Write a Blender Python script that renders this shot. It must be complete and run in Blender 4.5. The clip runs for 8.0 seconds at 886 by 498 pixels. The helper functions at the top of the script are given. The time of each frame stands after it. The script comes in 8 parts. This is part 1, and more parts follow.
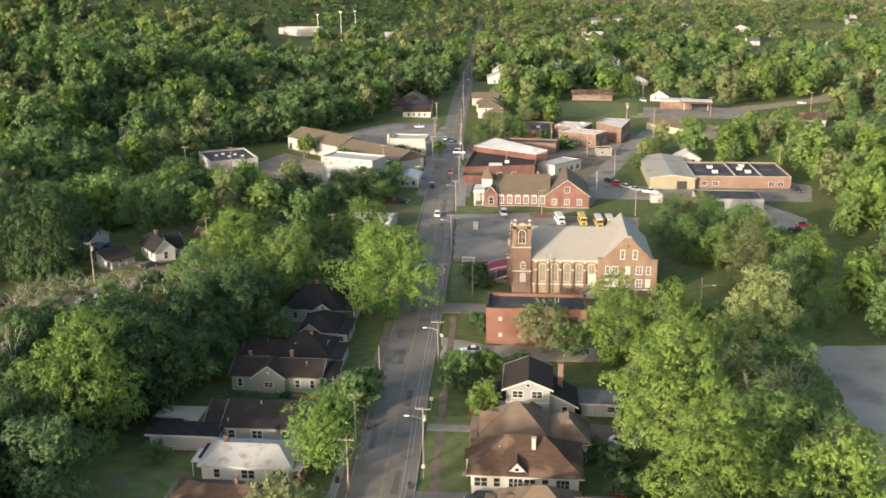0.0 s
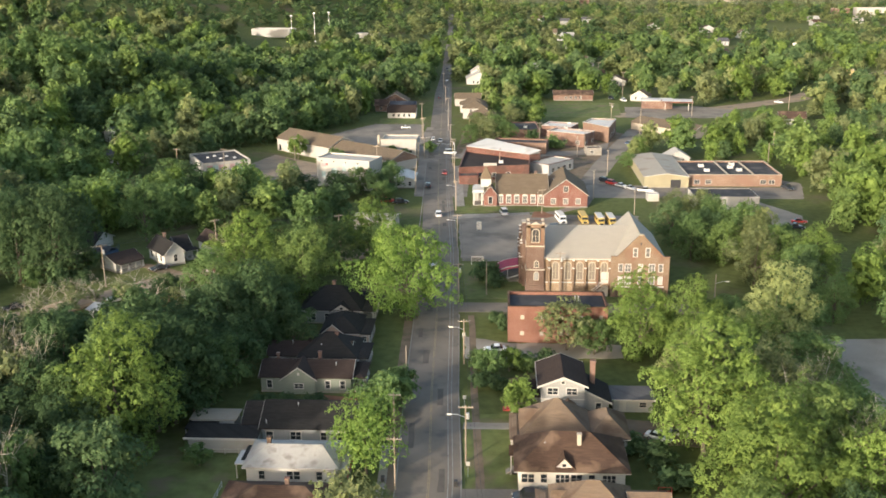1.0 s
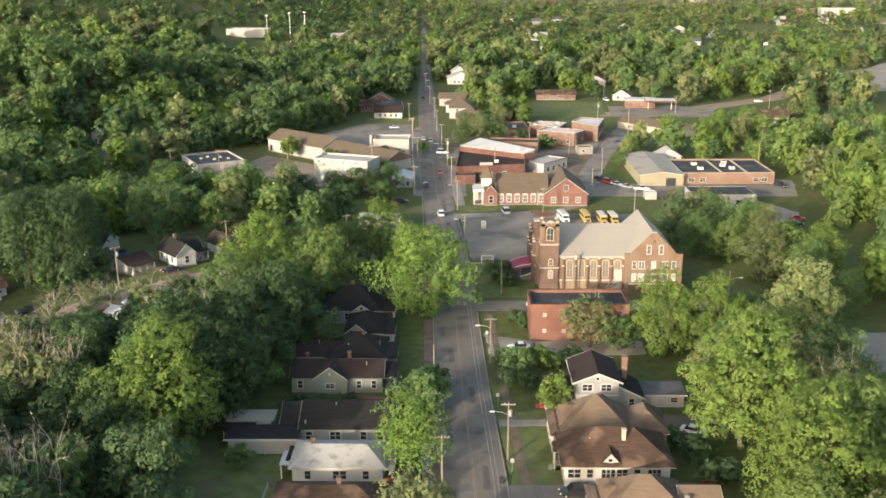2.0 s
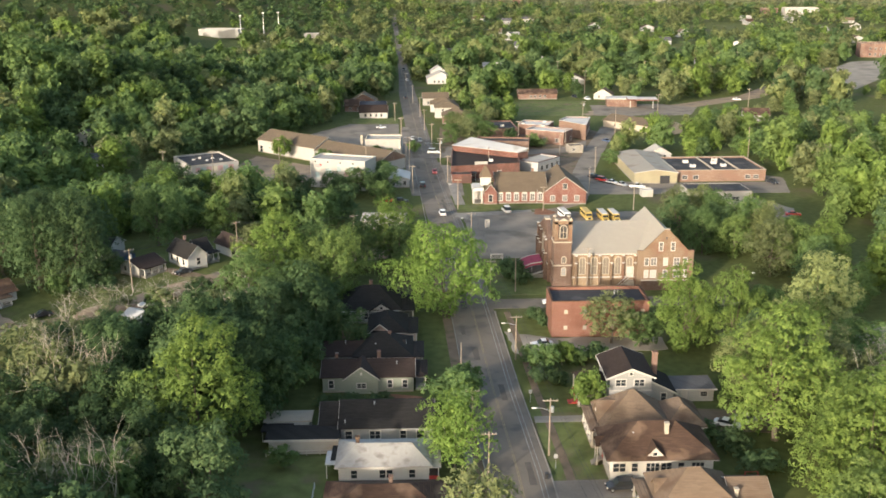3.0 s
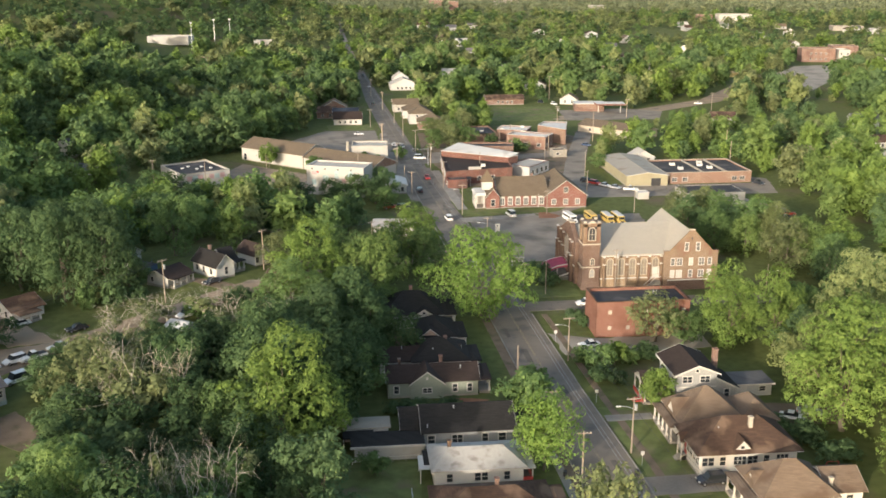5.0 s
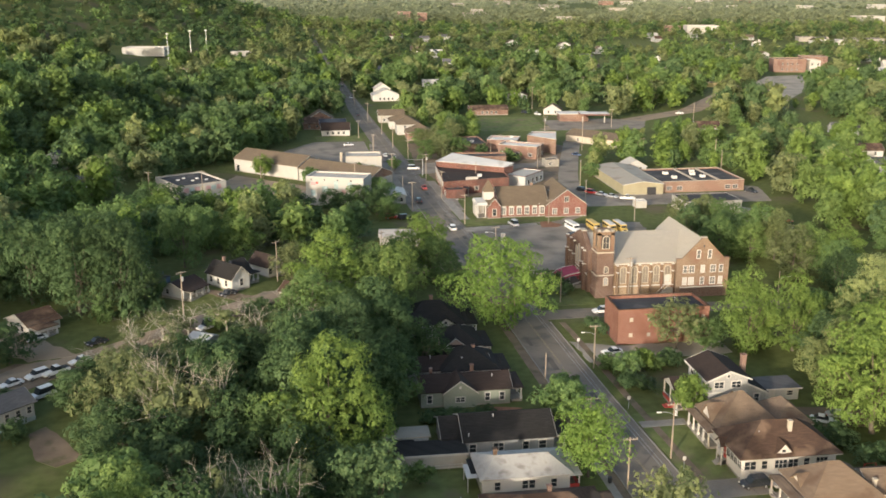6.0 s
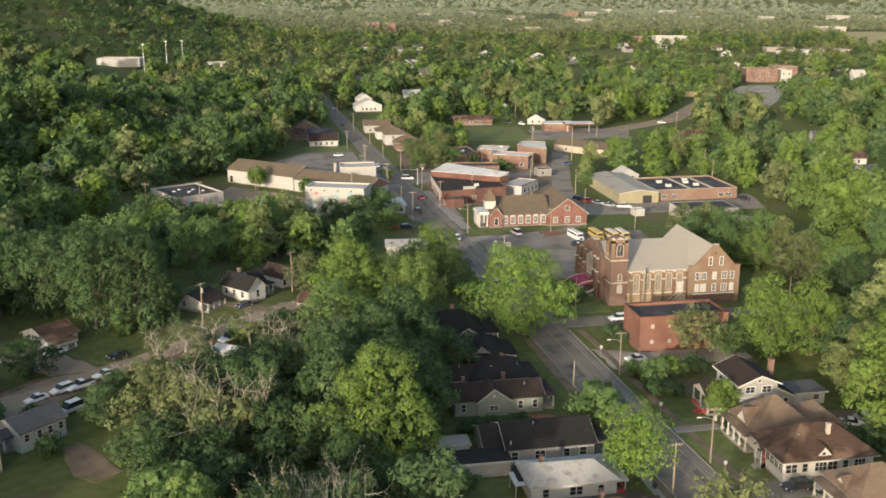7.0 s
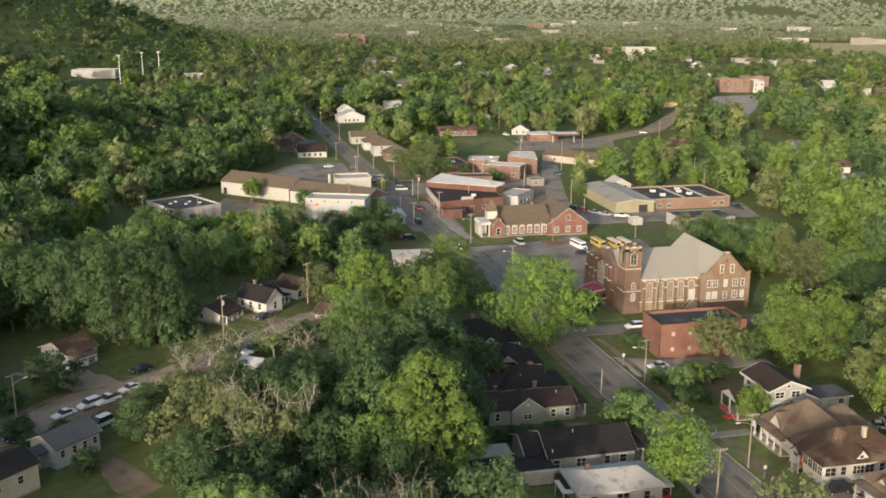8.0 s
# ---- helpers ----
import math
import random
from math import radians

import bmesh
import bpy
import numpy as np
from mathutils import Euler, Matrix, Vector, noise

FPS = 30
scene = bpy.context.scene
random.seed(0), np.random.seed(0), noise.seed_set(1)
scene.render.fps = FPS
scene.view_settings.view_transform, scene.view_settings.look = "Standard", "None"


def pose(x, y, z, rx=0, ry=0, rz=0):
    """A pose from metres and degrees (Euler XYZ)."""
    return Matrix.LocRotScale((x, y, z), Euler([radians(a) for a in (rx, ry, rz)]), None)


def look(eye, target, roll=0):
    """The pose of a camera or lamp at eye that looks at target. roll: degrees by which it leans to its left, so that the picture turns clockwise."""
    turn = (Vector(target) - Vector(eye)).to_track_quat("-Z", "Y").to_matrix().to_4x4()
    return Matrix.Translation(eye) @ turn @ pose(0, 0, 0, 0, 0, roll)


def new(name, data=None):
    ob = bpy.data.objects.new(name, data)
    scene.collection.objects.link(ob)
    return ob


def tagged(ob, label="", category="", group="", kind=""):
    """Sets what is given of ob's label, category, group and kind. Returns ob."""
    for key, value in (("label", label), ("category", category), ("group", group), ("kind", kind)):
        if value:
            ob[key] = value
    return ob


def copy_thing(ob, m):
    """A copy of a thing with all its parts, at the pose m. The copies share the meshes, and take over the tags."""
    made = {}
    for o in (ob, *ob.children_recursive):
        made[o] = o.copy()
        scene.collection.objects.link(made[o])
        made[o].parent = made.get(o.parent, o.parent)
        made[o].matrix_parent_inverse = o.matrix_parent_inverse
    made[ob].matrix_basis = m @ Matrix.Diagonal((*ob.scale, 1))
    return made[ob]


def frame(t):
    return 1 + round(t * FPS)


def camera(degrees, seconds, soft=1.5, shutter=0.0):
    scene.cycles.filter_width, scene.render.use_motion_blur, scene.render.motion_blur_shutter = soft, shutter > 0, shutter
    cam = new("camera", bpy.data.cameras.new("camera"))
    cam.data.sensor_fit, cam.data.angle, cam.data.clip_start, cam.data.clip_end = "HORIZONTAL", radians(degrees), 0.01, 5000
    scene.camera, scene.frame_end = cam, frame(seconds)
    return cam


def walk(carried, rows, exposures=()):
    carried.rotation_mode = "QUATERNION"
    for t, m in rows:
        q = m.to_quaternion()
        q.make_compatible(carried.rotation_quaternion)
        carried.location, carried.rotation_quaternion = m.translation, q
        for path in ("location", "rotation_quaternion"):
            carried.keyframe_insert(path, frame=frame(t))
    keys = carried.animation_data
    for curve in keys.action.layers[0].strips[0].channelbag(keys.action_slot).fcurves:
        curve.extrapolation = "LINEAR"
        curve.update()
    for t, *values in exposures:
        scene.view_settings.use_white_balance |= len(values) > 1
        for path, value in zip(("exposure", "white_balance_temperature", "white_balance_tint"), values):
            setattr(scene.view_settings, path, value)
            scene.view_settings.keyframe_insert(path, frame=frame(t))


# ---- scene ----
cam = camera(49.0, 8.0, soft=1.7)
PATH = [
    (0, (10.785, 2.078, 77.924), (10.592, 3.984, 77.35), -0.6),
    (0.5, (4.483, 1.013, 77.97), (4.33, 2.923, 77.396), -0.5),
    (1, (-1.793, 0.078, 78.066), (-1.906, 1.991, 77.493), -0.5),
    (1.5, (-8.022, -0.66, 78.138), (-8.097, 1.255, 77.565), -0.4),
    (3, (-26.999, -2.03, 78.274), (-26.957, -0.115, 77.7), -0.3),
    (3.5, (-33.393, -2.188, 78.29), (-33.311, -0.274, 77.718), -0.2),
    (4, (-39.793, -2.141, 78.293), (-39.672, -0.228, 77.721), -0.1),
    (4.5, (-46.177, -1.937, 78.285), (-46.02, -0.026, 77.716), -0.1),
    (6, (-65.269, -0.776, 78.206), (-65.001, 1.131, 77.665), -0.0),
    (6.5, (-71.706, -0.118, 78.182), (-71.4, 1.786, 77.652), 0.1),
    (7, (-78.137, 0.705, 78.149), (-77.794, 2.606, 77.628), 0.1),
    (7.5, (-84.573, 1.643, 78.12), (-84.193, 3.54, 77.61), 0.2),
    (8, (-90.964, 2.642, 78.095), (-90.547, 4.533, 77.596), 0.2),
]
walk(cam, [(t, look(eye, target, roll)) for t, eye, target, roll in PATH],
     exposures=[(0, 1.4), (1.5, 1.4), (3.5, 1.33), (4.5, 1.3), (6.5, 1.08), (8, 0.92)])

# ---- light ----
SUN_AZ, SUN_EL = 216.0, 12.5  # compass degrees (0 = +y, 90 = +x), elevation
world = bpy.data.worlds.new("world")
scene.world = world
world.use_nodes = True
sky = world.node_tree.nodes.new("ShaderNodeTexSky")
sky.sky_type, sky.sun_disc = "NISHITA", False
sky.sun_elevation, sky.sun_rotation = radians(SUN_EL), radians(SUN_AZ)
sky.dust_density, sky.air_density, sky.ozone_density = 3.0, 1.1, 1.0
world.node_tree.links.new(sky.outputs[0], world.node_tree.nodes["Background"].inputs[0])
world.node_tree.nodes["Background"].inputs[1].default_value = 0.136
sun_data = bpy.data.lights.new("sun", "SUN")
sun_data.energy, sun_data.angle, sun_data.color = 2.45, radians(2.0), (1.0, 0.87, 0.71)
sun = new("sun", sun_data)
_d = Vector((math.sin(radians(SUN_AZ)) * math.cos(radians(SUN_EL)), math.cos(radians(SUN_AZ)) * math.cos(radians(SUN_EL)), math.sin(radians(SUN_EL))))
sun.matrix_world = look(_d * 100, (0, 0, 0))


# ---- materials ----
def nodes_of(name):
    m = bpy.data.materials.new(name)
    m.use_nodes = True
    nt = m.node_tree
    return m, nt, nt.nodes["Principled BSDF"]


def add_noise(nt, vec, scale, detail=3.0):
    n = nt.nodes.new("ShaderNodeTexNoise")
    n.inputs["Scale"].default_value, n.inputs["Detail"].default_value = scale, detail
    nt.links.new(vec, n.inputs["Vector"])
    return n.outputs["Fac"]


def ramp_mix(nt, fac, a, b, lo=0.3, hi=0.7):
    r = nt.nodes.new("ShaderNodeMapRange")
    r.inputs["From Min"].default_value, r.inputs["From Max"].default_value = lo, hi
    nt.links.new(fac, r.inputs["Value"])
    x = nt.nodes.new("ShaderNodeMix")
    x.data_type = "RGBA"
    nt.links.new(r.outputs["Result"], x.inputs["Factor"])
    for slot, v in ((6, a), (7, b)):
        if isinstance(v, tuple):
            x.inputs[slot].default_value = (*v, 1)
        else:
            nt.links.new(v, x.inputs[slot])
    return x.outputs[2]


def shade(c, k):
    return tuple(min(1.0, v * k) for v in c)


def jitter_value(nt, color, source, amount):
    """Shift value by the random output of a node."""
    r = nt.nodes.new("ShaderNodeMapRange")
    r.inputs["To Min"].default_value, r.inputs["To Max"].default_value = 1 - amount, 1 + amount
    nt.links.new(source, r.inputs["Value"])
    h = nt.nodes.new("ShaderNodeHueSaturation")
    nt.links.new(r.outputs["Result"], h.inputs["Value"])
    nt.links.new(color, h.inputs["Color"])
    return h.outputs["Color"]


def mat(name, col, rough=0.85, var=0.2, scale=0.35, fine=6.0, bump=0.15, metal=0.0, stain=None, stain_scale=0.15, jit=0.0):
    """Plain weathered surface: coarse blotches, fine grain, optional stains."""
    m, nt, p = nodes_of(name)
    obj = nt.nodes.new("ShaderNodeTexCoord").outputs["Object"]
    c = ramp_mix(nt, add_noise(nt, obj, scale, 4), shade(col, 1 - var), shade(col, 1 + var))
    f = add_noise(nt, obj, fine, 3)
    c = ramp_mix(nt, f, c, ramp_mix(nt, f, shade(col, 1 - var), shade(col, 1 + 0.6 * var)), 0.35, 0.95)
    if stain:
        c = ramp_mix(nt, add_noise(nt, obj, stain_scale, 6), c, stain, 0.52, 0.68)
    if jit:
        c = jitter_value(nt, c, nt.nodes.new("ShaderNodeObjectInfo").outputs["Random"], jit)
    nt.links.new(c, p.inputs["Base Color"])
    p.inputs["Roughness"].default_value, p.inputs["Metallic"].default_value = rough, metal
    p.inputs["Specular IOR Level"].default_value = 0.15 if rough > 0.8 else 0.5
    b = nt.nodes.new("ShaderNodeBump")
    b.inputs["Strength"].default_value, b.inputs["Distance"].default_value = bump, 0.05
    nt.links.new(f, b.inputs["Height"])
    nt.links.new(b.outputs["Normal"], p.inputs["Normal"])
    return m


def course_mat(name, col, col2, mortar, size=(0.24, 0.08), mortar_size=0.012, rough=0.9, blotch=0.25, lap=0.5, stain=None):
    """Bricks, siding boards or shingles in courses on upright walls and slopes."""
    m, nt, p = nodes_of(name)
    obj = nt.nodes.new("ShaderNodeTexCoord").outputs["Object"]
    s = nt.nodes.new("ShaderNodeSeparateXYZ")
    nt.links.new(obj, s.inputs[0])
    a = nt.nodes.new("ShaderNodeMath")
    nt.links.new(s.outputs[0], a.inputs[0])
    nt.links.new(s.outputs[1], a.inputs[1])
    cb = nt.nodes.new("ShaderNodeCombineXYZ")
    nt.links.new(a.outputs[0], cb.inputs[0])
    nt.links.new(s.outputs[2], cb.inputs[1])
    br = nt.nodes.new("ShaderNodeTexBrick")
    br.offset = lap
    nt.links.new(cb.outputs[0], br.inputs["Vector"])
    br.inputs["Color1"].default_value, br.inputs["Color2"].default_value, br.inputs["Mortar"].default_value = (*col, 1), (*col2, 1), (*mortar, 1)
    br.inputs["Scale"].default_value, br.inputs["Mortar Size"].default_value = 1.0, mortar_size
    br.inputs["Brick Width"].default_value, br.inputs["Row Height"].default_value = size
    c = ramp_mix(nt, add_noise(nt, obj, 0.3, 5), br.outputs["Color"], shade(col, 1 - blotch), 0.45, 0.85)
    if stain:
        c = ramp_mix(nt, add_noise(nt, obj, 0.22, 5), c, stain, 0.5, 0.62)
    nt.links.new(c, p.inputs["Base Color"])
    p.inputs["Roughness"].default_value = rough
    p.inputs["Specular IOR Level"].default_value = 0.2
    b = nt.nodes.new("ShaderNodeBump")
    b.inputs["Strength"].default_value, b.inputs["Distance"].default_value, b.invert = 0.4, 0.02, True
    nt.links.new(br.outputs["Fac"], b.inputs["Height"])
    nt.links.new(b.outputs["Normal"], p.inputs["Normal"])
    return m


def leaf_mat(name, a, b, trans=0.3, jit=0.2):
    a, b = [(c[0], c[1], c[2] * 1.1) for c in (a, b)]
    m, nt, p = nodes_of(name)
    geo = nt.nodes.new("ShaderNodeNewGeometry")
    rnd = geo.outputs["Random Per Island"]
    c = ramp_mix(nt, rnd, a, b, 0.0, 1.0)
    big = add_noise(nt, nt.nodes.new("ShaderNodeTexCoord").outputs["Object"], 0.05, 4)
    c = ramp_mix(nt, big, c, shade(a, 0.7), 0.5, 0.9)
    c = jitter_value(nt, c, nt.nodes.new("ShaderNodeObjectInfo").outputs["Random"], jit)
    nt.links.new(c, p.inputs["Base Color"])
    p.inputs["Roughness"].default_value = 0.8
    p.inputs["Specular IOR Level"].default_value = 0.1
    t = nt.nodes.new("ShaderNodeBsdfTranslucent")
    nt.links.new(c, t.inputs["Color"])
    mx = nt.nodes.new("ShaderNodeMixShader")
    mx.inputs[0].default_value = trans
    nt.links.new(p.outputs[0], mx.inputs[1])
    nt.links.new(t.outputs[0], mx.inputs[2])
    nt.links.new(mx.outputs[0], nt.nodes["Material Output"].inputs["Surface"])
    return m


def ground_mat():
    m, nt, p = nodes_of("ground")
    obj = nt.nodes.new("ShaderNodeTexCoord").outputs["Object"]
    g = ramp_mix(nt, add_noise(nt, obj, 0.5, 5), (0.082, 0.1, 0.033), (0.13, 0.15, 0.054))
    g = ramp_mix(nt, add_noise(nt, obj, 5.0, 4), g, (0.10, 0.12, 0.04), 0.5, 0.8)
    g = ramp_mix(nt, add_noise(nt, obj, 0.045, 6), g, (0.14, 0.115, 0.075), 0.56, 0.72)
    nt.links.new(g, p.inputs["Base Color"])
    p.inputs["Roughness"].default_value = 0.95
    p.inputs["Specular IOR Level"].default_value = 0.1
    b = nt.nodes.new("ShaderNodeBump")
    b.inputs["Strength"].default_value, b.inputs["Distance"].default_value = 0.6, 0.12
    nt.links.new(add_noise(nt, obj, 6.0, 4), b.inputs["Height"])
    nt.links.new(b.outputs["Normal"], p.inputs["Normal"])
    return m


def glass_mat():
    m, nt, p = nodes_of("window_glass")
    p.inputs["Base Color"].default_value = (0.03, 0.035, 0.04, 1)
    p.inputs["Roughness"].default_value = 0.12
    return m


M = dict(
    dull_glass=mat("dusty_window_glass", (0.15, 0.15, 0.145), 0.25, 0.3, 0.5, 2.0, 0.02),
    yellow_wall=mat("faded_yellow_wall", (0.4, 0.33, 0.14), 0.8, 0.12, 0.3, 3.0, 0.1, stain=(0.33, 0.27, 0.14), stain_scale=0.25),
    ground=ground_mat(), glass=glass_mat(),
    blind=mat("pale_window_blind", (0.42, 0.41, 0.38), 0.35, 0.1, 0.8, 3.0, 0.02),
    faded_pink=mat("faded_pink_paint", (0.42, 0.27, 0.27), 0.8, 0.25, 0.8, 4.0, 0.1),
    faded_blue=mat("faded_blue_paint", (0.3, 0.38, 0.38), 0.8, 0.25, 0.8, 4.0, 0.1),
    asphalt=mat("asphalt", (0.2, 0.175, 0.146), 0.95, 0.18, 0.12, 4.0, 0.2, stain=(0.135, 0.125, 0.113), stain_scale=0.25),
    asphalt_pale=mat("worn_asphalt", (0.245, 0.217, 0.183), 0.96, 0.2, 0.15, 4.0, 0.2, stain=(0.135, 0.122, 0.106), stain_scale=0.09),
    tan_road=mat("dusty_asphalt", (0.305, 0.24, 0.175), 0.96, 0.18, 0.12, 4.0, 0.2, stain=(0.2, 0.17, 0.135), stain_scale=0.15),
    asphalt_repair=mat("asphalt_repair", (0.125, 0.112, 0.097), 0.95, 0.2, 0.4, 5.0, 0.2),
    concrete=mat("concrete", (0.29, 0.27, 0.24), 0.9, 0.2, 0.5, 6.0, 0.15, stain=(0.24, 0.22, 0.19), stain_scale=0.4),
    gravel=mat("gravel", (0.32, 0.29, 0.245), 0.95, 0.2, 0.1, 5.0, 0.4, stain=(0.22, 0.2, 0.17), stain_scale=0.08),
    dirt=mat("bare_dirt", (0.19, 0.145, 0.105), 0.95, 0.25, 0.3, 4.0, 0.4, stain=(0.1, 0.1, 0.05), stain_scale=0.2),
    red_dirt=mat("red_clay_soil", (0.24, 0.125, 0.08), 0.95, 0.25, 0.5, 4.0, 0.5),
    grass=mat("lawn_grass", (0.135, 0.16, 0.057), 0.95, 0.3, 0.4, 5.0, 0.5, stain=(0.165, 0.14, 0.085), stain_scale=0.16),
    dry_grass=mat("dry_field", (0.36, 0.31, 0.16), 0.95, 0.12, 0.02, 1.0, 0.3),
    paint=mat("road_paint", (0.3, 0.29, 0.27), 0.8, 0.25, 1.5, 8.0, 0.05, stain=(0.18, 0.175, 0.165), stain_scale=0.6),
    ypaint=mat("yellow_road_paint", (0.27, 0.22, 0.13), 0.8, 0.25, 1.5, 8.0, 0.05, stain=(0.17, 0.16, 0.14), stain_scale=0.6),
    brick=course_mat("red_brick", (0.24, 0.138, 0.108), (0.185, 0.108, 0.086), (0.28, 0.225, 0.19), blotch=0.35, stain=(0.17, 0.105, 0.085)),
    brick_dark=course_mat("brown_brick", (0.2, 0.122, 0.092), (0.15, 0.092, 0.07), (0.26, 0.2, 0.165)),
    brick_tan=course_mat("buff_brick", (0.319, 0.227, 0.143), (0.277, 0.189, 0.118), (0.38, 0.31, 0.24)),
    brick_worn=course_mat("painted_brick", (0.23, 0.103, 0.075), (0.188, 0.087, 0.064), (0.26, 0.155, 0.12), blotch=0.4),
    mgrey_siding=course_mat("mid_grey_siding", (0.36, 0.36, 0.35), (0.34, 0.34, 0.33), (0.22, 0.22, 0.22), (4.0, 0.16), 0.012, 0.75, 0.15),
    roof_umber=course_mat("umber_shingles", (0.05, 0.036, 0.03), (0.038, 0.028, 0.025), (0.03, 0.022, 0.02), (0.9, 0.14), 0.01, 0.9, 0.35),
    brick_shop=course_mat("dark_red_brick", (0.185, 0.075, 0.06), (0.14, 0.06, 0.05), (0.2, 0.13, 0.105), blotch=0.45, stain=(0.12, 0.07, 0.06)),
    brick_school=course_mat("bright_red_brick", (0.234, 0.090, 0.070), (0.184, 0.072, 0.058), (0.28, 0.19, 0.16), blotch=0.3),
    brick_pink=course_mat("faded_pink_brick", (0.25, 0.15, 0.11), (0.2, 0.12, 0.09), (0.32, 0.25, 0.2), blotch=0.3, stain=(0.24, 0.15, 0.115)),
    brick_brown=course_mat("buff_brown_brick", (0.230, 0.156, 0.102), (0.174, 0.115, 0.076), (0.28, 0.22, 0.17), blotch=0.3, stain=(0.2, 0.12, 0.085)),
    brick_tower=course_mat("umber_brick", (0.165, 0.1, 0.075), (0.12, 0.073, 0.056), (0.2, 0.155, 0.13), blotch=0.35),
    buff_glass=mat("dusty_leaded_glass", (0.2, 0.17, 0.135), 0.35, 0.25, 0.9, 4.0, 0.05),
    stone=mat("limestone", (0.42, 0.375, 0.31), 0.85, 0.15, 0.6, 5.0, 0.2),
    white=course_mat("white_siding", (0.58, 0.57, 0.54), (0.54, 0.53, 0.505), (0.48, 0.47, 0.45), (4.0, 0.16), 0.012, 0.7, 0.12),
    white_wall=mat("white_painted_wall", (0.4, 0.387, 0.36), 0.8, 0.08, 0.3, 3.0, 0.1, stain=(0.37, 0.35, 0.31), stain_scale=0.3),
    olive_metal=mat("olive_tan_metal", (0.31, 0.28, 0.185), 0.8, 0.1, 0.3, 3.0, 0.1, stain=(0.28, 0.24, 0.16), stain_scale=0.25),
    cream=mat("cream_wall", (0.5, 0.455, 0.35), 0.8, 0.1, 0.3, 3.0, 0.1, stain=(0.42, 0.37, 0.27), stain_scale=0.25),
    green_siding=course_mat("sage_siding", (0.26, 0.29, 0.24), (0.24, 0.27, 0.225), (0.15, 0.17, 0.14), (4.0, 0.16), 0.012, 0.75, 0.15),
    grey_siding=course_mat("grey_siding", (0.3, 0.31, 0.315), (0.27, 0.28, 0.285), (0.18, 0.18, 0.18), (4.0, 0.16), 0.012, 0.75, 0.15),
    lgrey_siding=course_mat("pale_grey_siding", (0.46, 0.46, 0.45), (0.43, 0.43, 0.42), (0.28, 0.28, 0.28), (4.0, 0.18), 0.012, 0.75, 0.15),
    pink_siding=course_mat("pinkish_siding", (0.45, 0.33, 0.28), (0.42, 0.31, 0.26), (0.28, 0.21, 0.18), (4.0, 0.16), 0.012, 0.75, 0.15),
    trim=mat("white_trim", (0.52, 0.5, 0.465), 0.6, 0.08, 0.8, 6.0, 0.05),
    roof_black=course_mat("black_shingles", (0.032, 0.03, 0.029), (0.023, 0.022, 0.021), (0.015, 0.014, 0.014), (0.9, 0.14), 0.01, 0.9, 0.3),
    roof_brown=course_mat("brown_shingles", (0.1, 0.063, 0.045), (0.07, 0.045, 0.034), (0.045, 0.03, 0.025), (0.9, 0.14), 0.01, 0.9, 0.45, stain=(0.17, 0.115, 0.08)),
    roof_tan=course_mat("tan_shingles", (0.205, 0.153, 0.112), (0.17, 0.125, 0.09), (0.1, 0.075, 0.058), (0.9, 0.14), 0.01, 0.9, 0.3, stain=(0.12, 0.082, 0.058)),
    roof_olive=course_mat("weathered_shingles", (0.17, 0.132, 0.092), (0.145, 0.112, 0.08), (0.11, 0.085, 0.06), (0.9, 0.14), 0.01, 0.9, 0.25),
    roof_grey=course_mat("grey_shingles", (0.13, 0.13, 0.135), (0.1, 0.1, 0.107), (0.06, 0.06, 0.06), (0.9, 0.14), 0.01, 0.9, 0.3),
    roof_slate=course_mat("blue_grey_shingles", (0.05, 0.062, 0.085), (0.04, 0.05, 0.07), (0.03, 0.035, 0.045), (0.9, 0.14), 0.01, 0.9, 0.3),
    roof_pale=mat("pale_metal_roof", (0.42, 0.405, 0.375), 0.85, 0.16, 0.5, 5.0, 0.15, stain=(0.27, 0.25, 0.22), stain_scale=0.5),
    roof_church=course_mat("pale_church_shingles", (0.36, 0.337, 0.292), (0.335, 0.315, 0.275), (0.28, 0.265, 0.233), (0.9, 0.16), 0.008, 0.8, 0.1),
    roof_white=mat("white_flat_roof", (0.58, 0.568, 0.54), 0.8, 0.1, 0.12, 3.0, 0.1, stain=(0.42, 0.4, 0.36), stain_scale=0.2),
    roof_tar=mat("tar_roof", (0.06, 0.06, 0.064), 0.9, 0.25, 0.2, 5.0, 0.2, stain=(0.11, 0.105, 0.1), stain_scale=0.2),
    roof_metal_tan=mat("tan_metal_roof", (0.34, 0.3, 0.24), 0.6, 0.1, 0.2, 4.0, 0.1, stain=(0.25, 0.2, 0.15), stain_scale=0.2),
    bark=mat("bark", (0.13, 0.11, 0.085), 0.95, 0.3, 1.0, 9.0, 0.6),
    dead_wood=mat("bare_pale_wood", (0.44, 0.4, 0.33), 0.9, 0.2, 0.7, 9.0, 0.4),
    pole_wood=mat("weathered_pole_wood", (0.3, 0.25, 0.2), 0.9, 0.2, 0.8, 9.0, 0.4, jit=0.15),
    metal=mat("galvanised_metal", (0.5, 0.51, 0.52), 0.45, 0.1, 1.0, 8.0, 0.05, metal=0.6),
    dark=mat("dark_metal", (0.035, 0.035, 0.038), 0.6, 0.2, 1.0, 8.0, 0.05),
    rubber=mat("tyre_rubber", (0.02, 0.02, 0.02), 0.9, 0.2, 3.0, 20.0, 0.1),
    maroon=mat("maroon_canvas", (0.3, 0.04, 0.085), 0.8, 0.15, 0.8, 6.0, 0.1),
    red_paint=mat("red_paint", (0.42, 0.05, 0.04), 0.5, 0.1, 0.8, 6.0, 0.05),
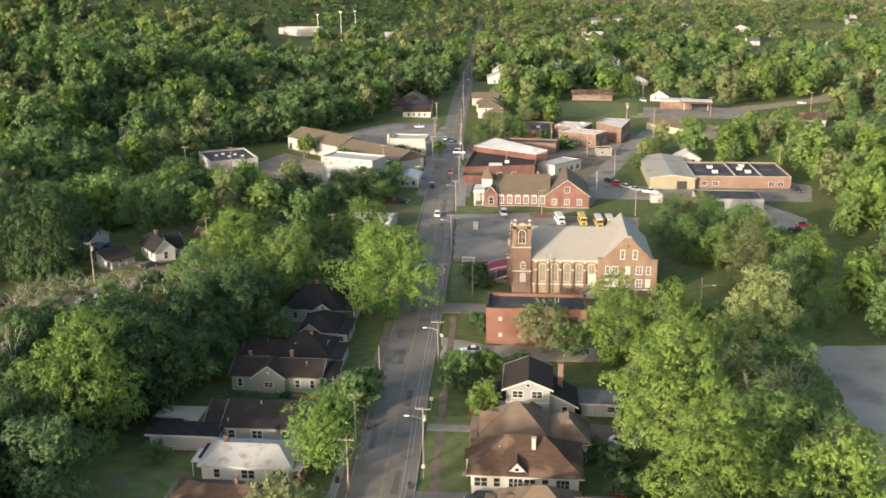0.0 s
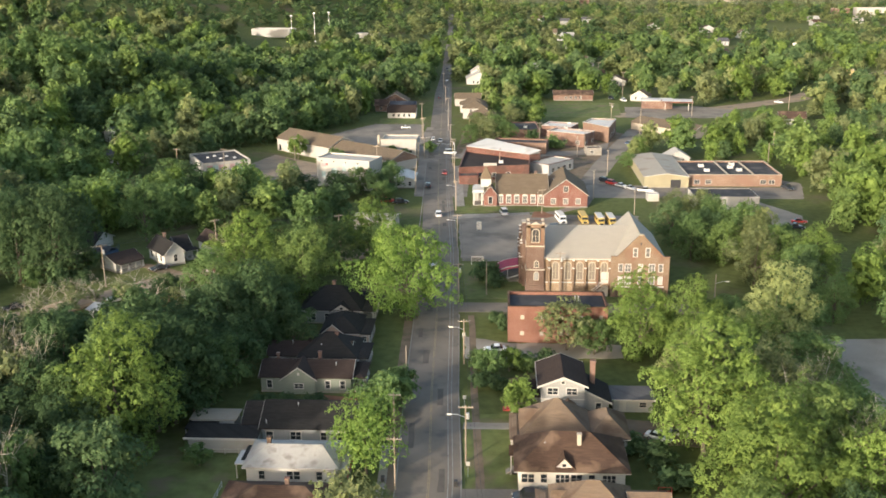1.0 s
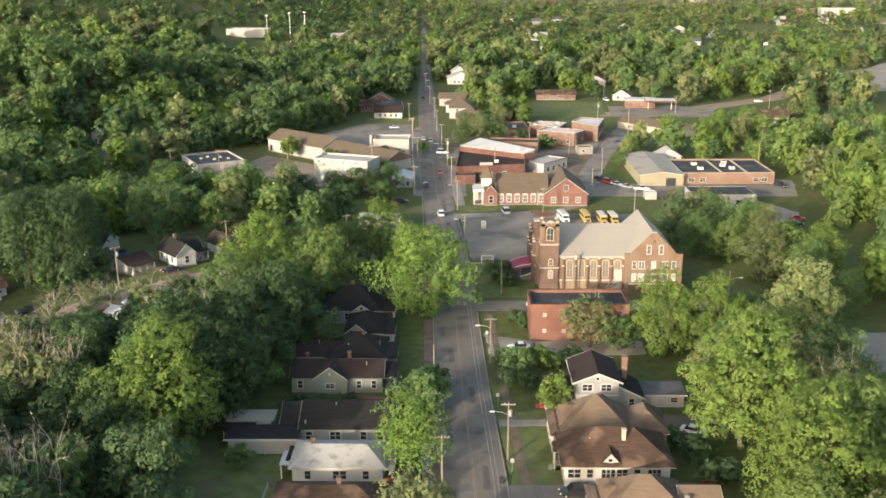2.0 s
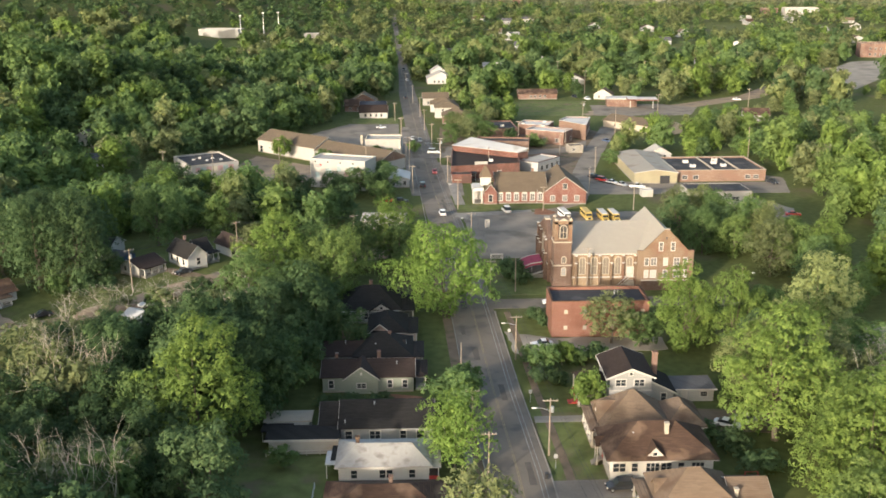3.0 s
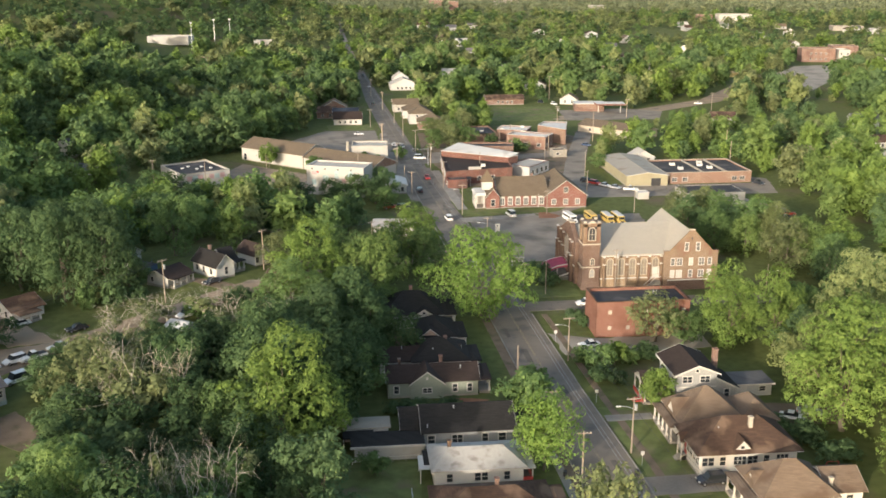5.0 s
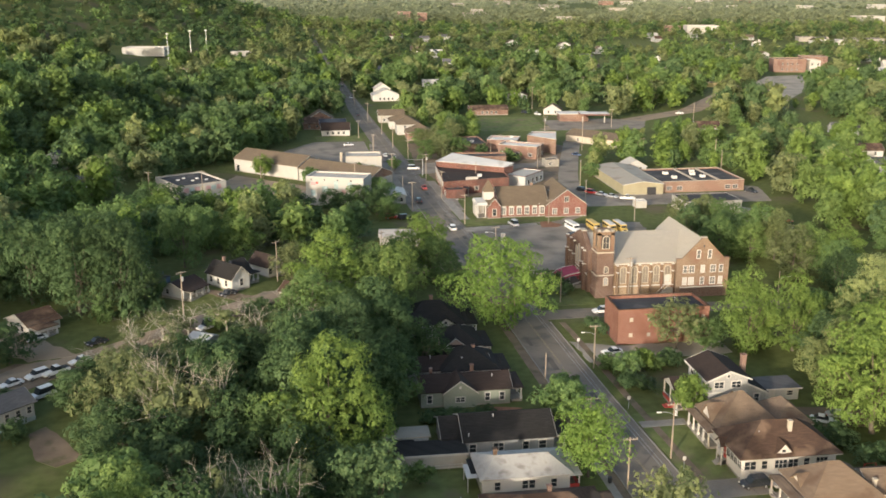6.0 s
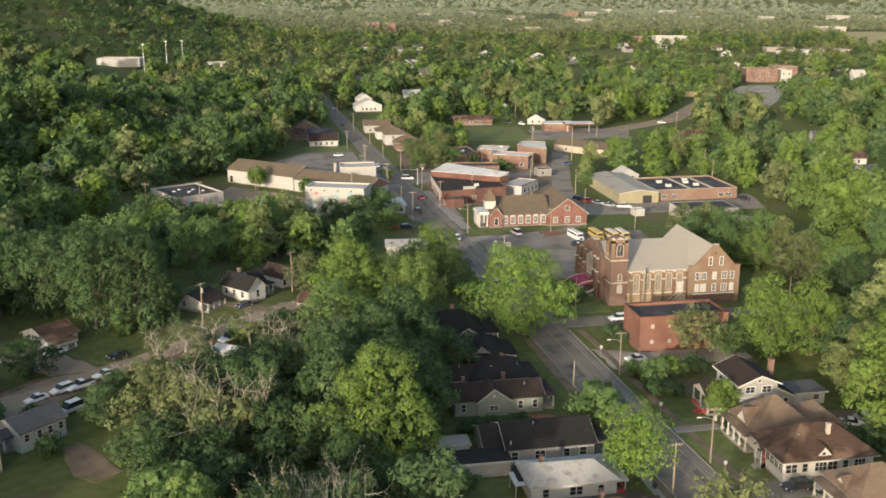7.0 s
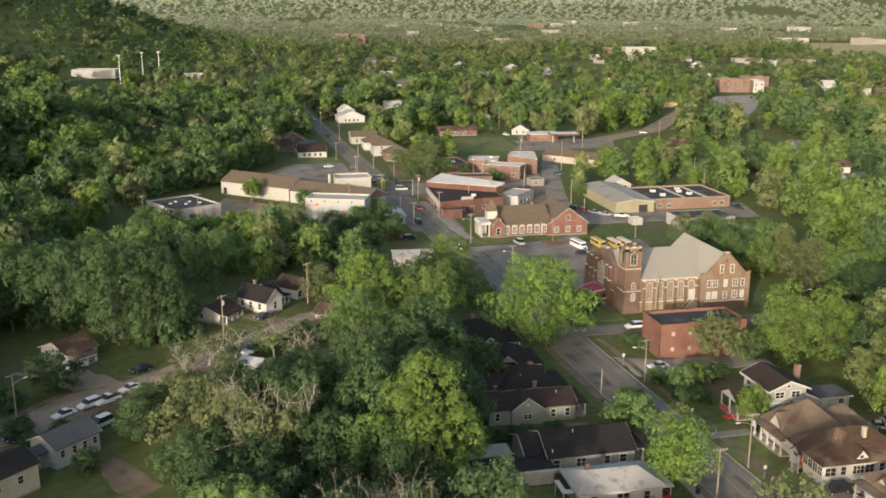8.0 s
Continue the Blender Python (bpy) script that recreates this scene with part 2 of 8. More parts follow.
    blue_paint=mat("blue_tarp", (0.05, 0.09, 0.16), 0.6, 0.15, 0.8, 6.0, 0.1),
    yellow=mat("school_bus_yellow", (0.5, 0.36, 0.1), 0.5, 0.06, 0.6, 5.0, 0.03),
    car_white=mat("white_car_paint", (0.75, 0.75, 0.74), 0.3, 0.04, 0.6, 5.0, 0.02),
    car_silver=mat("silver_car_paint", (0.42, 0.43, 0.44), 0.3, 0.05, 0.6, 5.0, 0.02),
    car_dark=mat("dark_car_paint", (0.04, 0.045, 0.055), 0.25, 0.1, 0.6, 5.0, 0.02),
    car_red=mat("red_car_paint", (0.45, 0.04, 0.035), 0.3, 0.05, 0.6, 5.0, 0.02),
    car_blue=mat("blue_car_paint", (0.06, 0.1, 0.2), 0.3, 0.05, 0.6, 5.0, 0.02),
    lamp_glow=mat("lamp_lens", (0.8, 0.76, 0.68), 0.3, 0.05, 2.0, 8.0, 0.02),
)
LEAF = [
    leaf_mat("leaf_bright", (0.13, 0.2, 0.043), (0.19, 0.27, 0.067), 0.34, 0.14),
    leaf_mat("leaf_mid", (0.098, 0.163, 0.05), (0.147, 0.218, 0.075), 0.32),
    leaf_mat("leaf_dark", (0.064, 0.11, 0.043), (0.1, 0.155, 0.062), 0.3),
    leaf_mat("leaf_olive", (0.13, 0.157, 0.062), (0.19, 0.218, 0.092), 0.3),
    leaf_mat("leaf_deep", (0.05, 0.09, 0.035), (0.082, 0.13, 0.05), 0.28),
    leaf_mat("leaf_yellowish", (0.135, 0.203, 0.055), (0.195, 0.27, 0.08), 0.33, 0.14),
    leaf_mat("leaf_bluish", (0.078, 0.13, 0.05), (0.118, 0.176, 0.07), 0.3),
    leaf_mat("leaf_pale", (0.18, 0.218, 0.078), (0.245, 0.285, 0.108), 0.3),
    leaf_mat("leaf_lime", (0.155, 0.25, 0.05), (0.225, 0.33, 0.08), 0.36, 0.02),
]


def haze_mat(level):
    """Woods of the far plain; haze is put into their colour and emission, by level."""
    m, nt, p = nodes_of("haze_tinted_woods")
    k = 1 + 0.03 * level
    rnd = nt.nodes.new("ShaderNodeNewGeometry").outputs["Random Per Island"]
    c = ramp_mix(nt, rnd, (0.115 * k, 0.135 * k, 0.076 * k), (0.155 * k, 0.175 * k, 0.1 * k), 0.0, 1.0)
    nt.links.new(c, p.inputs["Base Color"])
    # no real glow: emission stands in for the haze before the trees
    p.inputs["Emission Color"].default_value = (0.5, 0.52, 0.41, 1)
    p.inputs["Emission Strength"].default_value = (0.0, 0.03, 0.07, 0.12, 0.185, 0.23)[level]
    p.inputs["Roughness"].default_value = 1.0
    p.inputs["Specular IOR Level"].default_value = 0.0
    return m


HAZE = [haze_mat(k) for k in range(6)]


# ---- ground form ----
def smooth(a, b, v):
    t = min(1.0, max(0.0, (v - a) / (b - a)))
    return t * t * (3 - 2 * t)


def bump2(x, y, cx, cy, sx, sy, amp):
    return amp * math.exp(-0.5 * (((x - cx) / sx) ** 2 + ((y - cy) / sy) ** 2))


def crest_x(y):
    """The line of the western ridge's steep edge."""
    return -150 - 46 * smooth(500, 400, y) - 30 * smooth(560, 680, y)


def gz(x, y):
    """Height of the ground: flat in the town, a knoll, a steep-edged ridge and wooded hills to the west."""
    h = bump2(x, y, -88, 232, 30, 31, 4.6) * smooth(-50, -76, x)
    d = crest_x(y) - x
    ridge = 21.0 * smooth(-30, 4, d) + 9.0 * smooth(5, 70, d) + 3.0 * smooth(-75, -20, d)
    h += ridge * smooth(350, 450, y) * smooth(620, 400, y)
    h += bump2(x, y, -172, 800, 75, 85, 2.5)
    h += bump2(x, y, -430, 1250, 170, 240, 122.0)
    h += bump2(x, y, -800, 700, 250, 300, 70.0)
    h += bump2(x, y, 150, 1250, 420, 160, 7.0)
    h += 84.0 * smooth(3300, 4550, math.hypot(x + 40, y)) * (1 + 0.12 * math.sin(x * 0.003))
    return h


# ---- mesh helpers ----
def done(bm, name):
    me = bpy.data.meshes.new(name)
    bm.to_mesh(me)
    bm.free()
    return me


def part(name, bm, material, parent, label=""):
    me = bm if isinstance(bm, bpy.types.Mesh) else done(bm, name)
    if not me.materials:
        me.materials.append(material)
    ob = new(name, me)
    ob.parent = parent
    if label:
        tagged(ob, label)
    return ob


def thing(name, x, y, label, category, group="", rot=0.0, z=None, kind=""):
    e = new(name)
    e.empty_display_size = 0.5
    e.matrix_basis = pose(x, y, gz(x, y) if z is None else z, 0, 0, rot)
    return tagged(e, label, category, group, kind)


def box(bm, x0, x1, y0, y1, z0, z1, bevel=0.0):
    r = bmesh.ops.create_cube(bm, size=1.0)
    for v in r["verts"]:
        v.co = Vector(((x0 + x1) / 2 + v.co.x * (x1 - x0), (y0 + y1) / 2 + v.co.y * (y1 - y0), (z0 + z1) / 2 + v.co.z * (z1 - z0)))
    if bevel:
        es = list({e for v in r["verts"] for e in v.link_edges})
        bmesh.ops.bevel(bm, geom=es, offset=bevel, segments=2, affect="EDGES", profile=0.5)


def boxes(*bs, bevel=0.0):
    bm = bmesh.new()
    for b in bs:
        box(bm, *b, bevel=bevel)
    return bm


def solid(bm, verts, faces):
    vs = [bm.verts.new(v) for v in verts]
    for f in faces:
        bm.faces.new([vs[i] for i in f])


def prism(bm, poly, axis, a, b):
    """Extrude a closed profile along axis 'x' or 'y'. The profile is (across, z)."""
    n = len(poly)
    if axis == "x":
        vs = [(a, p, z) for p, z in poly] + [(b, p, z) for p, z in poly]
    else:
        vs = [(p, a, z) for p, z in poly] + [(p, b, z) for p, z in poly]
    solid(bm, vs, [list(range(n))[::-1], list(range(n, 2 * n))] + [(i, (i + 1) % n, n + (i + 1) % n, n + i) for i in range(n)])
    bmesh.ops.recalc_face_normals(bm, faces=bm.faces)


def tube(bm, pts, radii, sides=6, cap=True):
    """A tapered round limb along points."""
    rings = []
    for i, p in enumerate(pts):
        d = (Vector(pts[min(i + 1, len(pts) - 1)]) - Vector(pts[max(i - 1, 0)])).normalized()
        u = d.orthogonal().normalized()
        w = d.cross(u)
        rings.append([bm.verts.new(Vector(p) + radii[i] * (u * math.cos(2 * math.pi * k / sides) + w * math.sin(2 * math.pi * k / sides))) for k in range(sides)])
    for a, b in zip(rings, rings[1:]):
        for k in range(sides):
            bm.faces.new((a[k], a[(k + 1) % sides], b[(k + 1) % sides], b[k]))
    if cap:
        bm.faces.new(rings[0][::-1])
        bm.faces.new(rings[-1])


def tubes(*ts, sides=6):
    bm = bmesh.new()
    for pts, radii in ts:
        tube(bm, pts, radii, sides)
    return bm


# ---- building parts ----
WIN = {}
TURN_OF = {"S": 0, "E": 90, "N": 180, "W": 270}


def ring_frame(w, h, t):
    """A rectangular surround in one piece."""
    bm = bmesh.new()
    def rect(a, z0, z1, y):
        return [(-a, y, z0), (a, y, z0), (a, y, z1), (-a, y, z1)]
    loops = [[bm.verts.new(p) for p in rect(w / 2 + t, -t, h + t, 0.02)], [bm.verts.new(p) for p in rect(w / 2 + t, -t, h + t, -0.07)], [bm.verts.new(p) for p in rect(w / 2, 0, h, -0.07)], [bm.verts.new(p) for p in rect(w / 2, 0, h, 0.02)]]
    for a, b in zip(loops, loops[1:] + loops[:1]):
        for k in range(4):
            bm.faces.new((a[k], a[(k + 1) % 4], b[(k + 1) % 4], b[k]))
    bmesh.ops.recalc_face_normals(bm, faces=bm.faces)
    return bm


def window(parent, side, x, y, z, w, h, frame="trim", rails=1, mull=0, name="window", pane="glass", t=0.14):
    """A framed sash window on a wall; x, y the wall point, z the sill."""
    key = (w, h, frame, rails, mull, pane, t)
    if key not in WIN:
        bm = ring_frame(w, h, t)
        bars = []
        for i in range(rails):
            zc = h * (i + 1) / (rails + 1)
            bars.append((-w / 2, w / 2, -0.05, 0.02, zc - 0.035, zc + 0.035))
        for i in range(mull):
            xc = -w / 2 + w * (i + 1) / (mull + 1)
            bars.append((xc - 0.05, xc + 0.05, -0.06, 0.02, 0, h))
        bars = [done(boxes(b), "glazing_bar") for b in bars]
        for b in bars:
            b.materials.append(M[frame])
        fr = done(bm, "window_frame")
        fr.materials.append(M[frame])
        pn = done(boxes((-w / 2, w / 2, -0.025, 0.02, 0, h)), "pane")
        pn.materials.append(M[pane])
        WIN[key] = (fr, pn, bars)
    fr, pn, bars = WIN[key]
    o = part(name, fr, None, parent)
    o.matrix_basis = pose(x, y, z, 0, 0, TURN_OF[side])
    part("pane", pn, None, o)
    for b in bars:
        part("glazing_bar", b, None, o)
    return o


def door(parent, side, x, y, z=0.0, w=1.0, h=2.05, color="trim"):
    bm = boxes((-w / 2 - 0.1, -w / 2, -0.08, 0.02, 0, h + 0.1), (w / 2, w / 2 + 0.1, -0.08, 0.02, 0, h + 0.1), (-w / 2, w / 2, -0.08, 0.02, h, h + 0.1))
    o = part("door", bm, M["trim"], parent)
    o.matrix_basis = pose(x, y, z, 0, 0, TURN_OF[side])
    part("door_leaf", boxes((-w / 2, w / 2, -0.045, 0.02, 0, h)), M[color], o)
    part("door_handle", boxes((w / 2 - 0.16, w / 2 - 0.08, -0.09, -0.045, 1.0, 1.06)), M["metal"], o)
    return o


def gable_roof(x0, x1, y0, y1, z, rise, axis, over=0.45, t=0.16):
    bm = bmesh.new()
    a0, a1, b0, b1 = (x0, x1, y0, y1) if axis == "x" else (y0, y1, x0, x1)
    mid, half = (b0 + b1) / 2, (b1 - b0) / 2
    drop = rise * over / half
    prof = [(b0 - over, z - drop), (mid, z + rise), (b1 + over, z - drop), (b1 + over, z - drop + t), (mid, z + rise + t), (b0 - over, z - drop + t)]
    prof = [prof[0], prof[1], prof[2], prof[3], prof[4], prof[5]]
    prism(bm, prof, axis, a0 - over, a1 + over)
    return bm


def hip_roof(x0, x1, y0, y1, z, rise, over=0.5, t=0.18, ridge=None):
    bm = bmesh.new()
    x0, x1, y0, y1 = x0 - over, x1 + over, y0 - over, y1 + over
    w, d = x1 - x0, y1 - y0
    cx, cy = (x0 + x1) / 2, (y0 + y1) / 2
    if ridge is None:
        ridge = abs(w - d)
    r = max(0.15, ridge) / 2
    top = [(cx - r, cy, z + rise), (cx + r, cy, z + rise)] if w >= d else [(cx, cy - r, z + rise), (cx, cy + r, z + rise)]
    vs = [(x0, y0, z), (x1, y0, z), (x1, y1, z), (x0, y1, z), (x0, y0, z + t), (x1, y0, z + t), (x1, y1, z + t), (x0, y1, z + t)] + top
    fs = [(3, 2, 1, 0), (0, 1, 5, 4), (1, 2, 6, 5), (2, 3, 7, 6), (3, 0, 4, 7)]
    fs += [(4, 5, 9, 8), (5, 6, 9), (6, 7, 8, 9), (7, 4, 8)] if w >= d else [(4, 5, 8), (5, 6, 9, 8), (6, 7, 9), (7, 4, 8, 9)]
    solid(bm, vs, fs)
    return bm


def gable_wall(x0, x1, y0, y1, z0, z, rise, axis):
    bm = bmesh.new()
    a0, a1, b0, b1 = (x0, x1, y0, y1) if axis == "x" else (y0, y1, x0, x1)
    prism(bm, [(b0, z0), (b1, z0), (b1, z), ((b0 + b1) / 2, z + rise - 0.02), (b0, z)], axis, a0, a1)
    return bm


def block(parent, x0, x1, y0, y1, h, wall, roof, style="hip", rise=2.0, over=0.5, z0=0.0, ridge=None, base=True, label=""):
    """One volume of a house: its wall, eaves board and roof."""
    if base:
        part("foundation", boxes((x0 - 0.04, x1 + 0.04, y0 - 0.04, y1 + 0.04, z0 - 0.6, z0 + 0.35)), M["concrete"], parent)
    if style == "hip":
        part("wall", boxes((x0, x1, y0, y1, z0, h)), M[wall], parent)
        part("eaves_board", boxes((x0 - over + 0.02, x1 + over - 0.02, y0 - over + 0.02, y1 + over - 0.02, h - 0.12, h + 0.03)), M["trim"], parent)
        part("roof", hip_roof(x0, x1, y0, y1, h + 0.03, rise, over, ridge=ridge), M[roof], parent, label)
    else:
        axis = style[-1]
        part("wall", gable_wall(x0, x1, y0, y1, z0, h, rise, axis), M[wall], parent)
        part("roof", gable_roof(x0, x1, y0, y1, h, rise, axis, over), M[roof], parent, label)
        a0, a1, b0, b1 = (x0, x1, y0, y1) if axis == "x" else (y0, y1, x0, x1)
        drop = rise * over / ((b1 - b0) / 2)
        for s0, s1 in ((a0 - over - 0.05, a0 - over), (a1 + over, a1 + over + 0.05)):
            bm = bmesh.new()
            prof = [(b0 - over, h - drop - 0.06), ((b0 + b1) / 2, h + rise - 0.06), (b1 + over, h - drop - 0.06), (b1 + over, h - drop + 0.14), ((b0 + b1) / 2, h + rise + 0.14), (b0 - over, h - drop + 0.14)]
            prism(bm, prof, axis, s0, s1)
            part("barge_board", bm, M["trim"], parent)


def chimney(parent, x, y, z0, z1, s=0.7, m="brick"):
    part("chimney", boxes((x - s / 2, x + s / 2, y - s / 2, y + s / 2, z0, z1 - 0.2), (x - s / 2 - 0.08, x + s / 2 + 0.08, y - s / 2 - 0.08, y + s / 2 + 0.08, z1 - 0.2, z1)), M[m], parent)


def vent_pipe(parent, x, y, z0, h=0.7):
    part("vent_pipe", tubes(([(x, y, z0), (x, y, z0 + h)], [0.09, 0.09]), ([(x, y, z0 + h), (x, y, z0 + h + 0.12)], [0.16, 0.1])), M["metal"], parent)


def porch(parent, x0, x1, y0, y1, h, roof, side, n=3, rise=0.6, gable=False, rail="trim"):
    """A porch: deck, posts, rail and a low roof, open towards side."""
    part("porch_floor", boxes((x0, x1, y0, y1, -0.3, 0.45)), M["concrete"], parent)
    if gable:
        axis = "x" if side in "EW" else "y"
        part("porch_roof", gable_roof(x0, x1, y0, y1, h, rise, axis, 0.35), M[roof], parent)
        part("porch_gable", gable_wall(x0 + 0.05, x1 - 0.05, y0 + 0.05, y1 - 0.05, h - 0.2, h, rise, axis), M["trim"], parent)
    else:
        part("porch_roof", hip_roof(x0, x1, y0, y1, h, rise, 0.3), M[roof], parent)
        part("porch_beam", boxes((x0, x1, y0, y1, h - 0.22, h)), M["trim"], parent)
    for i in range(n):
        k = i / (n - 1)
        if side in "EW":
            px, py = (x1 - 0.15 if side == "E" else x0 + 0.15), y0 + 0.15 + k * (y1 - y0 - 0.3)
        else:
            px, py = x0 + 0.15 + k * (x1 - x0 - 0.3), (y0 + 0.15 if side == "S" else y1 - 0.15)
        part("porch_post", boxes((px - 0.12, px + 0.12, py - 0.12, py + 0.12, 0.45, h - 0.2), (px - 0.2, px + 0.2, py - 0.2, py + 0.2, 0.45, 1.1)), M["trim"], parent)
    if side in "EW":
        px = x1 - 0.12 if side == "E" else x0 + 0.05
        part("porch_rail", boxes((px, px + 0.07, y0, y1, 1.2, 1.28), (px, px + 0.07, y0, y1, 0.6, 0.66)), M[rail], parent)


def flat_building(name, label, x, y, w, d, h, wall, roof, rot=0.0, parapet=0.5, wins=(), group="", cap="stone"):
    """A flat-roofed block about its footprint's centre; wins: (side, along, z, w, h)."""
    e = thing(name, x, y, label, "building", group, rot)
    t = 0.3
    part("wall", boxes((-w / 2, w / 2, -d / 2, -d / 2 + t, -0.5, h), (-w / 2, w / 2, d / 2 - t, d / 2, -0.5, h), (-w / 2, -w / 2 + t, -d / 2 + t, d / 2 - t, -0.5, h), (w / 2 - t, w / 2, -d / 2 + t, d / 2 - t, -0.5, h)), M[wall], e)
    part("roof", boxes((-w / 2 + t, w / 2 - t, -d / 2 + t, d / 2 - t, h - parapet - 0.25, h - parapet)), M[roof], e)
    o = 0.07
    part("coping", boxes((-w / 2 - o, w / 2 + o, -d / 2 - o, -d / 2 + t + o, h, h + 0.12), (-w / 2 - o, w / 2 + o, d / 2 - t - o, d / 2 + o, h, h + 0.12), (-w / 2 - o, -w / 2 + t + o, -d / 2 + t + o, d / 2 - t - o, h, h + 0.12), (w / 2 - t - o, w / 2 + o, -d / 2 + t + o, d / 2 - t - o, h, h + 0.12)), M[cap], e)
    for side, u, z, ww, hh in wins:
        px, py = {"S": (u, -d / 2), "N": (u, d / 2), "E": (w / 2, u), "W": (-w / 2, u)}[side]
        window(e, side, px, py, z, ww, hh, mull=1 if ww > 1.6 else 0)
    return e


def inset(poly, t):
    """A convex outline, counter-clockwise, drawn in by t."""
    out = []
    n = len(poly)
    for i in range(n):
        (ax, ay), (bx, by), (cx, cy) = poly[i - 1], poly[i], poly[(i + 1) % n]
        u = Vector((bx - ax, by - ay)).normalized()
        v = Vector((cx - bx, cy - by)).normalized()
        m = Vector((-u.y, u.x)) + Vector((-v.y, v.x))
        k = t / max(0.2, 0.5 * m.length_squared)
        out.append((bx + m.x * k, by + m.y * k))
    return out


def ring_wall(poly, t, z0, z1):
    """An upright wall of thickness t round an outline."""
    inner = inset(poly, t)
    n = len(poly)
    vs = [(*p, z) for z in (z0, z1) for q in (poly, inner) for p in q]
    fs = []
    for i in range(n):
        j = (i + 1) % n
        fs += [(i, j, 2 * n + j, 2 * n + i), (n + j, n + i, 3 * n + i, 3 * n + j), (2 * n + i, 2 * n + j, 3 * n + j, 3 * n + i), (j, i, n + i, n + j)]
    bm = bmesh.new()
    solid(bm, vs, fs)
    return bm


def corner_building(name, label, poly, h, wall, roof, parapet=0.4, group="", cap="trim", wins=()):
    """A flat-roofed building on an uneven plot; poly counter-clockwise in the plan, wins: (edge, along 0 to 1, z, w, h)."""
    cx, cy = sum(p[0] for p in poly) / len(poly), sum(p[1] for p in poly) / len(poly)
    e = thing(name, cx, cy, label, "building", group)
    local = [(x - cx, y - cy) for x, y in poly]
    part("wall", ring_wall(local, 0.3, -0.5, h), M[wall], e)
    part("coping", ring_wall(inset(local, -0.07), 0.44, h, h + 0.12), M[cap], e)
    bm = bmesh.new()
    low = inset(local, 0.28)
    n = len(low)
    z1 = h - parapet
    solid(bm, [(*p, z1 - 0.25) for p in low] + [(*p, z1) for p in low], [list(range(n))[::-1], list(range(n, 2 * n))] + [(i, (i + 1) % n, n + (i + 1) % n, n + i) for i in range(n)])
    part("roof", bm, M[roof], e)
    for k, f, z, ww, hh in wins:
        (x0, y0), (x1, y1) = local[k], local[(k + 1) % n]
        o = window(e, "S", 0, 0, 0, ww, hh, mull=1 if ww > 1.6 else 0)
        o.matrix_basis = pose(x0 + (x1 - x0) * f, y0 + (y1 - y0) * f, z, 0, 0, math.degrees(math.atan2(y1 - y0, x1 - x0)))
    return e


def roof_unit(parent, x, y, z, w=1.6, d=1.3, h=1.0):
    """An air-conditioning unit on a flat roof."""
    u = part("roof_unit", boxes((x - w / 2, x + w / 2, y - d / 2, y + d / 2, z, z + h), bevel=0.05), M["roof_white"], parent, "pale metal air-conditioning unit")
    part("fan_grille", tubes(([(x, y, z + h), (x, y, z + h + 0.08)], [0.45, 0.45]), sides=12), M["dark"], u)


# ---- ground, roads, yards ----
def axis_steps(lo, hi, fine_lo, fine_hi, fine, grow=1.22):
    out, s, v = [], fine, fine_lo
    while v > lo:
        s = min(s * grow, 130.0)
        v = max(lo, v - s)
        out.append(v)
    out = out[::-1]
    v = fine_lo
    while v < fine_hi:
        out.append(v)
        v += fine
    s = fine
    while v < hi:
        out.append(v)
        s = min(s * grow, 130.0)
        v += s
    return out + [hi]


def ground_mesh():
    xs, ys = axis_steps(-3200, 4600, -200, 120, 5.0), axis_steps(-500, 5600, 90, 640, 5.0)
    bm = bmesh.new()
    grid = [[bm.verts.new((x, y, gz(x, y))) for x in xs] for y in ys]
    for j in range(len(ys) - 1):
        for i in range(len(xs) - 1):
            bm.faces.new((grid[j][i], grid[j][i + 1], grid[j + 1][i + 1], grid[j + 1][i]))
    for f in bm.faces:
        f.smooth = True
    return done(bm, "ground")


gr = ground_mesh()
gr.materials.append(M["ground"])
tagged(new("ground", gr), "grassy ground with worn patches, rising to wooded hills", "ground", kind="structure")


def along(pts, step=4.0):
    """Points every few metres along a polyline, with the way across at each."""
    out = []
    for (x0, y0), (x1, y1) in zip(pts, pts[1:]):
        n = max(1, int(math.hypot(x1 - x0, y1 - y0) / step))
        out += [(x0 + (x1 - x0) * k / n, y0 + (y1 - y0) * k / n) for k in range(n)]
    out.append(pts[-1])
    res = []
    for i, (x, y) in enumerate(out):
        a, b = out[max(0, i - 1)], out[min(len(out) - 1, i + 1)]
        l = math.hypot(b[0] - a[0], b[1] - a[1])
        res.append((x, y, (b[1] - a[1]) / l, -(b[0] - a[0]) / l))
    return res


def strip(pts, left, right, lift, step=4.0, thick=0.3, rough_edge=0.0):
    """A ribbon along a line, from left to right of it in metres, lying on the ground."""
    bm = bmesh.new()
    prev = None
    for i, (x, y, nx, ny) in enumerate(along(pts, step)):
        l = left + rough_edge * noise.noise((x * 0.3, y * 0.3, 1.0))
        r = right + rough_edge * noise.noise((x * 0.3, y * 0.3, 7.0))
        z = gz(x, y) + lift
        row = [bm.verts.new((x + nx * o, y + ny * o, z + dz)) for o, dz in ((l, -thick), (l, 0), (r, 0), (r, -thick))]
        if prev:
            for k in range(3):
                bm.faces.new((prev[k], prev[k + 1], row[k + 1], row[k]))
        prev = row
    return bm


LOTS = []


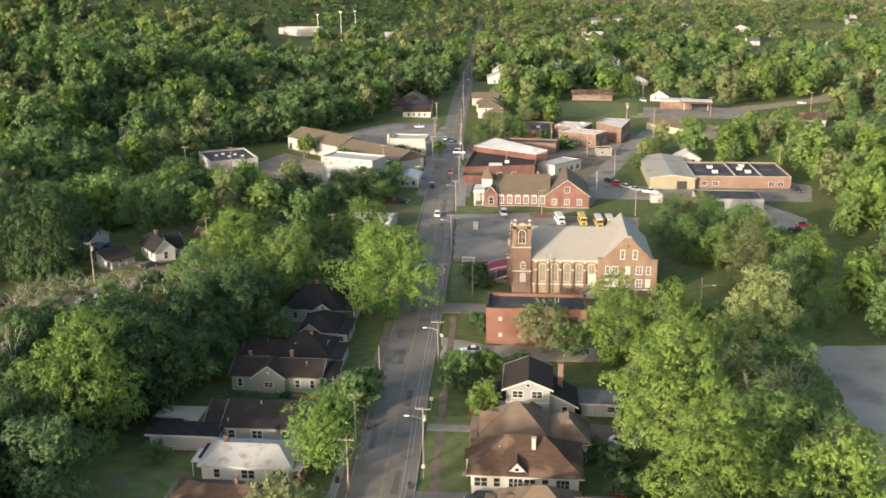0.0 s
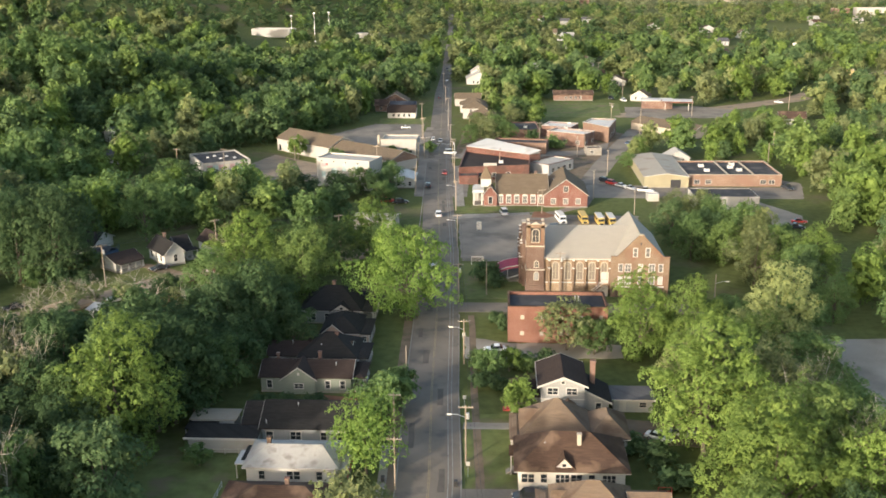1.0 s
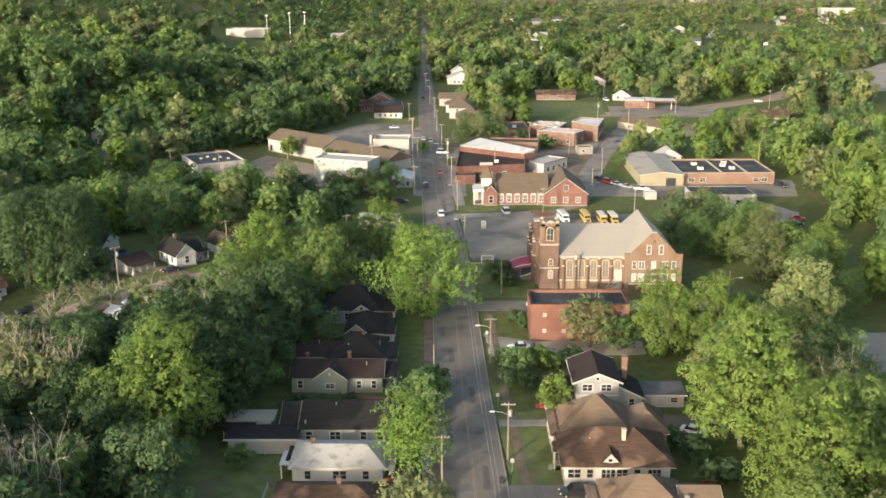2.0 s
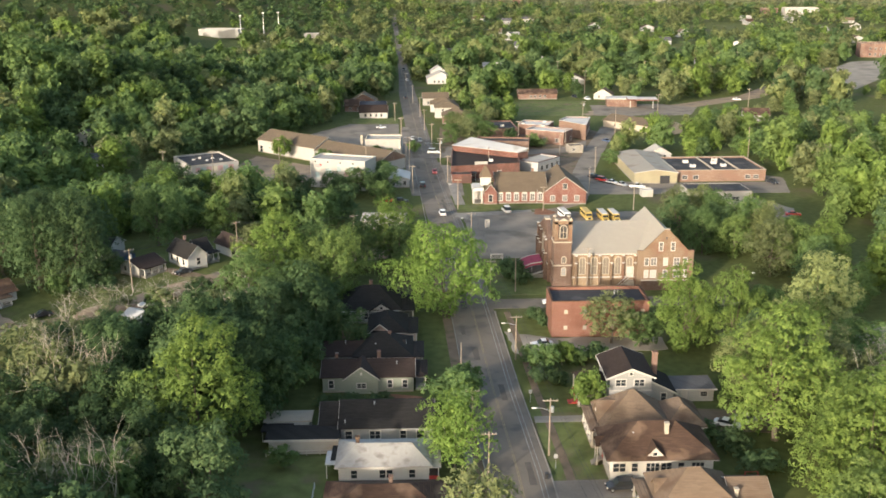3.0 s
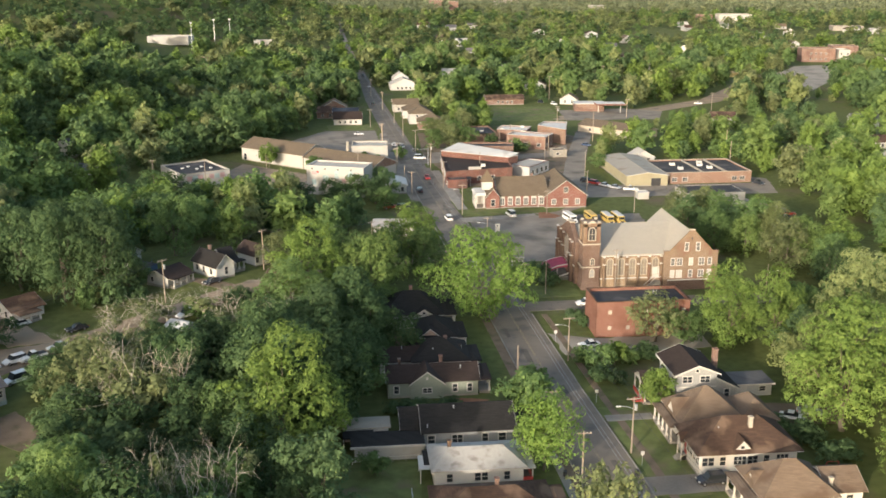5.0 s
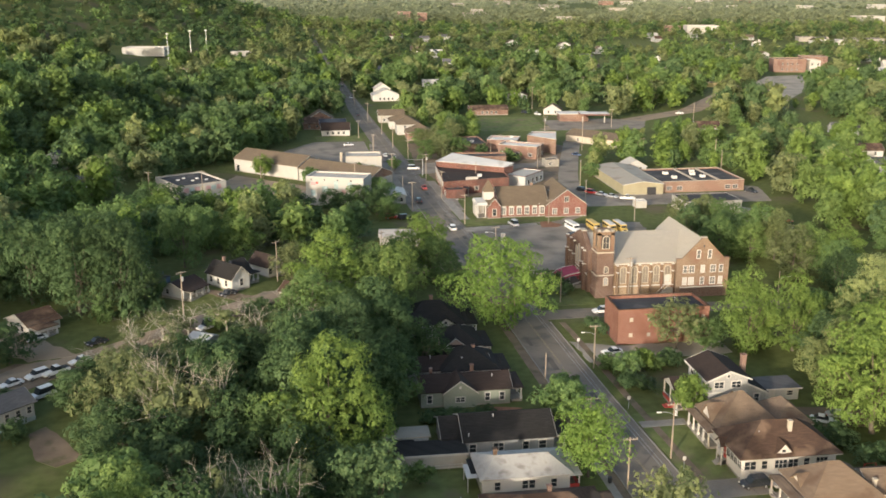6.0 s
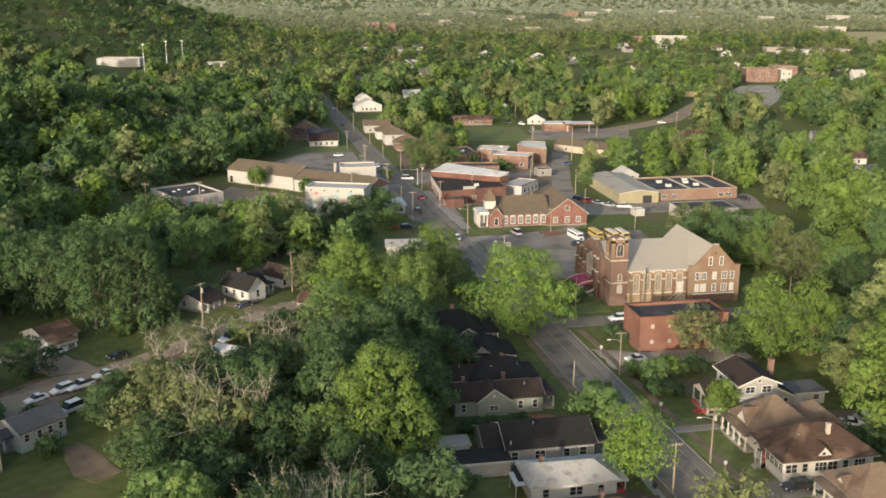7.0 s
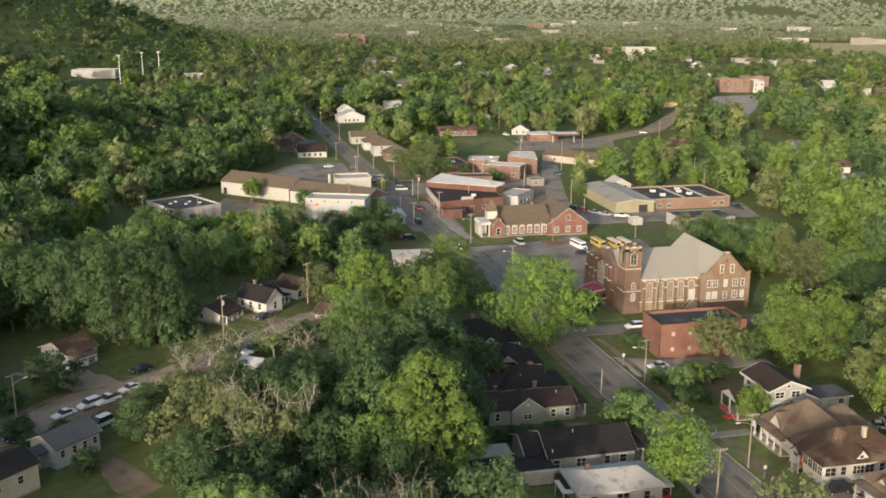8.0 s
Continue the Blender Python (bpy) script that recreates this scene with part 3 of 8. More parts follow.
def patch(name, material, poly, lift, label, edge=0.8, kind="structure"):
    """A flat area of paving, lawn or soil with a slightly uneven outline."""
    if name not in ("yard_lawn", "church_lawn", "far_path"):
        LOTS.append(poly)
    bm = bmesh.new()
    pts = []
    for (x0, y0), (x1, y1) in zip(poly, poly[1:] + poly[:1]):
        n = max(1, int(math.hypot(x1 - x0, y1 - y0) / 2.0))
        for k in range(n):
            x, y = x0 + (x1 - x0) * k / n, y0 + (y1 - y0) * k / n
            pts.append((x + edge * noise.noise((x * 0.4, y * 0.4, 3.0)), y + edge * noise.noise((x * 0.4, y * 0.4, 9.0))))
    bm.faces.new([bm.verts.new((x, y, gz(x, y) + lift)) for x, y in pts])
    r = bmesh.ops.extrude_face_region(bm, geom=list(bm.faces))
    for v in r["geom"]:
        if isinstance(v, bmesh.types.BMVert):
            v.co.z -= 0.3
    bmesh.ops.recalc_face_normals(bm, faces=bm.faces)
    me = done(bm, name)
    me.materials.append(M[material])
    return tagged(new(name, me), label, name.replace("_", " "), kind=kind)


MAIN = [(-10.5, 60), (-12.3, 135), (-14.0, 166), (-15.3, 200), (-17.9, 258), (-22.3, 321), (-25.5, 377), (-31.7, 508), (-45.8, 810), (-60, 1150)]
WEST = [(-150, 168), (-132, 180), (-121, 192), (-105, 202), (-91, 212), (-73, 229), (-60, 244), (-40, 254), (-22, 258)]
CROSS = [(-12, 213), (8, 213.5), (30, 214), (58, 213)]
EAST = [(10, 299), (24, 312), (31, 345), (40, 380), (50, 415), (62, 455), (74, 485), (90, 520)]
HIGH = [(-28, 391), (40, 402)]
FAR_E = [(56, 500), (86, 512), (117, 526), (164, 560), (210, 625), (260, 690), (330, 745), (430, 785)]
SIDE_W = [(-26, 384), (-48, 382), (-68, 356), (-100, 342)]


def road(name, pts, half, lift, material, label, lines=()):
    o = new(name, done(strip(pts, -half, half, lift), name))
    o.data.materials.append(M[material])
    tagged(o, label, "road", kind="structure")
    for off, w, dash, gap, paint in lines:
        ln = along(pts, 1.0)
        if not dash:
            part("lane_line", strip(pts, off - w / 2, off + w / 2, lift + 0.012, thick=0.005), M[paint], o)
            continue
        i = 0
        while i + dash < len(ln) and ln[i][1] < 420:
            seg = [(q[0], q[1]) for q in ln[i:i + dash + 1]]
            part("lane_dash", strip(seg, off - w / 2, off + w / 2, lift + 0.012, thick=0.005), M[paint], o)
            i += dash + gap
    return o


road("road_main", MAIN, 5.0, 0.05, "asphalt", "straight worn asphalt road with faded lane lines",
     [(-0.1, 0.12, 0, 0, "ypaint"), (0.15, 0.12, 0, 0, "ypaint"), (3.05, 0.14, 0, 0, "paint"), (3.75, 0.12, 0, 0, "paint")])
road("road_west", WEST, 4.6, 0.05, "tan_road", "pale worn street climbing over a knoll")
road("road_cross", CROSS, 3.2, 0.062, "asphalt", "short asphalt side street between brick buildings")
road("road_east", EAST, 4.0, 0.05, "asphalt_pale", "curving pale asphalt back street")
road("road_high", HIGH, 5.0, 0.066, "asphalt_pale", "cross street at the traffic lights")
road("road_far_east", FAR_E, 6.5, 0.05, "tan_road", "wide pale road among distant trees")
road("road_side_west", SIDE_W, 3.4, 0.058, "asphalt_pale", "pale street beside white workshops")


random.seed(14)
for k in range(16):
    yy = 112 + 17 * k + random.uniform(-5, 5)
    q = min(along(MAIN, 1.0), key=lambda p: abs(p[1] - yy))
    off, ww, ll = random.choice((-3.2, -1.6, 1.7, 2.0)), random.uniform(0.8, 1.5), random.uniform(3, 10)
    seg = [(p[0], p[1]) for p in along(MAIN, 1.0) if q[1] <= p[1] <= q[1] + ll]
    part("road_repair", strip(seg, off - ww / 2, off + ww / 2, 0.058, thick=0.004, rough_edge=0.15), M["asphalt_repair"], bpy.data.objects["road_main"], "darker asphalt repair")


def kerb_line(pts, off, w, label, name="kerb", m="concrete", lift=0.17):
    o = new(name, done(strip(pts, off - w / 2, off + w / 2, lift), name))
    o.data.materials.append(M[m])
    return tagged(o, label, name, kind="structure")


for pts in ([q for q in MAIN if q[1] < 205] + [(-15.6, 208)],):
    kerb_line(pts, 5.1, 0.2, "pale concrete kerb along the road")
kerb_line([(-16.0, 219), (-17.9, 258), (-20.5, 294)], 5.1, 0.2, "pale concrete kerb along the road")
kerb_line([(-10.5, 60), (-12.3, 135), (-14.0, 166), (-15.3, 200), (-17.3, 245)], -5.1, 0.2, "pale concrete kerb along the road")
kerb_line([(-19.6, 265), (-22.3, 321), (-25, 372)], -5.1, 0.2, "pale concrete kerb along the road")
kerb_line([(-10.5, 60), (-12.3, 135), (-14.0, 166), (-15.3, 200), (-15.8, 207)], 8.0, 1.4, "cracked brownish footpath on the verge", "footpath", "dirt", 0.06)
kerb_line(WEST[:7], 5.6, 2.6, "dusty earth shoulder along the street", "verge", "dirt", 0.045)
kerb_line(WEST[:7], -5.4, 2.2, "dusty earth shoulder along the street", "verge", "dirt", 0.045)
kerb_line([(-10.5, 60), (-12.3, 135), (-14.0, 166), (-15.3, 200), (-17.3, 240)], -6.2, 1.9, "bare brown earth verge along the road", "verge", "dirt", 0.045)
kerb_line([(-10.5, 60), (-12.3, 135), (-12.9, 146)], -7.3, 1.4, "cracked pale concrete footpath", "footpath", "concrete", 0.07)
kerb_line([(-21.6, 308), (-22.3, 321), (-25, 372)], 7.2, 3.2, "wide pale pavement before the shops", "footpath", "concrete", 0.16)
# crosswalk bars at the lights
for yy in (379.0, 402.5):
    for k in range(9):
        x = -31.0 + 0.9 * k - 0.04 * (yy - 379) + 0.7
        bm = boxes((x - 0.25, x + 0.25, yy - 1.3, yy + 1.3, 0.04, 0.085))
        part("crosswalk_bar", bm, M["paint"], bpy.data.objects["road_main"])

patch("church_car_park", "asphalt_pale", [(-11.5, 249), (14, 249.5), (38, 262), (42, 298), (12, 299), (-14.5, 296.5)], 0.055, "broad worn asphalt car park beside the church")
patch("school_drive", "concrete", [(-16, 292.5), (-2, 296), (8, 299), (8, 301.5), (-6, 299.5), (-17, 298)], 0.07, "pale concrete drive mouth")
patch("church_lawn", "grass", [(-9.4, 219), (4, 219.5), (4, 247), (-11.5, 247)], 0.05, "mown green lawn before the church")
patch("school_lawn", "grass", [(-16, 300.5), (26, 303), (27, 309.5), (-15, 310)], 0.05, "strip of green lawn before the brick school")
patch("red_path", "red_dirt", [(9.6, 302.5), (12.6, 302.8), (16.2, 297.2), (13.4, 294.8), (8.6, 295.6)], 0.085, "worn reddish earth beside parked buses", 0.6)
patch("gravel_yard", "gravel", [(60, 100), (62, 140), (67, 172), (66, 196), (130, 200), (140, 100)], 0.05, "wide bare grey gravel yard")
patch("east_yard", "asphalt_pale", [(62, 322), (100, 322), (106, 345), (99, 352), (99, 339), (64, 339)], 0.05, "pale asphalt yard beside the brick workshop")
patch("east_gravel", "gravel", [(75, 284), (91, 290), (93, 300), (82, 321), (72, 312)], 0.055, "pale gravel yard among trees")
patch("warehouse_yard", "asphalt_pale", [(28, 322), (62, 322), (64, 341), (43, 341), (36, 352), (29, 345)], 0.045, "pale asphalt yard with parked cars")
patch("workshop_yard", "tan_road", [(-104, 344), (-74, 342), (-52, 352), (-70, 372), (-94, 392), (-100, 372)], 0.045, "pale concrete yard before white workshops")
patch("corner_lot", "asphalt_pale", [(-92, 418), (-52, 402), (-36, 404), (-38, 470), (-62, 470)], 0.045, "broad asphalt lot behind workshops")
patch("shop_pavement", "asphalt_pale", [(-17.4, 322), (-12.5, 322), (-12.5, 343), (-16, 346), (-17.5, 346), (-19.4, 378), (-21.4, 378), (-18.6, 330)], 0.075, "worn pale pavement before brick shops", 0.2)
patch("west_apron", "asphalt_pale", [(-27.4, 322), (-30.6, 322), (-33.5, 374), (-37.5, 420), (-36.0, 462), (-33.0, 462), (-30.2, 378)], 0.056, "worn pale apron beside the road", 0.3)
patch("shop_lot", "asphalt_pale", [(-18, 392), (14, 396), (42, 398), (46, 424), (30, 404), (-16, 412)], 0.045, "asphalt court between shops")
patch("clay_patch", "red_dirt", [(-36, 161.8), (-28.7, 160.6), (-27.5, 163.4), (-34.7, 164.8)], 0.06, "bare reddish clay beside a green house", 0.5)
patch("shop_yard", "dirt", [(-13, 344), (28, 343), (33, 352), (42, 390), (56, 446), (46, 462), (-18, 462), (-20, 402), (-16, 380)], 0.03, "worn bare ground between shops")
patch("yard_lawn", "grass", [(-6, 126), (2, 126), (1.5, 158), (-8, 158)], 0.05, "green front lawns with a path")
patch("front_path", "concrete", [(-7.6, 152), (1, 152.2), (1, 154.6), (-7.6, 154.4)], 0.09, "pale concrete path to a porch", 0.1)
patch("house_drive", "asphalt_pale", [(-7.2, 126.5), (5, 127), (5, 132.4), (-7.2, 132.2)], 0.085, "worn asphalt drive beside a white house", 0.4)
patch("brick_yard", "gravel", [(-8.5, 183), (24, 184), (24, 191.5), (-0.2, 191.6), (-9, 195)], 0.05, "bare gravel yard beside the brick building")
patch("back_yard", "dirt", [(18, 148), (34, 147), (36, 155), (19, 157)], 0.05, "bare earth back yard behind houses")
patch("dirt_yard", "grass", [(-66, 122), (-43, 120), (-42, 141), (-54, 141), (-66, 138)], 0.05, "worn grassy back yard under trees")
patch("sand_patch", "dirt", [(-115.7, 163.3), (-113.6, 166.1), (-108.4, 159.9), (-104.5, 154), (-108, 151), (-112.5, 153.5)], 0.07, "bare tan earth patch in a yard")
patch("side_drive", "tan_road", [(-131, 214), (-137, 208), (-124, 196), (-114, 197), (-122, 205)], 0.08, "pale concrete drive beside a small house")
patch("cottage_drive", "dirt", [(-93, 228), (-89, 229), (-80, 224), (-82, 220)], 0.08, "worn earth drive beside a white cottage")
patch("town_lot", "gravel", [(222, 590), (240, 590), (285, 650), (335, 716), (384, 730), (376, 764), (304, 748), (262, 690)], 0.06, "wide pale concrete yard in the far town")
patch("far_field", "dry_grass", [(700, 1205), (1000, 1110), (1400, 1060), (1500, 1600), (1115, 1642), (948, 1663)], 0.3, "wide dry yellow field in the distance", 6.0)
patch("park_field", "grass", [(16, 497), (60, 493), (64, 545), (18, 548)], 0.05, "open green field behind shops")
patch("corner_field", "grass", [(-60, 472), (-38, 472), (-39, 488), (-62, 488)], 0.05, "green plot beside the road")
for k in range(12):
    x = -6.5 + k * 2.7
    o = part("bay_line", boxes((x - 0.06, x + 0.06, 289, 294, 0.05, 0.066)), M["paint"], bpy.data.objects["church_car_park"])
for k in range(8):
    o = part("bay_line", boxes((-4 + k * 2.7, -3.88 + k * 2.7, 268, 273, 0.05, 0.066)), M["paint"], bpy.data.objects["church_car_park"])


# ---- houses west of the road ----
G_W, G_E = "houses along the west verge", "houses along the east verge"


def house_white_metal():
    e = thing("house", -33.4, 136.3, "low white house with a pale metal hip roof", "house", G_W)
    block(e, -7, 7, -4, 4, 3.0, "white", "roof_pale", "hip", 1.9, 0.55, ridge=8.5)
    for u, w in ((-4.6, 0.9), (-0.2, 0.9), (0.9, 0.9), (4.4, 0.9)):
        window(e, "S", u, -4, 1.0, w, 1.35)
    window(e, "E", 7, 1.5, 1.0, 0.9, 1.35)
    door(e, "E", 7, -1.2, 0.3)
    chimney(e, -4.2, 0.4, 4.3, 5.9, 0.6, "roof_brown")
    part("side_roof", boxes((-9.2, -7, -2.6, 1.8, 2.55, 2.7)), M["roof_white"], e, "white lean-to roof")
    part("dark_panel", boxes((-8.4, -6.2, -1.6, 3.2, 2.78, 2.86)), M["roof_black"], e)
    for px, py in ((-9, -2.4), (-9, 1.6)):
        part("porch_post", boxes((px - 0.07, px + 0.07, py - 0.07, py + 0.07, -0.3, 2.55)), M["trim"], e)
    part("porch_floor", boxes((7, 8.6, -4, 3, -0.3, 0.4)), M["concrete"], e)
    part("porch_roof", boxes((7.0, 8.9, -4.3, 3.2, 2.7, 2.85)), M["roof_pale"], e)
    part("porch_wall", boxes((8.4, 8.55, -4, 3, 0.4, 1.2), (7, 8.4, -4, -3.85, 0.4, 1.2)), M["red_paint"], e, "red painted low porch wall")
    for py in (-3.9, -0.5, 2.9):
        part("porch_post", boxes((8.38, 8.56, py - 0.09, py + 0.09, 1.2, 2.7)), M["trim"], e)


def house_grey_long():
    e = thing("house", -33.5, 150.4, "long grey-sided house with a black shingle roof", "house", G_W)
    block(e, -7.5, 7.8, -5.2, 5.2, 3.2, "grey_siding", "roof_black", "gable_x", 2.4, 0.45)
    block(e, -11.0, -7.5, -3.4, 5.0, 3.0, "grey_siding", "roof_black", "gable_x", 1.9, 0.4)
    for u, w, m in ((-6.2, 1.1, 0), (-1.8, 1.7, 1), (2.9, 0.95, 0), (5.8, 1.2, 0)):
        window(e, "S", u, -5.2, 1.0, w, 1.4, mull=m)
    window(e, "E", 7.8, -2.5, 1.0, 1.0, 1.4)
    door(e, "E", 7.8, 1.5, 0.3)
    vent_pipe(e, -2.0, -1.0, 5.0)
    vent_pipe(e, -6.8, -4.6, 3.2, 0.9)
    porch(e, 7.8, 10.0, -4.4, 4.4, 2.8, "roof_black", "E", 3, 0.4)


def house_carport():
    e = thing("carport", -47.2, 144.3, "low shed with a black flat roof and white wall", "shed", "")
    part("wall", boxes((-5.4, 6, -2.3, -2.1, -0.3, 2.6), (-5.4, -5.2, -2.1, 2.3, -0.3, 2.6), (5.8, 6, -2.1, 2.3, -0.3, 2.6), (-5.2, 5.8, 2.1, 2.3, -0.3, 2.6)), M["white_wall"], e)
    part("roof", boxes((-6.0, 6.2, -2.7, 2.6, 2.62, 2.82)), M["roof_black"], e)
    part("fascia", boxes((-6.05, 6.25, -2.78, -2.7, 2.5, 2.86)), M["trim"], e)
    s = thing("shed", -50.3, 150.6, "small shed with a tan sheet roof", "shed", "")
    part("wall", boxes((-3.8, 3.6, -1.6, 2.2, -0.3, 2.3)), M["lgrey_siding"], s)
    part("roof", hip_roof(-3.9, 3.7, -1.4, 2.3, 2.32, 0.35, 0.3), M["roof_metal_tan"], s)
    part("side_roof", boxes((-4.2, 1.0, -4.6, -1.5, 2.0, 2.12)), M["roof_black"], s)
    for px in (-4.0, 0.8):
        part("post", boxes((px - 0.06, px + 0.06, -4.4, -4.28, -0.3, 2.0)), M["trim"], s)


def house_sage():
    e = thing("house", -37.6, 169.8, "sage green house with a black cross-gabled roof", "house", G_W)
    block(e, -8.4, 8.6, -4.2, 3.8, 3.2, "green_siding", "roof_umber", "gable_x", 1.8, 0.4)
    part("cross_gable", gable_wall(-4.2, 2.0, -5.0, 0, 0.0, 3.1, 2.3, "y"), M["green_siding"], e)
    part("cross_roof", gable_roof(-4.2, 2.0, -5.0, 0, 3.1, 2.3, "y", 0.35), M["roof_umber"], e)
    bm = bmesh.new()
    prism(bm, [(-4.55, 2.8), (-1.1, 5.34), (2.35, 2.8), (2.35, 3.0), (-1.1, 5.56), (-4.55, 3.0)], "y", -5.42, -5.36)
    part("barge_board", bm, M["trim"], e)
    part("gable_vent", boxes((-1.3, -0.9, -5.06, -4.98, 3.8, 4.3)), M["trim"], e)
    for u in (-6.8, 4.2, 7.0):
        window(e, "S", u, -4.2, 0.9, 0.85, 1.5)
    window(e, "S", -1.1, -5.0, 1.2, 1.6, 0.9, mull=1)
    chimney(e, 2.0, 1.0, 4.6, 6.2, 0.6)
    chimney(e, -6.0, 0.6, 4.8, 6.0, 0.5)
    vent_pipe(e, 5.5, -1.6, 4.4, 0.6)
    porch(e, 9, 11, -3.6, 3.6, 2.8, "roof_umber", "E", 3, 0.5)


def house_dark_hip():
    e = thing("house", -37.0, 179.2, "low house with a tall black hip roof", "house", G_W)
    block(e, -10, 6, -2.8, 4.4, 3.0, "lgrey_siding", "roof_umber", "gable_x", 1.5, 0.45)
    block(e, -3.5, 7.4, -4.2, 5.5, 3.1, "lgrey_siding", "roof_black", "hip", 3.4, 0.5, ridge=1.0)
    for u in (-8.2, -5.6):
        window(e, "S", u, -2.8, 1.0, 0.9, 1.3)
    for u in (-1.0, 3.0, 5.6):
        window(e, "S", u, -4.2, 1.0, 0.9, 1.4)
    chimney(e, 3.2, 0.6, 4.6, 6.6, 0.6)
    vent_pipe(e, 0.5, -2.0, 4.3)
    vent_pipe(e, -5.6, 0.0, 4.2)
    porch(e, 7.4, 9.8, -3.8, 4.0, 2.8, "roof_black", "E", 4, 0.6)


def house_pink():
    e = thing("house", -34.6, 192.4, "pinkish bungalow with a dark gabled roof", "house", G_W)
    block(e, -3.8, 3.8, -4.4, 5.6, 3.1, "pink_siding", "roof_black", "hip", 2.7, 0.5, ridge=2.6)
    bm = bmesh.new()
    part("cross_gable", gable_wall(-3.6, 0.6, -4.5, -1, 0.1, 3.1, 1.8, "y"), M["pink_siding"], e)
    part("cross_roof", gable_roof(-3.6, 0.6, -4.5, -1, 3.1, 1.8, "y", 0.4), M["roof_black"], e)
    prism(bm, [(-4.0, 2.9), (-1.5, 4.95), (1.0, 2.9), (1.0, 3.1), (-1.5, 5.15), (-4.0, 3.1)], "y", -4.96, -4.9)
    part("barge_board", bm, M["trim"], e)
    for u, w in ((-2.2, 0.9), (-0.9, 0.9), (2.6, 0.85)):
        window(e, "S", u, -4.5 if u < 0 else -4.4, 1.0, w, 1.4)
    porch(e, 3.8, 6.2, -4.2, 4.6, 2.8, "roof_black", "E", 3, 0.5)
    part("porch_screen", boxes((4.0, 6.0, -4.15, -4.0, 0.5, 2.6)), M["pink_siding"], e)
    window(e, "S", 5.0, -4.15, 1.2, 0.9, 1.1)


def house_far_black():
    e = thing("house", -37.2, 206.4, "wide house with a black hip roof and white porch", "house", G_W)
    block(e, -8, 4.8, -5.0, 6.2, 3.2, "grey_siding", "roof_black", "hip", 4.0, 0.6, ridge=3.5)
    part("dormer", gable_wall(-1.4, 3.2, -5.6, -1, 3.0, 3.3, 1.5, "y"), M["trim"], e)
    part("dormer_roof", gable_roof(-1.4, 3.2, -5.6, -1, 3.3, 1.5, "y", 0.35), M["roof_black"], e)
    window(e, "S", 0.9, -5.6, 3.5, 0.6, 0.55, rails=0)
    for u in (-5.5, -2.5, 2.2):
        window(e, "S", u, -5.0, 1.0, 0.9, 1.4)
    chimney(e, -1.6, 1.0, 6.0, 8.2, 0.7)
    porch(e, 4.8, 8.0, -5.0, 5.0, 3.0, "roof_black", "E", 4, 0.5)


def house_near_brown():
    e = thing("house", -33.0, 123.0, "house with a broad stained brown hip roof", "house", G_W)
    block(e, -8.3, 8.6, -4.4, 4.4, 2.9, "white", "roof_brown", "hip", 2.5, 0.6, ridge=7.0)
    for u in (-5, 0, 5):
        window(e, "N", u, 4.4, 1.0, 0.9, 1.3)
    chimney(e, 1.0, 0.8, 4.8, 6.2, 0.6)
    porch(e, 8.6, 11.0, -4.0, 3.6, 2.6, "roof_brown", "E", 3, 0.5)


for build in (house_white_metal, house_grey_long, house_carport, house_sage, house_dark_hip, house_pink, house_far_black, house_near_brown):
    build()


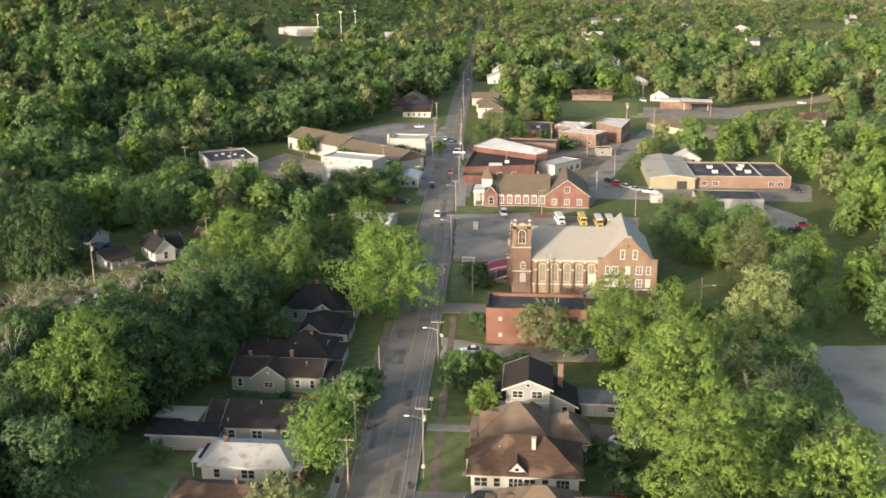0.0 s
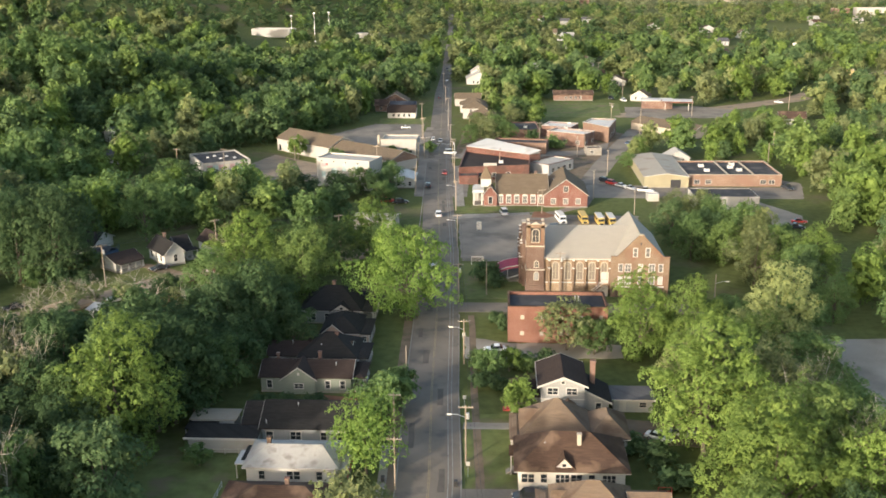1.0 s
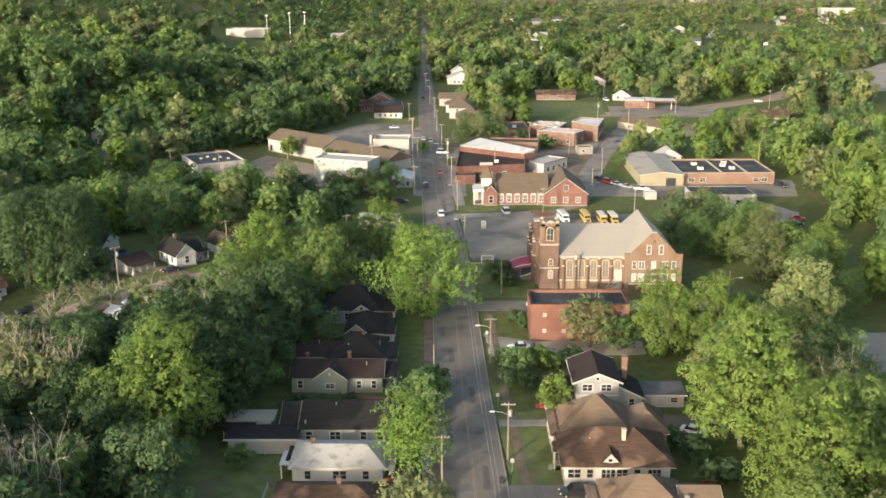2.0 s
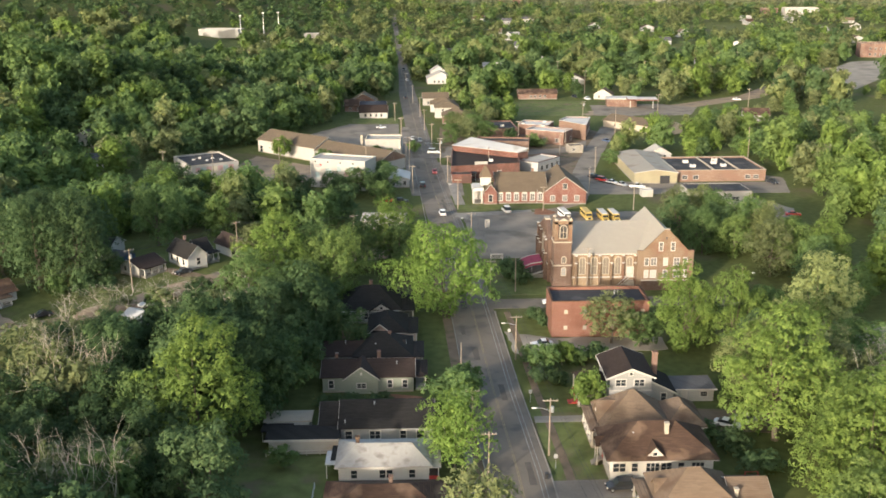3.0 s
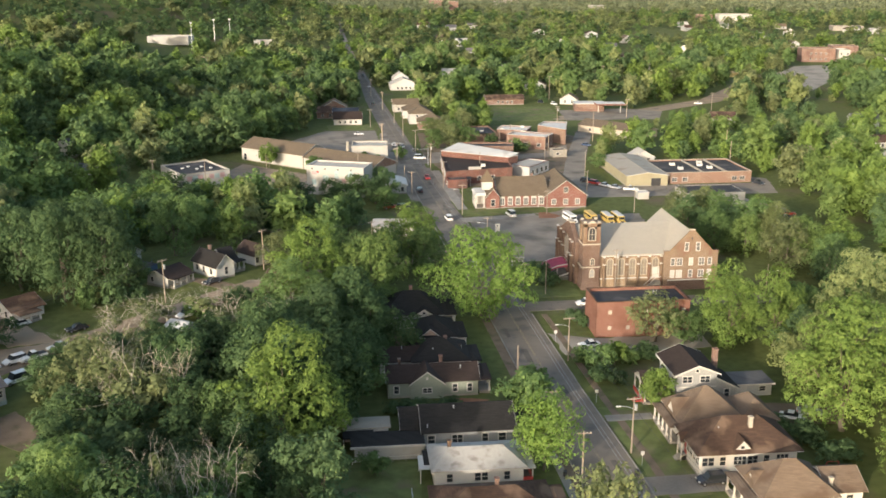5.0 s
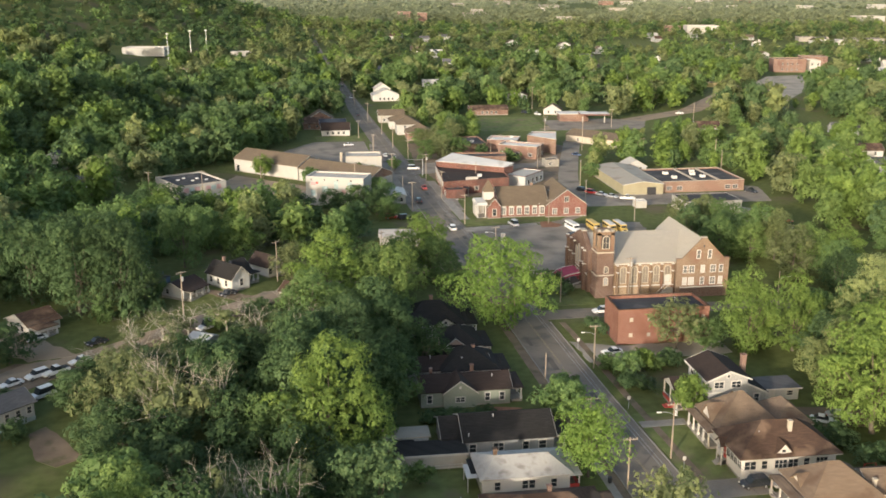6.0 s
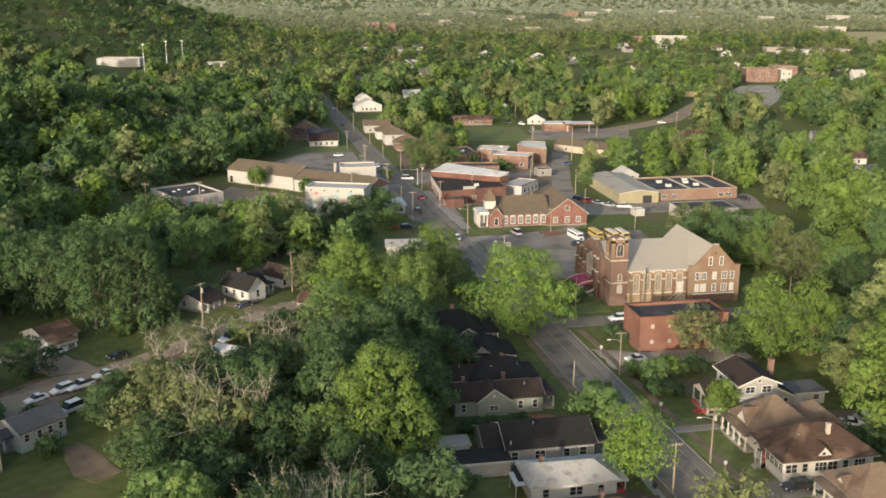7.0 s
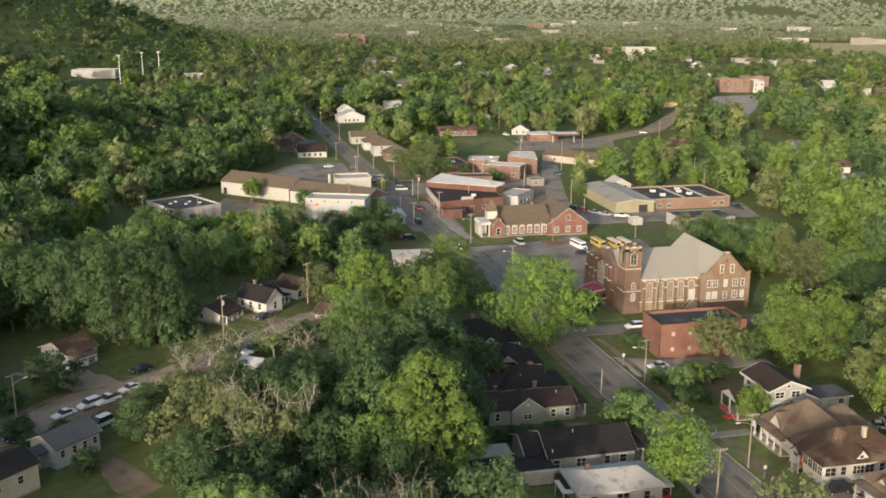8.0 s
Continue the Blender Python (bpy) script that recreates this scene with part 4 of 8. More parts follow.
# ---- houses east of the road ----
def house_grey_gabled():
    e = thing("house", 9.6, 160.2, "pale grey two-storey house with brown gabled roof", "house", G_E)
    bm = bmesh.new()
    prism(bm, [(-3.7, -0.4), (-3.7, 6.9), (0.1, 8.4), (3.8, 6.95), (3.8, -0.4)], "y", -4.6, 5.0)
    part("wall", bm, M["mgrey_siding"], e)
    prof = [(-4.4, 6.62), (0.1, 8.44), (4.4, 6.72), (4.4, 6.94), (0.1, 8.7), (-4.4, 6.86)]
    bm = bmesh.new()
    prism(bm, prof, "y", -5.2, 5.6)
    part("roof", bm, M["roof_umber"], e)
    for s0, s1 in ((-5.28, -5.2), (5.6, 5.68)):
        bm = bmesh.new()
        prism(bm, [(p, z + (0.03 if z > 8.6 or z in (6.94, 6.86) else -0.05)) for p, z in prof], "y", s0, s1)
        part("barge_board", bm, M["trim"], e)
    part("eaves_board", boxes((-4.46, -4.4, -5.2, 5.6, 6.5, 6.88)), M["trim"], e)
    part("belt_board", boxes((-3.76, 3.86, -4.66, -4.6, 4.2, 4.4)), M["trim"], e)
    for u in (-1.7, 1.6):
        window(e, "S", u, -4.6, 5.2, 1.7, 1.15, mull=1, t=0.18)
    window(e, "S", 0.05, -4.6, 7.2, 0.5, 0.5, rails=0)
    window(e, "S", -1.9, -4.6, 1.6, 1.6, 1.5, mull=1, t=0.16)
    for u in (-2.6, 0.4, 3.2):
        window(e, "W", -3.7, u, 5.0, 1.3, 1.1, mull=1, t=0.16)
    part("hood_roof", gable_roof(-0.4, 2.2, -6.4, -4.6, 3.5, 0.9, "y", 0.2), M["roof_brown"], e)
    door(e, "S", 0.9, -4.6, 0.9)
    for px in (-0.3, 2.1):
        part("hood_post", boxes((px - 0.08, px + 0.08, -6.3, -6.14, -0.3, 3.45)), M["trim"], e)
    bm = bmesh.new()
    prism(bm, [(3.8, -0.4), (8.2, -0.4), (8.2, 3.3), (3.8, 5.5)], "y", -3.4, 4.2)
    part("side_wing", bm, M["mgrey_siding"], e)
    bm = bmesh.new()
    prism(bm, [(3.8, 5.52), (8.8, 3.02), (8.8, 3.22), (3.8, 5.74)], "y", -3.8, 4.6)
    part("wing_roof", bm, M["roof_black"], e)
    bm = bmesh.new()
    prism(bm, [(3.8, 5.4), (8.85, 2.9), (8.85, 3.25), (3.8, 5.78)], "y", -3.88, -3.8)
    part("barge_board", bm, M["trim"], e)
    window(e, "S", 6.4, -3.4, 1.6, 0.9, 1.5, t=0.16)
    chimney(e, 5.7, 1.8, 3.0, 9.0, 0.9)
    porch(e, -8.8, -3.7, -2.2, 4.4, 3.7, "roof_umber", "W", 3, 1.7, gable=True)
    part("steps", boxes((-9.6, -8.8, -0.8, 0.8, -0.3, 0.3), (-10.3, -9.6, -0.8, 0.8, -0.3, 0.12)), M["red_paint"], e)
    part("porch_wall", boxes((-8.9, -8.75, -2.2, -0.9, 0.45, 1.1), (-8.9, -8.75, 0.9, 4.4, 0.45, 1.1)), M["red_paint"], e, "red painted low porch wall")
    g = thing("garage", 22.6, 162.0, "low grey garage with a flat roof", "garage", "")
    part("wall", boxes((-3.6, 3.4, -2.2, 3.0, -0.3, 2.4)), M["lgrey_siding"], g)
    part("roof", boxes((-4.0, 3.8, -2.7, 3.4, 2.42, 2.62)), M["roof_grey"], g)
    part("fascia", boxes((-4.03, 3.83, -2.76, -2.7, 2.36, 2.66)), M["trim"], g)
    window(g, "S", 1.6, -2.2, 1.0, 1.2, 0.9)
    door(g, "S", -2.0, -2.2, 0.0)


def house_tan_hip():
    e = thing("house", 8.2, 147.0, "house with a tall tan hip roof and white porch", "house", G_E)
    block(e, -5.6, 5.2, -4.4, 4.8, 3.6, "white", "roof_tan", "hip", 4.9, 0.6, ridge=0.6)
    block(e, 5.2, 11.2, -3.8, 4.6, 3.4, "white", "roof_tan", "hip", 2.9, 0.5, ridge=2.6)
    for u in (-3.5, 0.0, 3.2):
        window(e, "S", u, -4.4, 1.4, 0.9, 1.4)
    window(e, "S", 8.2, -3.8, 1.4, 0.9, 1.3)
    part("dormer", gable_wall(-6.0, -1.4, -1.8, 2.0, 3.6, 4.1, 2.3, "x"), M["trim"], e)
    part("dormer_roof", gable_roof(-6.0, -1.4, -1.8, 2.0, 4.1, 2.3, "x", 0.35), M["roof_tan"], e)
    porch(e, -7.6, -5.6, -4.4, 4.6, 3.2, "roof_tan", "W", 5, 0.6)
    door(e, "W", -5.6, 0.5, 0.5)
    vent_pipe(e, 2.0, 1.5, 5.8)


def house_brown_hip():
    e = thing("house", 9.6, 136.2, "white house with a large stained brown hip roof", "house", G_E)
    block(e, -8.0, 8.0, -4.7, 4.9, 4.0, "white", "roof_brown", "hip", 4.1, 0.75, ridge=5.8)
    part("dormer", gable_wall(-2.9, 0.5, -4.9, -0.9, 3.9, 4.3, 1.9, "y"), M["trim"], e)
    part("dormer_roof", gable_roof(-2.9, 0.5, -4.9, -0.9, 4.3, 1.9, "y", 0.35), M["roof_brown"], e)
    window(e, "S", -1.2, -4.9, 4.7, 0.6, 0.5, rails=0)
    for u, w, m in ((-6.6, 1.9, 1), (-4.2, 0.9, 0), (-1.4, 2.0, 2), (0.7, 1.6, 1), (3.0, 0.9, 0), (5.6, 1.9, 2)):
        window(e, "S", u, -4.7, 1.9, w, 1.4, mull=m)
    chimney(e, 1.2, -1.6, 5.6, 8.6, 0.6, "stone")
    for k in range(6):
        window(e, "W", -8.0, -3.9 + k * 1.4, 1.9, 1.1, 1.5, mull=1)
    part("porch_door", boxes((-8.06, -7.98, 1.0, 2.0, 1.0, 3.1)), M["red_paint"], e, "dark red entrance door")
    part("entry_gable", gable_wall(-9.2, -6.6, 0.5, 2.5, 3.5, 3.8, 0.9, "x"), M["trim"], e)
    part("entry_roof", gable_roof(-9.2, -6.6, 0.5, 2.5, 3.8, 0.9, "x", 0.25), M["roof_brown"], e)
    for py in (0.6, 2.4):
        part("porch_post", boxes((-9.15, -9.0, py - 0.08, py + 0.08, -0.3, 3.55)), M["trim"], e)
    for k in range(5):
        part("step", boxes((-9.9 + 0.32 * k, -8.0, 0.8, 2.2, -0.3, 0.2 + 0.2 * k)), M["concrete"], e)
    vent_pipe(e, -4.0, -1.5, 6.2)


def house_near_tan():
    e = thing("house", 11.8, 122.6, "house with a weathered tan hip roof and addition", "house", G_E)
    block(e, -5.4, 5.4, -4.6, 4.6, 3.6, "white", "roof_tan", "hip", 4.0, 0.6, ridge=1.8)
    block(e, 5.4, 10.6, -2.8, 4.4, 3.4, "white", "roof_tan", "gable_x", 1.9, 0.5)
    for u in (-3, 0.5, 3.6):
        window(e, "S", u, -4.6, 1.4, 0.9, 1.3)
    window(e, "S", 8.6, -2.8, 1.4, 1.0, 1.2)
    window(e, "E", 10.6, 0.4, 1.4, 0.9, 1.2)
    chimney(e, 5.8, -2.0, 3.4, 5.2, 0.5, "stone")
    part("dormer", gable_wall(-5.3, -3, -1.2, 2.0, 3.6, 3.9, 1.6, "x"), M["trim"], e)
    part("dormer_roof", gable_roof(-5.3, -3, -1.2, 2.0, 3.9, 1.6, "x", 0.4), M["roof_tan"], e)
    porch(e, -7.6, -5.4, -4.2, 4.2, 3.2, "roof_tan", "W", 4, 0.5)


for build in (house_grey_gabled, house_tan_hip, house_brown_hip, house_near_tan):
    build()


# ---- brick hall and church ----
hall = flat_building("brick_hall", "two-storey red brick hall with a black flat roof", 10.8, 196.8, 20.8, 9.8, 8.1, "brick_worn", "roof_tar", parapet=0.7, cap="roof_brown")
for k in range(5):
    for z in (1.7, 5.3):
        part("boarded_window", boxes((-7.8 + 4.1 * k, -7.0 + 4.1 * k, -4.96, -4.88, z, z + 0.9)), M["concrete" if (k + z) % 2 < 1 else "stone"], hall, "pale boarded window")
for px in (4.0, 4.7):
    vent_pipe(hall, px, 1.2, 7.3, 1.0)
part("boarded_panel", boxes((-10.45, -10.39, 0.6, 1.8, 0.2, 2.3)), M["dark"], hall)


def arch_window(parent, x, y, z, w, h, side="S", m="glass", name="arched_window"):
    """A round-headed window with a stone surround."""
    bm = bmesh.new()
    n = 10
    def outline(r, base, dy):
        return [(-r, dy, base), (r, dy, base)] + [(r * math.cos(math.pi * k / n), dy, h - w / 2 + r * math.sin(math.pi * k / n)) for k in range(n + 1)]
    ro, ri = w / 2 + 0.22, w / 2
    a, b = outline(ro, -0.15, -0.12), outline(ri, 0.0, -0.12)
    a2, b2 = outline(ro, -0.15, 0.02), outline(ri, 0.0, 0.02)
    vs = [[bm.verts.new(p) for p in o] for o in (a, b, a2, b2)]
    c = len(a)
    for k in range(c):
        j = (k + 1) % c
        bm.faces.new((vs[0][k], vs[0][j], vs[1][j], vs[1][k]))
        bm.faces.new((vs[2][k], vs[2][j], vs[0][j], vs[0][k]))
        bm.faces.new((vs[1][k], vs[1][j], vs[3][j], vs[3][k]))
    bmesh.ops.recalc_face_normals(bm, faces=bm.faces)
    o = part(name, bm, M["stone"], parent)
    o.matrix_basis = pose(x, y, z, 0, 0, TURN_OF[side])
    bm = bmesh.new()
    p = outline(ri, 0.0, -0.03)
    bm.faces.new([bm.verts.new(q) for q in p])
    r = bmesh.ops.extrude_face_region(bm, geom=list(bm.faces))
    for v in r["geom"]:
        if isinstance(v, bmesh.types.BMVert):
            v.co.y += 0.05
    part("pane", bm, M[m], o)
    part("mullion", boxes((-0.05, 0.05, -0.07, 0.02, 0, h - 0.1), (-w / 2, w / 2, -0.07, 0.02, h * 0.45, h * 0.45 + 0.08)), M["stone"], o)
    return o


def church():
    e = thing("church", 20.0, 236.0, "large brick church with pale roof and square tower", "church")
    X, Y = 20.0, 236.0
    nx0, nx1, ny0, ny1 = 5.0 - X, 31.0 - X, 224.4 - Y, 247.6 - Y
    part("nave_wall", gable_wall(nx0 + 0.35, nx1, ny0, ny1, 0, 8.8, 4.9, "x"), M["brick_brown"], e)
    part("nave_roof", gable_roof(nx0 + 0.5, nx1, ny0, ny1, 8.8, 4.9, "x", 0.35, 0.2), M["roof_church"], e, "pale weathered shingle roof")
    part("nave_gutter", boxes((9.8 - X, 25.1 - X, ny0 - 0.48, ny0 - 0.3, 8.45, 8.65)), M["trim"], e)
    # transept
    tx0, tx1, ty0, ty1 = 25.7 - X, 38.0 - X, 221.7 - Y, 246.0 - Y
    part("transept_wall", gable_wall(tx0, tx1, ty0, ty1, 0, 8.8, 5.9, "y"), M["brick_brown"], e)
    part("transept_roof", gable_roof(tx0, tx1, ty0 + 0.75, ty1, 8.8, 5.9, "y", 0.35, 0.2), M["roof_church"], e)
    for side, y in (("S", ty0),):
        bm = bmesh.new()
        c = (tx0 + tx1) / 2
        prism(bm, [(tx0 - 0.1, 8.6), (tx0 - 0.1, 9.3), (c - 0.5, 15.3), (c + 0.5, 15.3), (tx1 + 0.1, 9.3), (tx1 + 0.1, 8.6), (c, 14.6)], "y", y - 0.06, y + 0.45)
        part("gable_parapet", bm, M["brick_brown"], e)
    for px in (tx0 - 0.15, tx1 + 0.15):
        part("gable_shoulder", boxes((px - 0.55, px + 0.55, ty0 - 0.12, ty0 + 0.6, 0, 9.9), (px - 0.65, px + 0.65, ty0 - 0.2, ty0 + 0.7, 9.9, 10.1)), M["brick_brown"], e)
    part("gable_cap", boxes(((tx0 + tx1) / 2 - 0.7, (tx0 + tx1) / 2 + 0.7, ty0 - 0.15, ty0 + 0.6, 15.3, 15.55)), M["stone"], e)
    for u in (27.3, 29.0, 31.9, 34.6, 36.7):
        for z in (3.3, 6.4):
            window(e, "S", u - X, ty0, z, 1.25 if u in (29.0, 34.6) else 0.85, 1.75, mull=1 if u in (29.0, 34.6) else 0, pane="dull_glass" if (u + z) % 2 > 0.7 else "blind", t=0.15)
    for u in (30.6, 33.5):
        window(e, "S", u - X, ty0, 10.1, 0.8, 2.0, pane="dull_glass", t=0.18)
    part("gable_vent", boxes((31.7 - X, 32.0 - X, ty0 - 0.06, ty0, 12.9, 13.5)), M["dark"], e)
    # stone base course
    part("water_table", boxes((9.7 - X, 25.1 - X, ny0 - 0.14, ny0, 2.5, 2.78)), M["trim"], e)
    part("water_table", boxes((tx0 + 0.4, tx1 - 0.4, ty0 - 0.14, ty0, 2.45, 2.72)), M["trim"], e)
    part("basement_wall", boxes((9.7 - X, 25.1 - X, ny0 - 0.1, ny0, -0.4, 2.5)), M["brick_tan"], e)
    part("basement_wall", boxes((tx0 + 0.4, tx1 - 0.4, ty0 - 0.1, ty0, -0.4, 2.45)), M["brick_tower"], e)
    # bays of the south wall
    for k in range(5):
        xc = 12.0 + 2.9 * k - X
        part("wall_bay", boxes((xc - 1.1, xc + 1.1, ny0 - 0.05, ny0, 2.78, 8.1)), M["brick_tan"], e, "buff brick window bay")
        arch_window(e, xc + 0.12, ny0 - 0.05, 3.5, 1.3, 4.2, m="buff_glass")
    for k in range(6):
        xc = 10.55 + 2.9 * k - X
        part("buttress", boxes((xc - 0.22, xc + 0.22, ny0 - 0.75, ny0, -0.4, 6.3), (xc - 0.2, xc + 0.2, ny0 - 0.45, ny0, 6.3, 8.1)), M["brick_brown"], e)
        part("buttress_cap", boxes((xc - 0.3, xc + 0.3, ny0 - 0.85, ny0, 6.3, 6.52)), M["trim"], e)
        part("buttress_cap", boxes((xc - 0.28, xc + 0.28, ny0 - 0.55, ny0, 8.1, 8.32)), M["trim"], e)
    # side stair
    for k in range(8):
        part("stair_step", boxes((20.9 - X + k * 0.36, 24.6 - X - 0.004 * k, ny0 - 2.4 + 0.004 * k, ny0 - 0.9, k * 0.32 - 0.32, k * 0.32)), M["stone"], e)
    part("stair_rail", tubes(([(20.8 - X, ny0 - 2.45, 0.9), (23.4 - X, ny0 - 2.45, 3.4), (24.6 - X, ny0 - 2.45, 3.4)], [0.09] * 3), ([(20.8 - X, ny0 - 0.95, 0.9), (23.4 - X, ny0 - 0.95, 3.4)], [0.09] * 2)), M["trim"], e)
    door(e, "S", 24.0 - X, ny0 - 0.12, 2.5, 1.7, 2.7)
    # west front
    bm = bmesh.new()
    prism(bm, [(ny0 + 4.4, 0), (ny1, 0), (ny1, 10.0), (1.2, 14.6), (-0.8, 14.6), (ny0 + 4.4, 11.0)], "x", nx0 - 0.8, nx0 + 0.4)
    part("west_front", bm, M["brick_tower"], e)
    part("front_coping", boxes((nx0 - 0.9, nx0 + 0.5, -1.2, 1.6, 14.6, 14.85)), M["stone"], e)
    for k in range(3):
        arch_window(e, nx0 - 0.8, 1.2 - 2.2 + k * 2.2, 5.4, 1.3, 5.2 if k == 1 else 4.2, "W", "grey_siding")
    for py in (-5.0, -2.6, 4.6, 8.0, 11.4):
        part("front_buttress", boxes((nx0 - 1.6, nx0 - 0.8, py - 0.4, py + 0.4, 0, 7.0), (nx0 - 1.3, nx0 - 0.8, py - 0.35, py + 0.35, 7.0, 10.5)), M["brick_tower"], e)
        part("buttress_cap", boxes((nx0 - 1.7, nx0 - 0.8, py - 0.5, py + 0.5, 7.0, 7.2)), M["trim"], e)
        part("buttress_cap", boxes((nx0 - 1.4, nx0 - 0.8, py - 0.45, py + 0.45, 10.5, 10.7)), M["trim"], e)
    part("front_band", boxes((nx0 - 0.92, nx0 - 0.8, ny0 + 4.4, ny1, 4.6, 4.85)), M["trim"], e)
    for py in (-1.0, 1.2, 3.4):
        door(e, "W", nx0 - 0.8, py, 1.0, 1.5, 2.8, "red_paint")
    # entrance canopy and steps
    bm = bmesh.new()
    prism(bm, [(nx0 - 7.2, 2.5), (nx0 - 6.2, 3.15), (nx0 - 4.4, 3.85), (nx0 - 1.7, 4.3), (nx0 - 1.7, 3.6), (nx0 - 4.4, 3.2), (nx0 - 6.4, 2.3), (nx0 - 7.2, 1.9)], "y", -3.6, 3.0)
    part("canopy", bm, M["maroon"], e, "maroon canvas entrance canopy")
    for py in (-3.74, 3.0):
        bm = bmesh.new()
        prism(bm, [(nx0 - 7.25, 2.55), (nx0 - 6.2, 3.25), (nx0 - 4.4, 3.95), (nx0 - 1.7, 4.4), (nx0 - 1.7, 4.15), (nx0 - 4.4, 3.7), (nx0 - 6.2, 3.0), (nx0 - 7.25, 2.3)], "y", py, py + 0.14)
        part("canopy_edge", bm, M["trim"], e)
    for py in (-3.4, 2.8):
        part("canopy_post", boxes((nx0 - 7.0, nx0 - 6.85, py - 0.08, py + 0.08, 0, 2.2)), M["trim"], e)
        part("canopy_post", boxes((nx0 - 4.4, nx0 - 4.25, py - 0.08, py + 0.08, 0, 3.3)), M["trim"], e)
    for py in (-4.0, 5.6):
        part("stair_wall", tubes(([(nx0 - 6.6, py, 0.5), (nx0 - 4.0, py, 1.1), (nx0 - 1.0, py, 2.1)], [0.22] * 3), sides=8), M["trim"], e, "pale curved stair wall")
    part("front_steps", boxes(*[(nx0 - 6.4 + k * 0.6, nx0 - 0.8, -3.9, 5.5, -0.3 if k == 0 else k * 0.2 - 0.02, 0.2 + k * 0.2) for k in range(5)]), M["concrete"], e)
    # tower
    a0, a1, b0, b1 = 5.0 - X, 9.3 - X, 223.8 - Y, 228.1 - Y
    part("tower_wall", boxes((a0, a1, b0, b1, -0.4, 12.2)), M["brick_tower"], e, "square brown brick tower")
    part("tower_base", boxes((a0 - 0.15, a1 + 0.15, b0 - 0.15, b1 + 0.15, -0.4, 2.0)), M["brick_tower"], e)
    for z in (5.8, 11.7):
        part("tower_band", boxes((a0 - 0.2, a1 + 0.2, b0 - 0.2, b1 + 0.2, z, z + 0.3)), M["stone"], e)
    t = 0.95
    bs = []
    for cx in (a0, a1 - t):
        for cy in (b0, b1 - t):
            bs.append((cx, cx + t, cy, cy + t, 12.2, 17.0))
    for b in bs:
        part("belfry_pier", boxes(b), M["brick_brown"], e)
    part("belfry_top", boxes((a0, a1, b0, b1, 16.3, 16.95), (a0 - 0.12, a1 + 0.12, b0 - 0.12, b1 + 0.12, 16.95, 17.2)), M["brick_brown"], e)
    part("belfry_floor", boxes((a0 + 0.3, a1 - 0.3, b0 + 0.3, b1 - 0.3, 12.2, 12.9)), M["brick_brown"], e)
    part("louvre", boxes((a0 + t, a1 - t, b0 + 0.5, b0 + 0.6, 12.9, 16.3), (a0 + t, a1 - t, b1 - 0.6, b1 - 0.5, 12.9, 16.3), (a0 + 0.5, a0 + 0.6, b0 + t, b1 - t, 12.9, 16.3), (a1 - 0.6, a1 - 0.5, b0 + t, b1 - t, 12.9, 16.3)), M["dark"], e)
    for cx in (a0 + 0.1, a1 - 0.75):
        for cy in (b0 + 0.1, b1 - 0.75):
            part("pinnacle", boxes((cx, cx + 0.65, cy, cy + 0.65, 17.2, 17.65)), M["stone"], e)
    bm = bmesh.new()
    prism(bm, [(a0 + 0.9, 17.2), ((a0 + a1) / 2, 17.85), (a1 - 0.9, 17.2)], "y", b0 - 0.05, b0 + 0.35)
    part("tower_pediment", bm, M["stone"], e)
    arch_window(e, (a0 + a1) / 2 + 0.3, b0, 3.4, 0.9, 1.9, m="grey_siding")
    arch_window(e, (a0 + a1) / 2, b0 + 0.02, 12.9, 1.5, 3.1, m="dark")
    arch_window(e, (a0 + a1) / 2 + 0.3, b0, 6.6, 0.8, 1.5, m="dark")
    return e


church()


